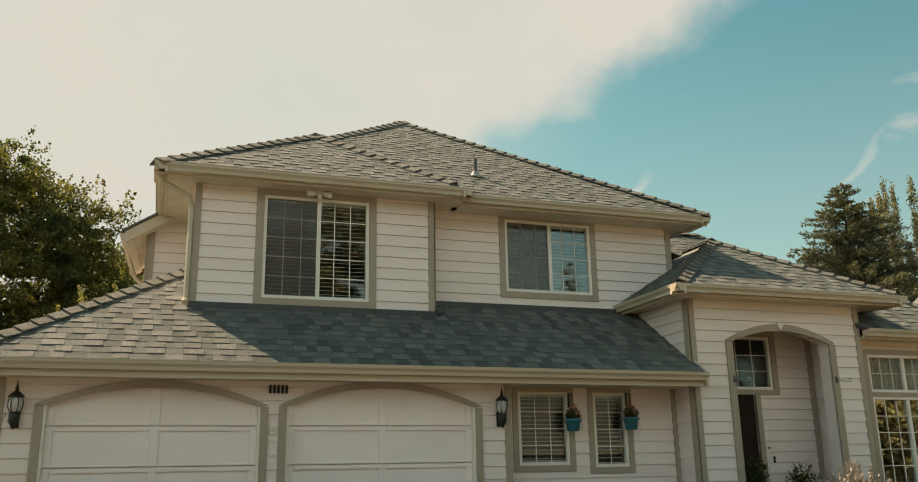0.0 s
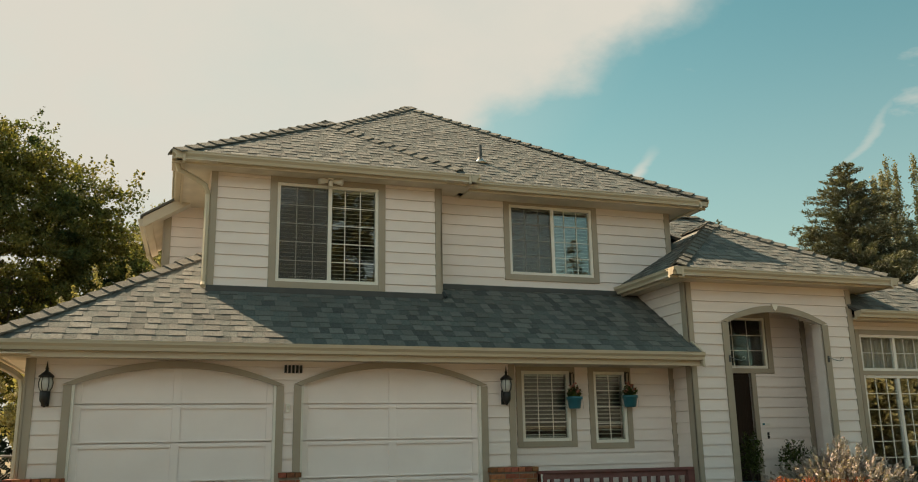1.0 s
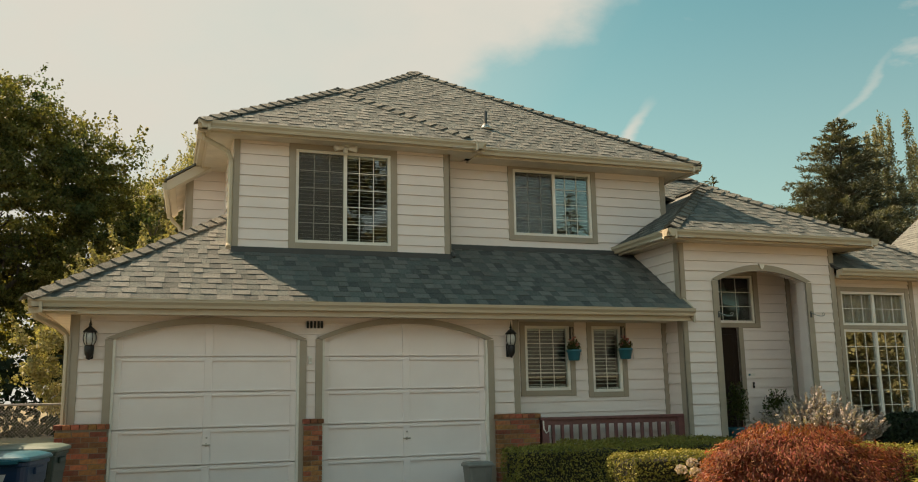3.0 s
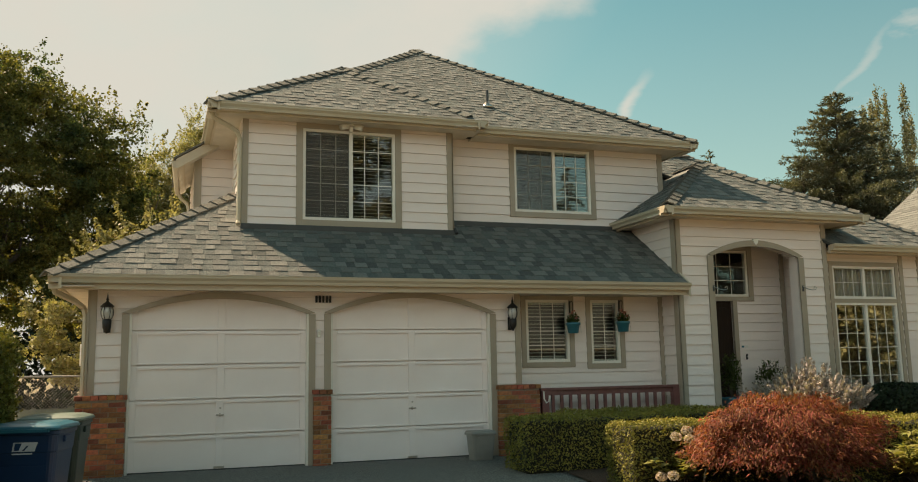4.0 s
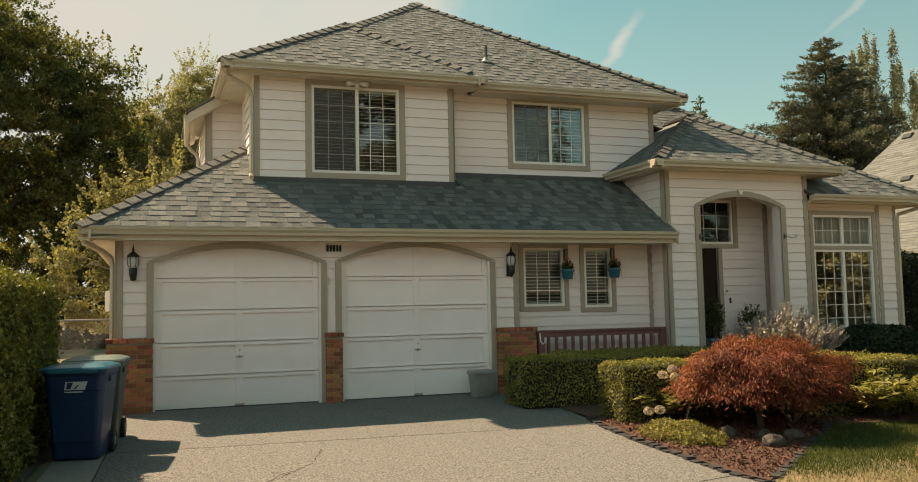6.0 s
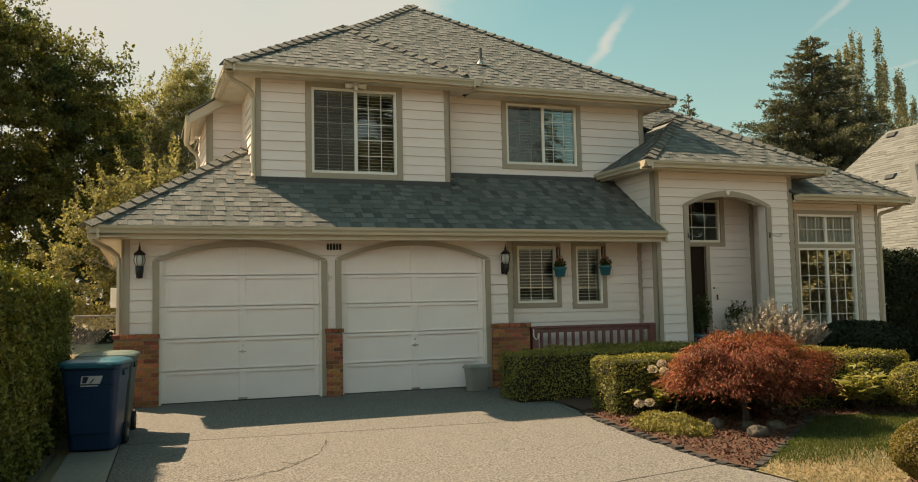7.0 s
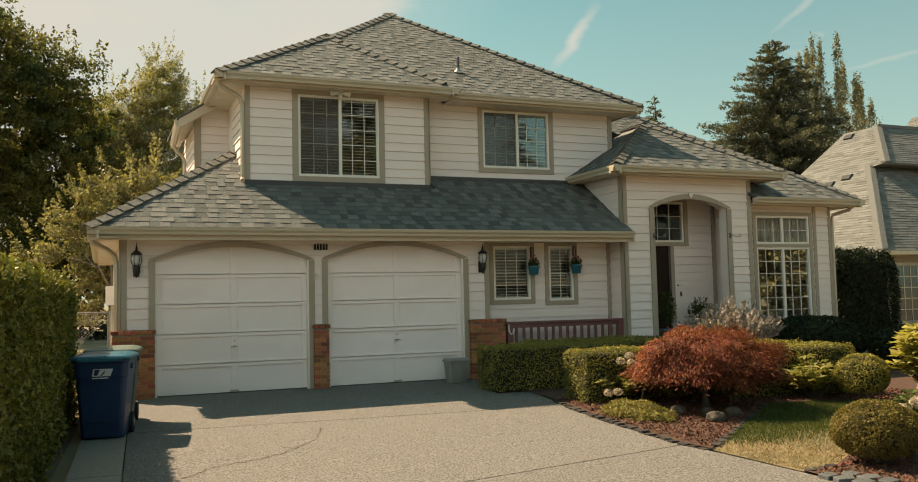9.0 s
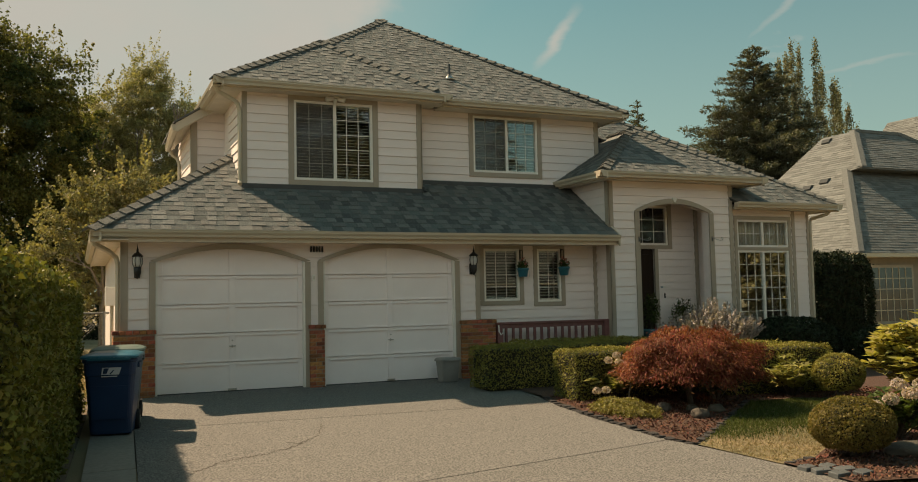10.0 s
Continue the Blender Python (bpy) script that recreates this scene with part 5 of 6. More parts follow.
ed = thing("garden_edging", (0, 0, 0), "row of dark rounded edging blocks along the mulch bed", "garden edging")
eb = mesh_from("edging_block", Geo().prism([(-0.06, -0.035, 0), (-0.045, -0.05, 0), (0.045, -0.05, 0), (0.06, -0.035, 0), (0.06, 0.035, 0), (0.045, 0.05, 0), (-0.045, 0.05, 0), (-0.06, 0.035, 0)], (0, 0, 0.085)), EDGING)


def edge_run(pts, rr):
    for (a, b), (c, d) in zip(pts, pts[1:]):
        ln = math.hypot(c - a, d - b)
        k = max(1, int(ln / 0.13))
        for i in range(k):
            t = (i + 0.5) / k
            x, y = a + (c - a) * t, b + (d - b) * t
            o = part("edging_block", eb, None, ed)
            o.matrix_basis = pose(x + rr.uniform(-0.012, 0.012), y + rr.uniform(-0.012, 0.012), gz(y) - 0.062 + rr.uniform(-0.014, 0.014), rr.uniform(-4, 4), rr.uniform(-4, 4), math.degrees(math.atan2(d - b, c - a)) + rr.uniform(-6, 6))


rr = random.Random(11)
edge_run(EDGE, rr)
edge_run([(3.98, 4.15), (4.9, 4.85), (5.8, 5.6), (6.65, 6.28)], rr)
edge_run([(4.12, 2.9), (4.28, 3.02), (4.55, 2.98)], rr)


def rock(at, rad, seed, label):
    r = random.Random(seed)
    bm = bmesh.new()
    bmesh.ops.create_icosphere(bm, subdivisions=3, radius=1)
    off = Vector((r.random() * 9, r.random() * 9, r.random() * 9))
    for v in bm.verts:
        k = 1 + 0.28 * noise.noise(v.co * 1.3 + off) + 0.08 * noise.noise(v.co * 4 + off)
        v.co = Vector((v.co.x * rad[0], v.co.y * rad[1], v.co.z * rad[2])) * k
    me = bpy.data.meshes.new("rock")
    bm.to_mesh(me)
    bm.free()
    me.materials.append(STONE)
    me.shade_smooth()
    o = new("rock", me)
    o.location = at
    tagged(o, label, "rock", "garden rocks")


rock((5.12, 5.45, gz(5.4) + 0.06), (0.125, 0.1, 0.09), 1, "rounded brown-grey boulder on the mulch")
rock((5.02, 6.1, gz(6) + 0.06), (0.11, 0.09, 0.085), 2, "mossy dark boulder beside the red maple")
rock((5.35, 5.9, gz(6) + 0.05), (0.09, 0.075, 0.06), 3, "small dark garden stone under the red maple")
rock((5.62, 5.75, gz(6) + 0.05), (0.13, 0.1, 0.07), 5, "small flat garden stone on the mulch")
rock((5.6, 2.75, gz(2.7) + 0.05), (0.3, 0.2, 0.1), 4, "low grey stone at the bed edge")
fs = thing("flagstones", (4.15, 2.45, gz(2.4)), "grey broken flagstones bordering the mulch bed", "flagstone")
for k, (dx, dy, w, h, a) in enumerate(((0.0, 0.26, 0.17, 0.15, 10), (0.02, 0.09, 0.19, 0.15, -15), (0.05, -0.09, 0.2, 0.16, 5), (0.2, 0.2, 0.2, 0.15, 20), (0.24, 0.02, 0.22, 0.16, -8), (0.27, -0.16, 0.2, 0.15, 12))):
    o = part("flagstone", Geo().prism([(-w / 2, -h * 0.4, 0), (w * 0.3, -h / 2, 0), (w / 2, h * 0.2, 0), (w * 0.1, h / 2, 0), (-w * 0.45, h * 0.35, 0)], (0, 0, 0.05)), SLATE, fs, bevel=0.006)
    o.matrix_basis = pose(dx, dy, 0.0, 2, -2, a)

# hedges and shrubs
hedge("box_hedge", (5.55, 9.35, gz(9.3)), (3.6, 0.75, 0.70), "dark green clipped box hedge in the shade before the porch", BOX, seed=2)
hedge("box_hedge", (6.1, 10.2, gz(10.2)), (2.5, 0.45, 0.68), "low dark clipped hedge against the porch railing", BOX, seed=3)
hedge("box_hedge", (6.35, 7.62, gz(7.7)), (3.9, 0.68, 0.74), "sunlit yellow-green clipped box hedge with a flat top", BOX, seed=4, turn=-2)
hedge("box_hedge", (7.6, 7.0, gz(7)), (2.0, 0.7, 0.74), "clipped box hedge behind the rhododendron", BOX, seed=5, turn=-14)
hedge("tall_hedge", (-3.40, 5.75, gz(5.2)), (1.8, 7.7, 1.98), "tall clipped laurel hedge beside the driveway", LAUREL, 0.055, 2000, 6, -3.0, wob=0.05, rnd=0.16)
ball_shrub("clipped_shrub", (8.0, 5.85, gz(5.8)), (0.38, 0.38, 0.30), "rounded clipped evergreen on a short stem", BOX, 8000, 0.028, 7, 0.12)
ball_shrub("clipped_shrub", (4.98, 2.9, gz(3)), (0.43, 0.42, 0.29), "wide rounded clipped shrub at the lawn corner", leafmat("olive_shrub_leaf", (0.19, 0.15, 0.045), (0.11, 0.095, 0.03)), 16000, 0.026, 8, 0.06)
ball_shrub("dark_shrub", (10.6, 9.4, gz(9.4)), (1.15, 0.75, 0.52), "dark glossy evergreen shrub under the living-room window", DARKLEAF, 9000, 0.07, 9, 0)
ball_shrub("dark_shrub", (12.3, 8.6, gz(8.6)), (0.9, 0.7, 0.42), "low dark evergreen shrub beside the wing", DARKLEAF, 6000, 0.07, 10, 0)
ar = hedge("tall_hedge", (16.0, 13.6, 0), (2.2, 1.6, 2.4), "dense dark arborvitae hedge between the two houses", DARKLEAF, 0.07, 1300, 12, 0, wob=0.06, rnd=0.5)


def spray_shrub(name, at, label, mat, n, length, rad, size, seed, aspect=0.35, stems=26, droop=0.25, cat="shrub", whorl=7, bark=BARK):
    """Stems fanning from the base, each ending in a whorl of leaves."""
    t = thing(name, at, label, cat)
    r, rn = random.Random(seed), np.random.RandomState(seed)
    geo, P, A = Geo(), [], []
    for k in range(stems):
        a, tilt = r.uniform(0, 2 * math.pi), r.uniform(0.05, 1.0) ** 0.7
        h = length * r.uniform(0.65, 1.1) * (1 - 0.35 * tilt)
        e = Vector((math.cos(a) * rad * tilt, math.sin(a) * rad * tilt, h))
        geo.tube([(0, 0, -0.03), tuple(e * 0.55 + Vector((0, 0, h * 0.06))), tuple(e)], 0.009, 5, 0.005)
        for lv in (1.0, 0.86, 0.7, 0.52):
            for j in range(whorl):
                b = 2 * math.pi * (j + r.random() * 0.6) / whorl
                d = Vector((math.cos(b), math.sin(b), r.uniform(-droop, 0.5)))
                P.append(tuple(e * lv + d * size * 0.5))
                A.append(tuple(d))
    part("stems", geo, bark, t)
    part("leaves", leaf_mesh("leaves", P, size, mat, seed, (0, 0, 1.5), np.array(A) * 2.5, aspect, 0.35), None, t)
    return t


spray_shrub("rhododendron", (7.62, 6.42, gz(6.4)), "open rhododendron with long yellow-green leaves", RHODO, 0, 0.62, 0.48, 0.15, 13, 0.3, 34)
spray_shrub("broadleaf_shrub", (8.95, 5.2, gz(5.2)), "tall shrub with broad yellow-green leaves", leafmat("broad_yellow_leaf", (0.42, 0.37, 0.13), (0.27, 0.26, 0.08), 0.3, 0.35), 0, 1.25, 0.75, 0.2, 14, 0.55, 80)
hy = spray_shrub("hydrangea", (4.95, 7.25, gz(7.2)), "leafy hydrangea with faded round flower heads", RHODO, 0, 0.62, 0.42, 0.12, 15, 0.6, 26)
hp = spray_shrub("hydrangea", (6.15, 3.35, gz(3.3)), "hydrangea with pale pink flower heads", leafmat("hydrangea_leaf", (0.09, 0.12, 0.03), (0.06, 0.09, 0.025)), 0, 0.62, 0.5, 0.12, 16, 0.6, 30)


def blooms(parent, spots, rad, mat, seed):
    for k, s in enumerate(spots):
        p, d = dome_points(s, (rad, rad, rad * 0.8), 260, seed + k, 0.85, -0.9, 0.03)
        part("flower_head", leaf_mesh("flower_head", p, rad * 0.34, mat, seed + k, d * 1.5, None, 0.9), None, parent)


blooms(hy, [(-0.1, -0.1, 0.62), (-0.02, -0.25, 0.6), (0.08, -0.05, 0.68), (0.12, -0.28, 0.42), (-0.38, -0.2, 0.2), (-0.3, -0.32, 0.22), (0.2, -0.2, 0.62)], 0.065, HYDRANGEA, 30)
blooms(hp, [(-0.3, -0.2, 0.5), (-0.12, -0.3, 0.56), (0.06, -0.3, 0.55), (-0.05, -0.1, 0.64), (0.2, -0.25, 0.6), (0.3, -0.1, 0.62), (0.38, -0.3, 0.5), (-0.42, -0.1, 0.42), (0.1, -0.42, 0.42)], 0.085, HYDRANGEA, 50)

# red laceleaf maple
rm = thing("red_maple", (5.7, 6.35, gz(6.3)), "low mounded laceleaf maple with drooping dark red foliage", "tree")
geo, ends, r9 = Geo(), [], random.Random(9)
geo.tube([(0, 0, -0.05), (-0.03, 0.02, 0.2), (0.02, 0.0, 0.42)], 0.045, 8, 0.035)
for k in range(9):
    a = 2 * math.pi * k / 9 + r9.uniform(-0.2, 0.2)
    R = r9.uniform(0.6, 1.0)
    geo.tube([(0.02, 0, 0.40), (0.35 * R * math.cos(a), 0.35 * R * math.sin(a), 0.72), (0.62 * R * math.cos(a), 0.62 * R * math.sin(a), 0.86), (0.86 * R * math.cos(a), 0.86 * R * math.sin(a), 0.66)], 0.026, 6, 0.007)
part("trunk", geo, BARK, rm)
rn = np.random.RandomState(21)
k = 640
d = rn.normal(size=(k, 3))
d[:, 2] = np.abs(d[:, 2]) * 0.95 - 0.16
d /= np.linalg.norm(d, axis=1)[:, None]
lump = 1 + 0.17 * np.sin(d[:, :1] * 7.5 + 0.7) * np.sin(d[:, 1:2] * 6 + d[:, 2:] * 5)
cen = np.array([0.02, 0.05, 0.56]) + d * lump * rn.uniform(0.70, 1.06, (k, 1)) * np.array([0.96, 0.92, 0.53])
off = rn.normal(size=(k, 110, 3)) * np.array([0.085, 0.085, 0.032])
out = np.repeat(d[:, None, :], 110, 1)
off[:, :, 2] -= np.linalg.norm(off[:, :, :2], axis=2) * 0.5
p = (cen[:, None, :] + off).reshape(-1, 3)
ax = (out * np.array([0.8, 0.8, 0.15]) + np.array([0, 0, -0.55])).reshape(-1, 3)
part("crown", leaf_mesh("crown", p, 0.062, REDLEAF, 22, out.reshape(-1, 3) * 0.8 + np.array([0, 0, 0.5]), ax, 0.2, 0.45), None, rm)

# lavender-like shrub with dry spikes
lv = thing("lavender", (8.12, 8.75, gz(8.7)), "large lavender bush with dry beige flower spikes", "shrub")
rn, geo = np.random.RandomState(31), Geo()
P, A, G = [], [], []
for k in range(720):
    a, tl = rn.uniform(0, 2 * math.pi), rn.uniform(0, 1) ** 0.6
    d = np.array([math.cos(a) * tl * 1.05, math.sin(a) * tl * 0.9, 1.05 - 0.35 * tl])
    L = rn.uniform(0.75, 1.12)
    tip = d * L * np.array([0.95, 0.8, 1.26])
    geo.tube([(0, 0, 0), tuple(tip * 0.55 + np.array([0, 0, 0.08])), tuple(tip)], 0.004, 3, 0.003)
    for s in np.linspace(0.82, 1.0, 9):
        P += [tip * s + rn.normal(size=3) * 0.008 for _ in range(3)]
        A += [d + rn.normal(size=3) * 0.4 for _ in range(3)]
    for s in np.linspace(0.3, 0.75, 8):
        G.append(tip * s + rn.normal(size=3) * 0.03)
part("stems", geo, PLUME, lv)
part("bloom", leaf_mesh("bloom", P, 0.055, PLUME, 32, None, np.array(A), 0.5, 0.3), None, lv, "dry beige flower spikes")
part("leaves", leaf_mesh("leaves", G, 0.09, GREYLEAF, 33, None, (0, 0, 1), 0.2), None, lv)
# bare-stemmed grey shrub beside the maple
spray_shrub("grey_shrub", (6.35, 6.6, gz(6.6)), "small leggy shrub with pale bare stems", GREYLEAF, 0, 0.5, 0.45, 0.08, 17, 0.3, 16, bark=PALEBARK)
p, d = dome_points((4.50, 6.3, gz(6.2)), (0.42, 0.72, 0.2), 11000, 35, 0.5, -0.1, 0.12)
gc = thing("ground_cover", (0, 0, 0), "low mat of yellow-green ground cover on the mulch", "ground cover")
part("leaves", leaf_mesh("leaves", p, 0.04, GROUNDCOVER, 36, d, None, 0.5), None, gc)
sg = thing("garden_sign", (5.0, 6.85, gz(6.8)), "round tan wooden garden sign on a stick", "garden sign")
SIGNWOOD = material("tan_sign_board", (0.36, 0.27, 0.15), 0.7, (0.28, 0.2, 0.11), 10, 0.2)
part("stake", Geo().tube([(-0.06, 0, -0.05), (0.02, 0, 0.3)], 0.012, 6), PALEBARK, sg)
part("board", Geo().lathe([(0.001, -0.008), (0.12, -0.008), (0.125, 0.0), (0.12, 0.008), (0.001, 0.008)], 24), SIGNWOOD, sg).matrix_basis = pose(0.06, -0.02, 0.42, 80, 18, 20)

# ---- porch pots and small fittings ----
POT = material("teal_plastic_pot", (0.03, 0.17, 0.22), 0.4, (0.025, 0.13, 0.18), 6, vary=0.1)
STEMGREEN = leafmat("pot_plant_leaf", (0.07, 0.09, 0.03), (0.05, 0.065, 0.02))


def hanging_pot(at, seed):
    t = thing("hanging_pot", at, "teal hanging flower pot with pink flowers on an iron hook", "flower pot", "hanging pots")
    part("pot", Geo().lathe([(0.075, 0.0), (0.085, 0.01), (0.105, 0.13), (0.122, 0.135), (0.122, 0.17), (0.108, 0.17), (0.10, 0.14)], 18), POT, t, smooth=True)
    part("soil", Geo().lathe([(0.10, 0.14), (0.02, 0.15)], 14), SOIL, t)
    for sx in (-1, 1):
        part("wire", Geo().tube([(sx * 0.12, 0, 0.16), (sx * 0.14, 0.0, 0.08), (sx * 0.125, -0.03, 0.0)], 0.003, 4), NICKEL, t)
    part("hook", Geo().tube([(0.0, 0.11, 0.50), (0.0, 0.02, 0.52), (0.0, -0.01, 0.49), (0.0, 0.01, 0.42), (0.0, 0.0, 0.36), (0, 0, 0.17)], 0.007, 6).box(-0.012, 0.012, 0.10, 0.115, 0.34, 0.53), BLACKIRON, t, "black iron wall hook")
    p, d = dome_points((0, 0, 0.18), (0.12, 0.11, 0.15), 420, seed, 0.3, -0.1, 0.2)
    part("leaves", leaf_mesh("leaves", p, 0.045, STEMGREEN, seed, d, (0, 0, 0.6), 0.4), None, t)
    p, d = dome_points((0, 0, 0.22), (0.10, 0.10, 0.16), 46, seed + 1, 0.6, 0.0, 0.2)
    part("flowers", leaf_mesh("flowers", p, 0.045, PINKFLOWER, seed, d, None, 0.9), None, t)


hanging_pot((5.56, 11.10, 1.84), 60)
hanging_pot((6.475, 11.10, 1.86), 64)


def entry_pot(at, h, rad, seed, label, mat=STEMGREEN, pot=True):
    t = thing("potted_plant", at, label, "potted plant")
    if pot:
        part("pot", Geo().lathe([(0.13, 0.0), (0.15, 0.02), (0.19, 0.28), (0.205, 0.29), (0.205, 0.33), (0.18, 0.33), (0.17, 0.28)], 20), POT, t, smooth=True)
    geo, rq = Geo(), random.Random(seed)
    for k in range(14):
        a, q = rq.uniform(0, 6.28), rq.uniform(0.2, 1)
        geo.tube([(0, 0, 0.28), (rad * q * 0.5 * math.cos(a), rad * q * 0.5 * math.sin(a), 0.3 + h * 0.5), (rad * q * math.cos(a), rad * q * math.sin(a), 0.3 + h * rq.uniform(0.6, 1))], 0.006, 4, 0.003)
    part("stems", geo, BARK, t)
    p, d = dome_points((0, 0, 0.3 + h * 0.55), (rad, rad, h * 0.5), 900, seed, 0.3, -0.9, 0.2)
    part("leaves", leaf_mesh("leaves", p, 0.055, mat, seed, d, None, 0.45), None, t)


entry_pot((8.55, 11.15, 0.40), 0.75, 0.2, 70, "leafy plant in a blue glazed pot by the front door")
entry_pot((9.45, 11.2, 0.40), 0.62, 0.3, 72, "twiggy dark plant in a pot in the entry")
bell = thing("door_bell", (9.24, AY - 0.022, 1.42), "small black door bell beside the door", "door bell")
part("plate", Geo().box(-0.018, 0.018, -0.015, 0, -0.05, 0.05), BLACKIRON, bell, bevel=0.004)
part("button", Geo().tube([(0, -0.022, 0), (0, -0.012, 0)], 0.01, 10), NICKEL, bell)
sn = thing("security_sign", (9.2, AY - 0.022, 1.60), "small pale wall sign with a dark bar", "wall sign")
part("plate", Geo().box(-0.06, 0.08, -0.008, 0, -0.022, 0.022), VINYL, sn)
part("bar", Geo().box(-0.055, -0.015, -0.011, -0.007, -0.016, 0.016), POT, sn)


def scroll_hook(at, sx):
    t = thing("plant_hook", at, "empty pale scrolled iron plant hook on the wall", "hook", "entrance hooks")
    part("plate", Geo().box(-0.015, 0.015, -0.01, 0, -0.05, 0.05), FLASHING, t)
    part("arm", Geo().tube([(0, -0.01, 0.03), (sx * 0.08, -0.03, -0.01), (sx * 0.16, -0.05, -0.03), (sx * 0.22, -0.06, -0.02), (sx * 0.24, -0.06, 0.02), (sx * 0.20, -0.06, 0.03), (sx * 0.18, -0.06, 0.0)], 0.007, 5), NICKEL, t)


scroll_hook((8.0, EY - 0.05, 2.56), 1)
scroll_hook((9.84, EY - 0.05, 2.58), 1)
LACE = leafmat("lace_curtain", (0.86, 0.74, 0.70), (0.78, 0.66, 0.63), 0.0, 0.35)


def curtain(x0, x1, y, z0, z1, label, waves=16, swag=0.0):
    n, vs = waves * 6, []
    for i in range(n + 1):
        x = x0 + (x1 - x0) * i / n
        zb = z0 + swag * (1 - (2 * i / n - 1) ** 2) * 2
        yy = y + 0.02 * math.sin(i * math.pi / 3)
        vs += [(x, yy, zb), (x, yy, z1)]
    t = thing("curtain", (0, 0, 0), label, "curtain")
    part("cloth", Geo().add(vs, [(2 * i, 2 * i + 2, 2 * i + 3, 2 * i + 1) for i in range(n)]), LACE, t, smooth=True)
    part("rod", Geo().tube([(x0, y, z1), (x1, y, z1)], 0.01, 6), VINYL, t)


DRAPE = leafmat("beige_drape", (0.34, 0.27, 0.22), (0.28, 0.22, 0.18), 0.0, 0.2)
tb = thing("curtain", (0, 0, 0), "sheer beige curtain tied back inside the tall window", "curtain")
vs = []
for i in range(31):
    f = i / 30
    for k in range(9):
        g_ = k / 8
        x = 12.17 - (0.62 * (1 - f) ** 1.6 + 0.16) * (1 - g_)
        vs.append((x, WY + 0.12 + 0.025 * math.sin(k * 2.2 + f), 2.33 - 1.55 * f))
part("cloth", Geo().add(vs, [(i * 9 + k, i * 9 + k + 1, i * 9 + k + 10, i * 9 + k + 9) for i in range(30) for k in range(8)]), DRAPE, tb, smooth=True)
part("rod", Geo().tube([(10.8, WY + 0.12, 2.34), (12.17, WY + 0.12, 2.34)], 0.01, 6), VINYL, tb)
curtain(10.76, 12.19, WY + 0.085, 2.42, 3.0, "sheer pinkish lace curtain across the transom window")

# ---- bins and boxes on the driveway ----
BLUE = material("blue_bin_plastic", (0.005, 0.036, 0.105), 0.42, (0.004, 0.026, 0.08), 3, 0.1, 150, stain=0.15, stain_color=(0.03, 0.05, 0.09))
BLUELID = material("faded_blue_lid_plastic", (0.02, 0.14, 0.2), 0.34, (0.015, 0.105, 0.16), 3, 0.1, 150)
GREENBIN = material("dark_green_bin_plastic", (0.012, 0.035, 0.03), 0.45, None, 3, 0.1)
GREENLID = material("sun_bleached_lid_plastic", (0.12, 0.17, 0.14), 0.45, (0.1, 0.14, 0.12), 3, 0.1)
RUBBER = material("black_rubber", (0.012, 0.012, 0.012), 0.8, None, 20)
LOGO = material("pale_printed_mark", (0.6, 0.66, 0.7), 0.5, None, 9)


def rounded_rect(w, d, r, z, y=0.0, n=4):
    pts = []
    for cx, cy, a0 in ((w / 2 - r, d / 2 - r, 0), (-w / 2 + r, d / 2 - r, 90), (-w / 2 + r, -d / 2 + r, 180), (w / 2 - r, -d / 2 + r, 270)):
        for k in range(n + 1):
            a = radians(a0 + 90 * k / n)
            pts.append((cx + r * math.cos(a), y + cy + r * math.sin(a), z))
    return pts


def loft(rings):
    n, g = len(rings[0]), Geo()
    vs = [p for ring in rings for p in ring]
    fs = [(i * n + k, i * n + (k + 1) % n, (i + 1) * n + (k + 1) % n, (i + 1) * n + k) for i in range(len(rings) - 1) for k in range(n)]
    return g.add(vs, fs + [tuple(range(n))[::-1], tuple(range(len(vs) - n, len(vs)))])


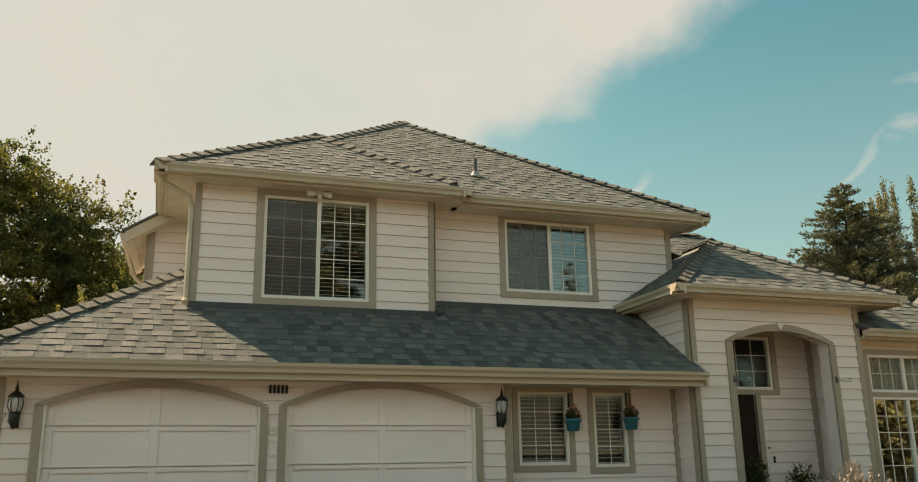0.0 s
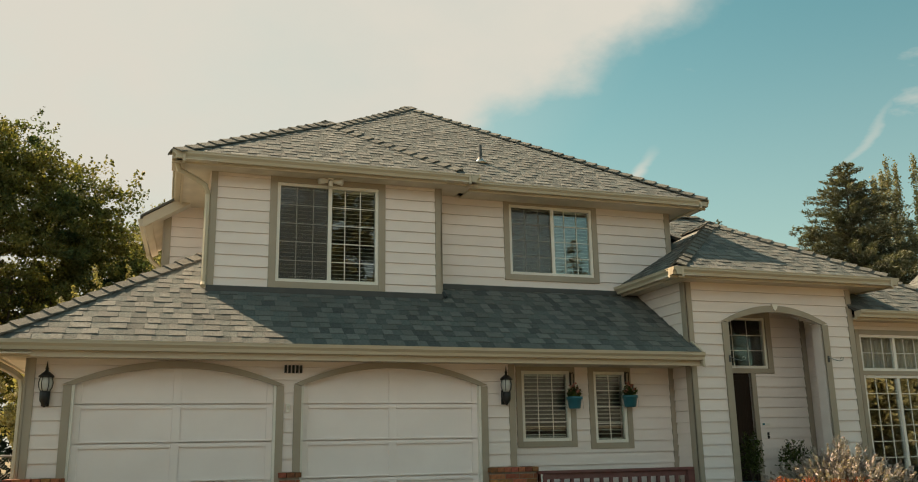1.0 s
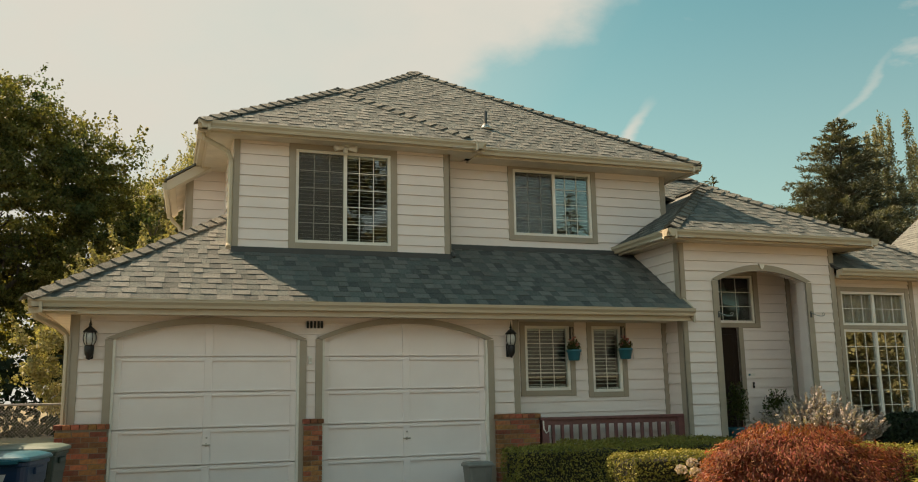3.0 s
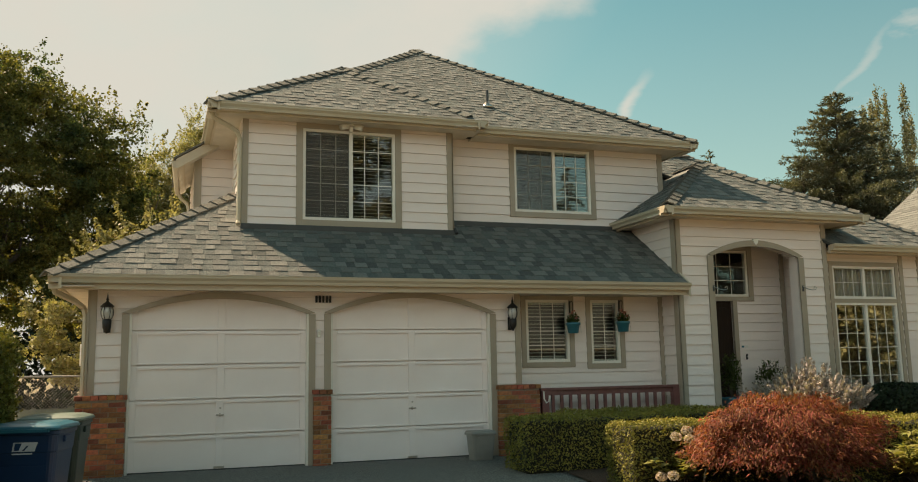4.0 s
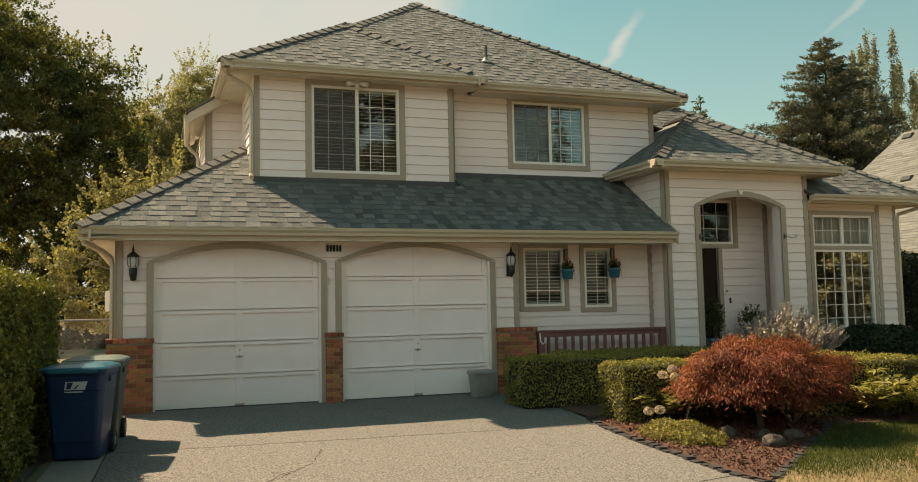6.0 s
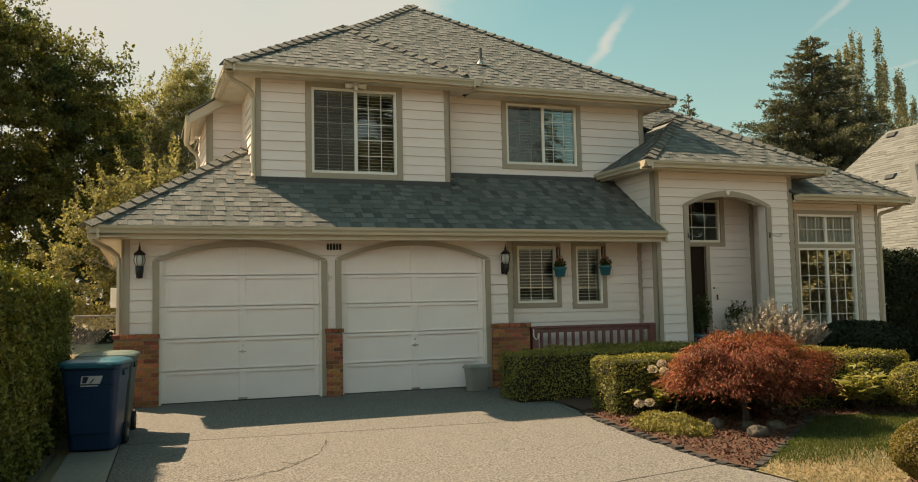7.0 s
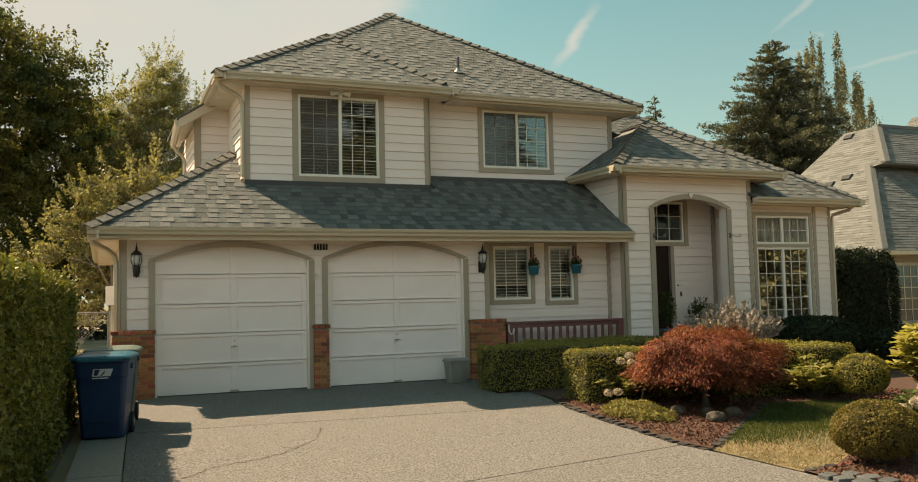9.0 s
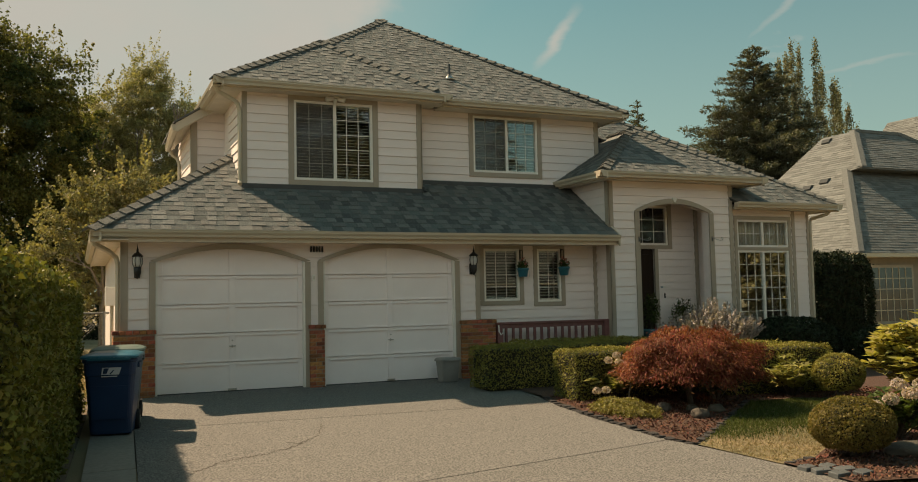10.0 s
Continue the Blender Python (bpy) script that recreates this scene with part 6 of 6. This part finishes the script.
def cart(at, turn, body, lid, label, mark):
    t = thing("wheeled_bin", at, label, "wheeled bin", "bins beside the garage", "", turn)
    b = part("body", loft([rounded_rect(0.46, 0.48, 0.06, 0.02), rounded_rect(0.47, 0.50, 0.06, 0.06), rounded_rect(0.57, 0.64, 0.07, 0.72), rounded_rect(0.58, 0.66, 0.07, 0.725), rounded_rect(0.60, 0.68, 0.07, 0.88), rounded_rect(0.63, 0.71, 0.07, 0.885), rounded_rect(0.63, 0.71, 0.07, 0.92)]), body, t, bevel=0.006)
    l = part("lid", loft([rounded_rect(0.66, 0.76, 0.07, 0.925), rounded_rect(0.67, 0.77, 0.07, 0.945), rounded_rect(0.64, 0.74, 0.08, 0.965), rounded_rect(0.50, 0.58, 0.08, 0.99), rounded_rect(0.40, 0.46, 0.08, 0.995)]), lid, t, "faded plastic lid", bevel=0.006)
    part("lid_lip", Geo().box(-0.24, 0.24, -0.405, -0.36, 0.91, 0.94), lid, l)
    part("handle_bar", Geo().tube([(-0.26, 0.40, 0.90), (0.26, 0.40, 0.90)], 0.016, 8), body, t)
    for sx in (-1, 1):
        part("side_grip", Geo().box(sx * 0.30 - 0.02, sx * 0.30 + 0.02, -0.12, 0.12, 0.80, 0.86), body, t, bevel=0.008)
        wh = part("wheel", Geo().tube([(sx * 0.22, 0.27, 0.125), (sx * 0.28, 0.27, 0.125)], 0.125, 20), RUBBER, t)
        part("hub", Geo().tube([(sx * 0.275, 0.27, 0.125), (sx * 0.288, 0.27, 0.125)], 0.05, 12), GREENLID, wh)
    part("front_recess", Geo().prism([(-0.20, -0.291, 0.20), (0.20, -0.291, 0.20), (0.22, -0.322, 0.60), (-0.22, -0.322, 0.60)], (0, -0.006, 0)), body, t, bevel=0.004)
    if mark:
        part("printed_mark", Geo().prism([(-0.09, -0.341, 0.735), (0.11, -0.345, 0.735), (0.14, -0.352, 0.82), (0.02, -0.352, 0.82), (-0.075, -0.352, 0.82)], (0, -0.003, 0)), LOGO, t, "pale plain printed mark")
        part("mark_cut", Geo().prism([(-0.07, -0.3455, 0.745), (-0.03, -0.3455, 0.745), (0.0, -0.3545, 0.812), (-0.06, -0.3545, 0.812)], (0, -0.003, 0)).prism([(0.0, -0.3455, 0.742), (0.02, -0.3455, 0.742), (0.06, -0.3545, 0.79), (0.045, -0.3545, 0.79)], (0, -0.003, 0)), body, t)
        part("printed_bar", Geo().box(-0.09, 0.09, -0.342, -0.338, 0.708, 0.72), LOGO, t)
    return t


cart((-1.90, 7.82, gz(7.8)), -10, BLUE, BLUELID, "dark blue wheeled recycling bin with a faded lid", True)
cart((-1.80, 8.72, gz(8.7)), -6, GREENBIN, GREENLID, "dark green wheeled bin with a bleached lid", False)
GREYPLASTIC = material("grey_storage_plastic", (0.27, 0.26, 0.23), 0.5, (0.22, 0.21, 0.19), 5, 0.1, stain=0.2)
sb = thing("storage_box", (3.72, 10.56, gz(10.6)), "grey lidded plastic storage box against the garage door", "storage box", "", "", 4)
part("body", loft([rounded_rect(0.30, 0.22, 0.03, 0.0), rounded_rect(0.36, 0.27, 0.03, 0.36)]), GREYPLASTIC, sb, bevel=0.004)
part("lid", loft([rounded_rect(0.40, 0.31, 0.03, 0.36), rounded_rect(0.40, 0.31, 0.03, 0.39), rounded_rect(0.36, 0.27, 0.04, 0.42)]), GREYPLASTIC, sb, bevel=0.004)
for x in (-0.09, 0.07):
    part("rib", Geo().prism([(x - 0.012, -0.112, 0.02), (x + 0.012, -0.112, 0.02), (x + 0.012, -0.134, 0.33), (x - 0.012, -0.134, 0.33)], (0, -0.008, 0)), GREYPLASTIC, sb)
ub = thing("meter_box", (-1.72, 12.4, 1.45), "white utility meter box on the garage side wall", "meter box")
part("box", Geo().box(-0.16, 0.05, -0.15, 0.15, 0, 0.32), VINYL, ub, bevel=0.01)
part("pipe", Geo().tube([(-0.05, 0, 0), (-0.05, 0, -1.4)], 0.03, 8), GUTTER, ub)

# chain-link fence beside the garage
GALV = material("galvanised_wire", (0.22, 0.22, 0.21), 0.6, (0.16, 0.16, 0.15), 10, metal=0.6)
cf = thing("chain_link_fence", (-7.0, 16.0, 0.0), "weathered chain-link fence with a top rail", "fence")
part("top_rail", Geo().tube([(0, 0, 1.3), (5.3, 0, 1.3)], 0.02, 8), GALV, cf)
for x in (0.1, 2.6, 5.2):
    part("post", Geo().tube([(x, 0, -0.1), (x, 0, 1.34)], 0.028, 8), GALV, cf)
wire = Geo()
for i in range(-22, 90):
    x = i * 0.06
    for sx in (1, -1):
        a = (x, 0.0, 0.02) if sx > 0 else (x + 1.26, 0.004, 0.02)
        b = (x + 1.26, 0.0, 1.28) if sx > 0 else (x, 0.004, 1.28)
        if min(a[0], b[0]) > 0 and max(a[0], b[0]) < 5.3:
            wire.tube([a, b], 0.0022, 3)
tagged(part("wire_mesh", wire, GALV, cf), kind="stuff")

# ---- trees ----
broad_tree("maple_tree", (-10.2, 44, -0.6), [((-1.2, 0, 12.1), (7.4, 6.0, 6.5)), ((3.9, -1, 10.2), (4.3, 4.3, 5.4)), ((2.4, -0.5, 13.4), (3.2, 3.3, 2.8)), ((-4.3, 0, 14.0), (4.3, 4.3, 4.7)), ((1.7, 0, 6.6), (6.0, 4.0, 2.6)), ((7.0, -0.6, 12.0), (2.0, 2.2, 2.8)), ((7.3, -0.4, 9.6), (1.9, 2.0, 2.0))], 5.2, 0.42, "large dark green maple with sunlit yellow painted into leaf patches", MAPLEGREEN, 1450, 160, 0.15, 0.66, 41, depth=5, trunks=3, shell=0.72, sprigs=150)
broad_tree("maple_tree", (-3.6, 50, -0.6), [((0, 0, 8.6), (3.8, 3.4, 5.8)), ((-2.3, 0, 5.8), (3.8, 3, 4.2))], 4.6, 0.3, "dark green broadleaf tree in the shade behind", MAPLEGREEN, 250, 140, 0.24, 0.78, 42, trunks=2, shell=0.6)
broad_tree("birch_tree", (0.6, 47, -0.6), [((0.6, 0, 9.8), (2.3, 2.0, 5.6)), ((0.7, 0, 14.1), (0.95, 1.0, 2.1)), ((2.7, 0, 10.2), (1.5, 1.6, 3.7)), ((-1.5, 0, 10.0), (2.0, 1.7, 3.8))], 6.2, 0.2, "slender birch with fine pale yellow-green leaves", BIRCH, 980, 150, 0.10, 0.50, 43, PALEBARK, 4, trunks=2, shell=0.45, sprigs=130)
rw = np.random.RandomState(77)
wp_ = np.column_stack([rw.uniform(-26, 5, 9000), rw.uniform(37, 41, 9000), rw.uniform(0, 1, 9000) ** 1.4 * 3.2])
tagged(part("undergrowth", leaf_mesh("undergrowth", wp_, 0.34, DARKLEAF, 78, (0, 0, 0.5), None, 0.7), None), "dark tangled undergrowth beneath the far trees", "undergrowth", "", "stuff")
broad_tree("lime_shrub", (-1.6, 23.5, 0), [((0.3, 0, 3.2), (1.5, 1.1, 2.2)), ((-1.3, 0.2, 2.4), (1.3, 1.0, 1.8)), ((0.8, 0, 4.6), (0.9, 0.7, 1.1)), ((-0.4, 0, 4.2), (0.8, 0.7, 1.0))], 2.0, 0.07, "airy shrub with sunlit yellow-green leaves", LIME, 260, 110, 0.095, 0.33, 44, PALEBARK, 3, trunks=3, sprigs=70)
conifer("spruce_tree", (34.7, 36, 0), 16.2, 6.0, "tall dark spruce with upswept boughs", SPRUCE, 51, 84, 0.27, 4.5, 0.06, 0.66)
conifer("spruce_tree", (36.0, 36.7, 0), 15.4, 3.3, "second spruce leader beside the tall spruce", SPRUCE, 52, 60, 0.27, 4.0, 0.04, 0.6)
conifer("spruce_tree", (31.6, 35.4, 0), 12.3, 3.0, "lower spruce at the foot of the tall spruce", SPRUCE, 58, 50, 0.25, 4.0, 0.0, 0.6)
conifer("spruce_tree", (24.1, 33, 0), 11.5, 2.4, "narrow young spruce whose tip shows over the roof", SPRUCE, 53, 50, 0.24, 3.0, 0.02)


def poplar(at, spikes, label, seed):
    """Upright leafy spikes of unequal height on one tree. spikes: (offset, height)."""
    t = thing("poplar_tree", at, label, "tree", "poplars")
    rn, geo, P, A = np.random.RandomState(seed), Geo(), [], []
    for x, h in spikes:
        y = rn.uniform(-0.5, 0.5)
        geo.tube([(x * 0.2, y * 0.2, -0.2), (x * 0.8, y * 0.8, h * 0.3), (x, y, h)], 0.09, 6, 0.008)
        for m in range(150):
            f = rn.uniform(0.3, 1.0)
            r = (1.5 + 0.5 * math.sin(f * 23 + x * 3)) * (1 - f) ** 0.95 * rn.uniform(0.15, 1.3) + 0.05
            a = rn.uniform(0, 2 * math.pi)
            c = np.array([x, y, 0]) + np.array([r * math.cos(a), r * math.sin(a), f * h])
            q = rn.normal(size=(24, 3)) * np.array([0.08, 0.08, 0.24])
            P.append(c + q)
            A.append(rn.normal(size=(24, 3)) * 0.6 + np.array([0, 0, 0.8]))
    part("trunk", geo, PALEBARK, t)
    part("crown", leaf_mesh("crown", np.concatenate(P), 0.14, POPLAR, seed, None, np.concatenate(A), 0.6), None, t)


poplar((40.3, 38.2, 0), [(-1.5, 16.1), (-0.8, 16.6), (0.0, 17.6), (0.7, 17.4), (1.4, 17.6), (0.3, 14.5)], "columnar poplar with golden leaves", 54)
poplar((43.4, 38.8, 0), [(-1.1, 15.2), (-0.1, 16.1), (0.5, 15.3), (1.2, 15.6), (-1.9, 13.6)], "columnar poplar with olive and golden leaves", 55)
poplar((46.3, 39.3, 0), [(-0.7, 14.3), (0.0, 14.0), (0.8, 12.6)], "low columnar poplar with dark olive leaves", 56)
# trees across the street, seen in the window glass
t1 = conifer("spruce_tree", (8, -30, -0.6), 19, 4.6, "dark spruce across the street", SPRUCE, 61, 40, 0.6, 0.8)
copy_thing(t1, pose(-9, -34, -0.6, 0, 0, 70))
copy_thing(t1, pose(32.0, -40, -0.6, 0, 0, 140))
t2 = broad_tree("maple_tree", (15.5, -27, -0.6), [((0, 0, 7), (4.6, 4.4, 6)), ((2, 0, 4), (4.2, 3, 3.4))], 3.5, 0.25, "broad yellow-green maple across the street", LIME, 380, 90, 0.26, 0.7, 62)
copy_thing(t2, pose(0, -32, -0.6, 0, 0, 100))
copy_thing(t2, pose(-20, -28, -0.6, 0, 0, 30))
copy_thing(t2, pose(36, -14, -0.6, 0, 0, 220))
copy_thing(t1, pose(-26, -30, -0.6, 0, 0, 20))
copy_thing(t1, pose(38, -31, -0.6, 0, 0, 250))
copy_thing(t2, pose(47, -24, -0.6, 0, 0, 10))
copy_thing(t2, pose(40, -19, -0.6, 0, 0, 140) @ Matrix.Scale(1.25, 4))
copy_thing(t2, pose(52, -30, -0.6, 0, 0, 300) @ Matrix.Scale(1.5, 4))
copy_thing(t2, pose(15, -37, -0.6, 0, 0, 80) @ Matrix.Scale(1.7, 4))
copy_thing(t2, pose(5, -40, -0.6, 0, 0, 200) @ Matrix.Scale(1.6, 4))

# ---- neighbouring house ----
GREYSHINGLE = material("grey_neighbour_shingle", (0.155, 0.162, 0.15), 0.9, (0.11, 0.116, 0.108), 14, 0.8, 120, vary=0.25)
TANWALL = material("tan_neighbour_wall", (0.26, 0.225, 0.175), 0.7, None, 4, 0.1)
nh = thing("neighbour_house", (24.55, 20.0, 0), "neighbouring tan house with a steep grey shingled hip roof", "house")
part("wall", Geo().box(0.5, 15, 0.5, 9.6, -0.3, 2.75), TANWALL, nh)


def courses(poly, step, seed):
    """A far roof slope laid in stepped shingle courses, each split into tabs."""
    r = random.Random(seed)
    P = [Vector(p) for p in poly]
    u = (P[1] - P[0]).normalized()
    n = u.cross(P[2] - P[1]).normalized()
    w = n.cross(u)
    flat = [((p - P[0]).dot(u), (p - P[0]).dot(w)) for p in P]
    g, h, top = Geo(), 0.0, max(b for a, b in flat)
    g.prism([p - n * 0.06 for p in P], n * 0.055)

    def span(hh):
        hit = [a + (c - a) * (hh - b) / (d - b) for (a, b), (c, d) in zip(flat, flat[1:] + flat[:1]) if (b - hh) * (d - hh) <= 0 and abs(d - b) > 1e-6]
        return min(hit), max(hit)
    while h < top - step:
        lo, hi = span(h + 0.001), span(h + step)
        s = min(lo[0], hi[0]) - r.random() * 0.5
        while s < max(lo[1], hi[1]):
            wd = r.choice((0.35, 0.45, 0.6))
            a0, b0, a1, b1 = max(s, lo[0]), min(s + wd, lo[1]), max(s, hi[0]), min(s + wd, hi[1])
            if b0 > a0 or b1 > a1:
                b0, b1, t = max(a0, b0), max(a1, b1), r.choice((0.008, 0.012, 0.018))
                g.add([P[0] + u * a + w * b + n * c for a, b, c in ((a0, h, 0), (b0, h, 0), (b1, h + step, 0.003), (a1, h + step, 0.003), (a0, h, t), (b0, h, t))], [(4, 5, 2, 3), (0, 1, 5, 4)])
            s += wd
        h += step
    return g


ZE, P0, KS, DY, KA, AYN = 2.84, 1.06, 3.6, 0.8, 5.5, 4.8
ZS, ZR = ZE + P0 * KS, ZE + P0 * KA
roof = part("roof", courses([(0, 0, ZE), (15.5, 0, ZE), (15.5 - KS, KS, ZS), (KS, KS, ZS)], 0.15, 1), GREYSHINGLE, nh, "grey weathered shingles")
part("upper_front_slope", courses([(KS, KS - DY, ZS), (12.0, KS - DY, ZS), (KA + 2.9, AYN, ZR), (KA, AYN, ZR)], 0.15, 4), GREYSHINGLE, roof)
part("left_slope", courses([(0, 10, ZE), (0, 0, ZE), (KS, KS, ZS), (KS, KS - DY, ZS), (KA, AYN, ZR), (KA, 6.6, ZR)], 0.15, 2), GREYSHINGLE, roof)
part("step_soffit", Geo().box(KS + 0.02, 12.0, KS - DY + 0.02, KS + 0.1, ZS - 0.06, ZS - 0.02), GREYSHINGLE, roof)
part("back_slope", Geo().prism([(KA, 6.6, ZR), (KA + 2.9, AYN, ZR), (15.5, 10, ZE), (0, 10, ZE)], (0, 0, -0.05)), GREYSHINGLE, roof)
part("right_slope", courses([(KA + 4.6, 10, 6.4), (KA + 4.6, 2.2, 6.4), (KA + 8.5, 2.2, 10.6), (KA + 8.5, 10, 10.6)], 0.15, 6), GREYSHINGLE, roof)


def hip_band(a, b, w=0.26):
    """A flat band of cap shingles folded over a hip."""
    a, b = Vector(a), Vector(b)
    g, up_ = Geo(), Vector((0, 0, 0.05))
    for side in (Vector((-0.1, 1, 0)), Vector((1, -0.1, 0))):
        sl = Vector((0, 0, 0.02))
        g.add([a + up_, b + up_, b + up_ + side * w + sl, a + up_ + side * w + sl], [(0, 1, 2, 3)])
        g.add([a, b, b + up_, a + up_], [(0, 1, 2, 3)])
    return part("hip_cap", g, GREYSHINGLE, roof)


hip_band((0, 0, ZE), (KS, KS, ZS))
hip_band((KS, KS - DY, ZS), (KA, AYN, ZR))
part("ridge", Geo().tube([(KA, AYN, ZR + 0.02), (KA + 2.9, AYN, ZR + 0.02)], 0.1, 4).tube([(KA + 2.9, AYN, ZR + 0.02), (12.0, KS - DY, ZS)], 0.1, 4), GREYSHINGLE, roof)
for a, b in ((3.1, 4.2), (2.9, 5.0), (5.15, 5.9)):
    zz = ZE + a * P0
    part("roof_vent", Geo().prism([(a, b, zz - 0.03), (a + 0.2, b, zz + 0.24), (a + 0.06, b, zz + 0.22), (a - 0.07, b, zz + 0.04)], (0, 0.45, 0)), UNDERLAY, roof)
part("gutter", Geo().box(-0.1, 15.6, -0.12, 0.0, ZE - 0.16, ZE - 0.02).box(-0.12, 0.0, 0.0, 10, ZE - 0.16, ZE - 0.02), GUTTER, nh)
part("soffit", Geo().box(0, 15.5, 0, 0.5, ZE - 0.16, ZE - 0.1), SOFFIT, nh)
for x in (1.0, 4.2):
    wn = part("window", Geo().box(x, x + 2.4, 0.44, 0.52, 0.1, 2.4), TRIM, nh, "gridded window with a tan casing")
    part("pane", Geo().box(x + 0.12, x + 2.28, 0.425, 0.438, 0.22, 2.28), material("dark_far_glass", (0.05, 0.06, 0.06), 0.06, None, 2, spec=1.0), wn)
    gr = Geo()
    for k in range(1, 6):
        gr.box(x + 0.12 + 2.16 * k / 6 - 0.015, x + 0.12 + 2.16 * k / 6 + 0.015, 0.405, 0.424, 0.22, 2.28)
    for k in range(1, 5):
        gr.box(x + 0.12, x + 2.28, 0.408, 0.422, 0.22 + 2.06 * k / 5 - 0.015, 0.22 + 2.06 * k / 5 + 0.015)
    part("muntin_grid", gr, GUTTER, wn)

oh = copy_thing(nh, pose(31.0, -21.0, -0.55, 0, 0, 180))
tagged(oh, "sunlit tan house across the street, seen in the window glass", "house")
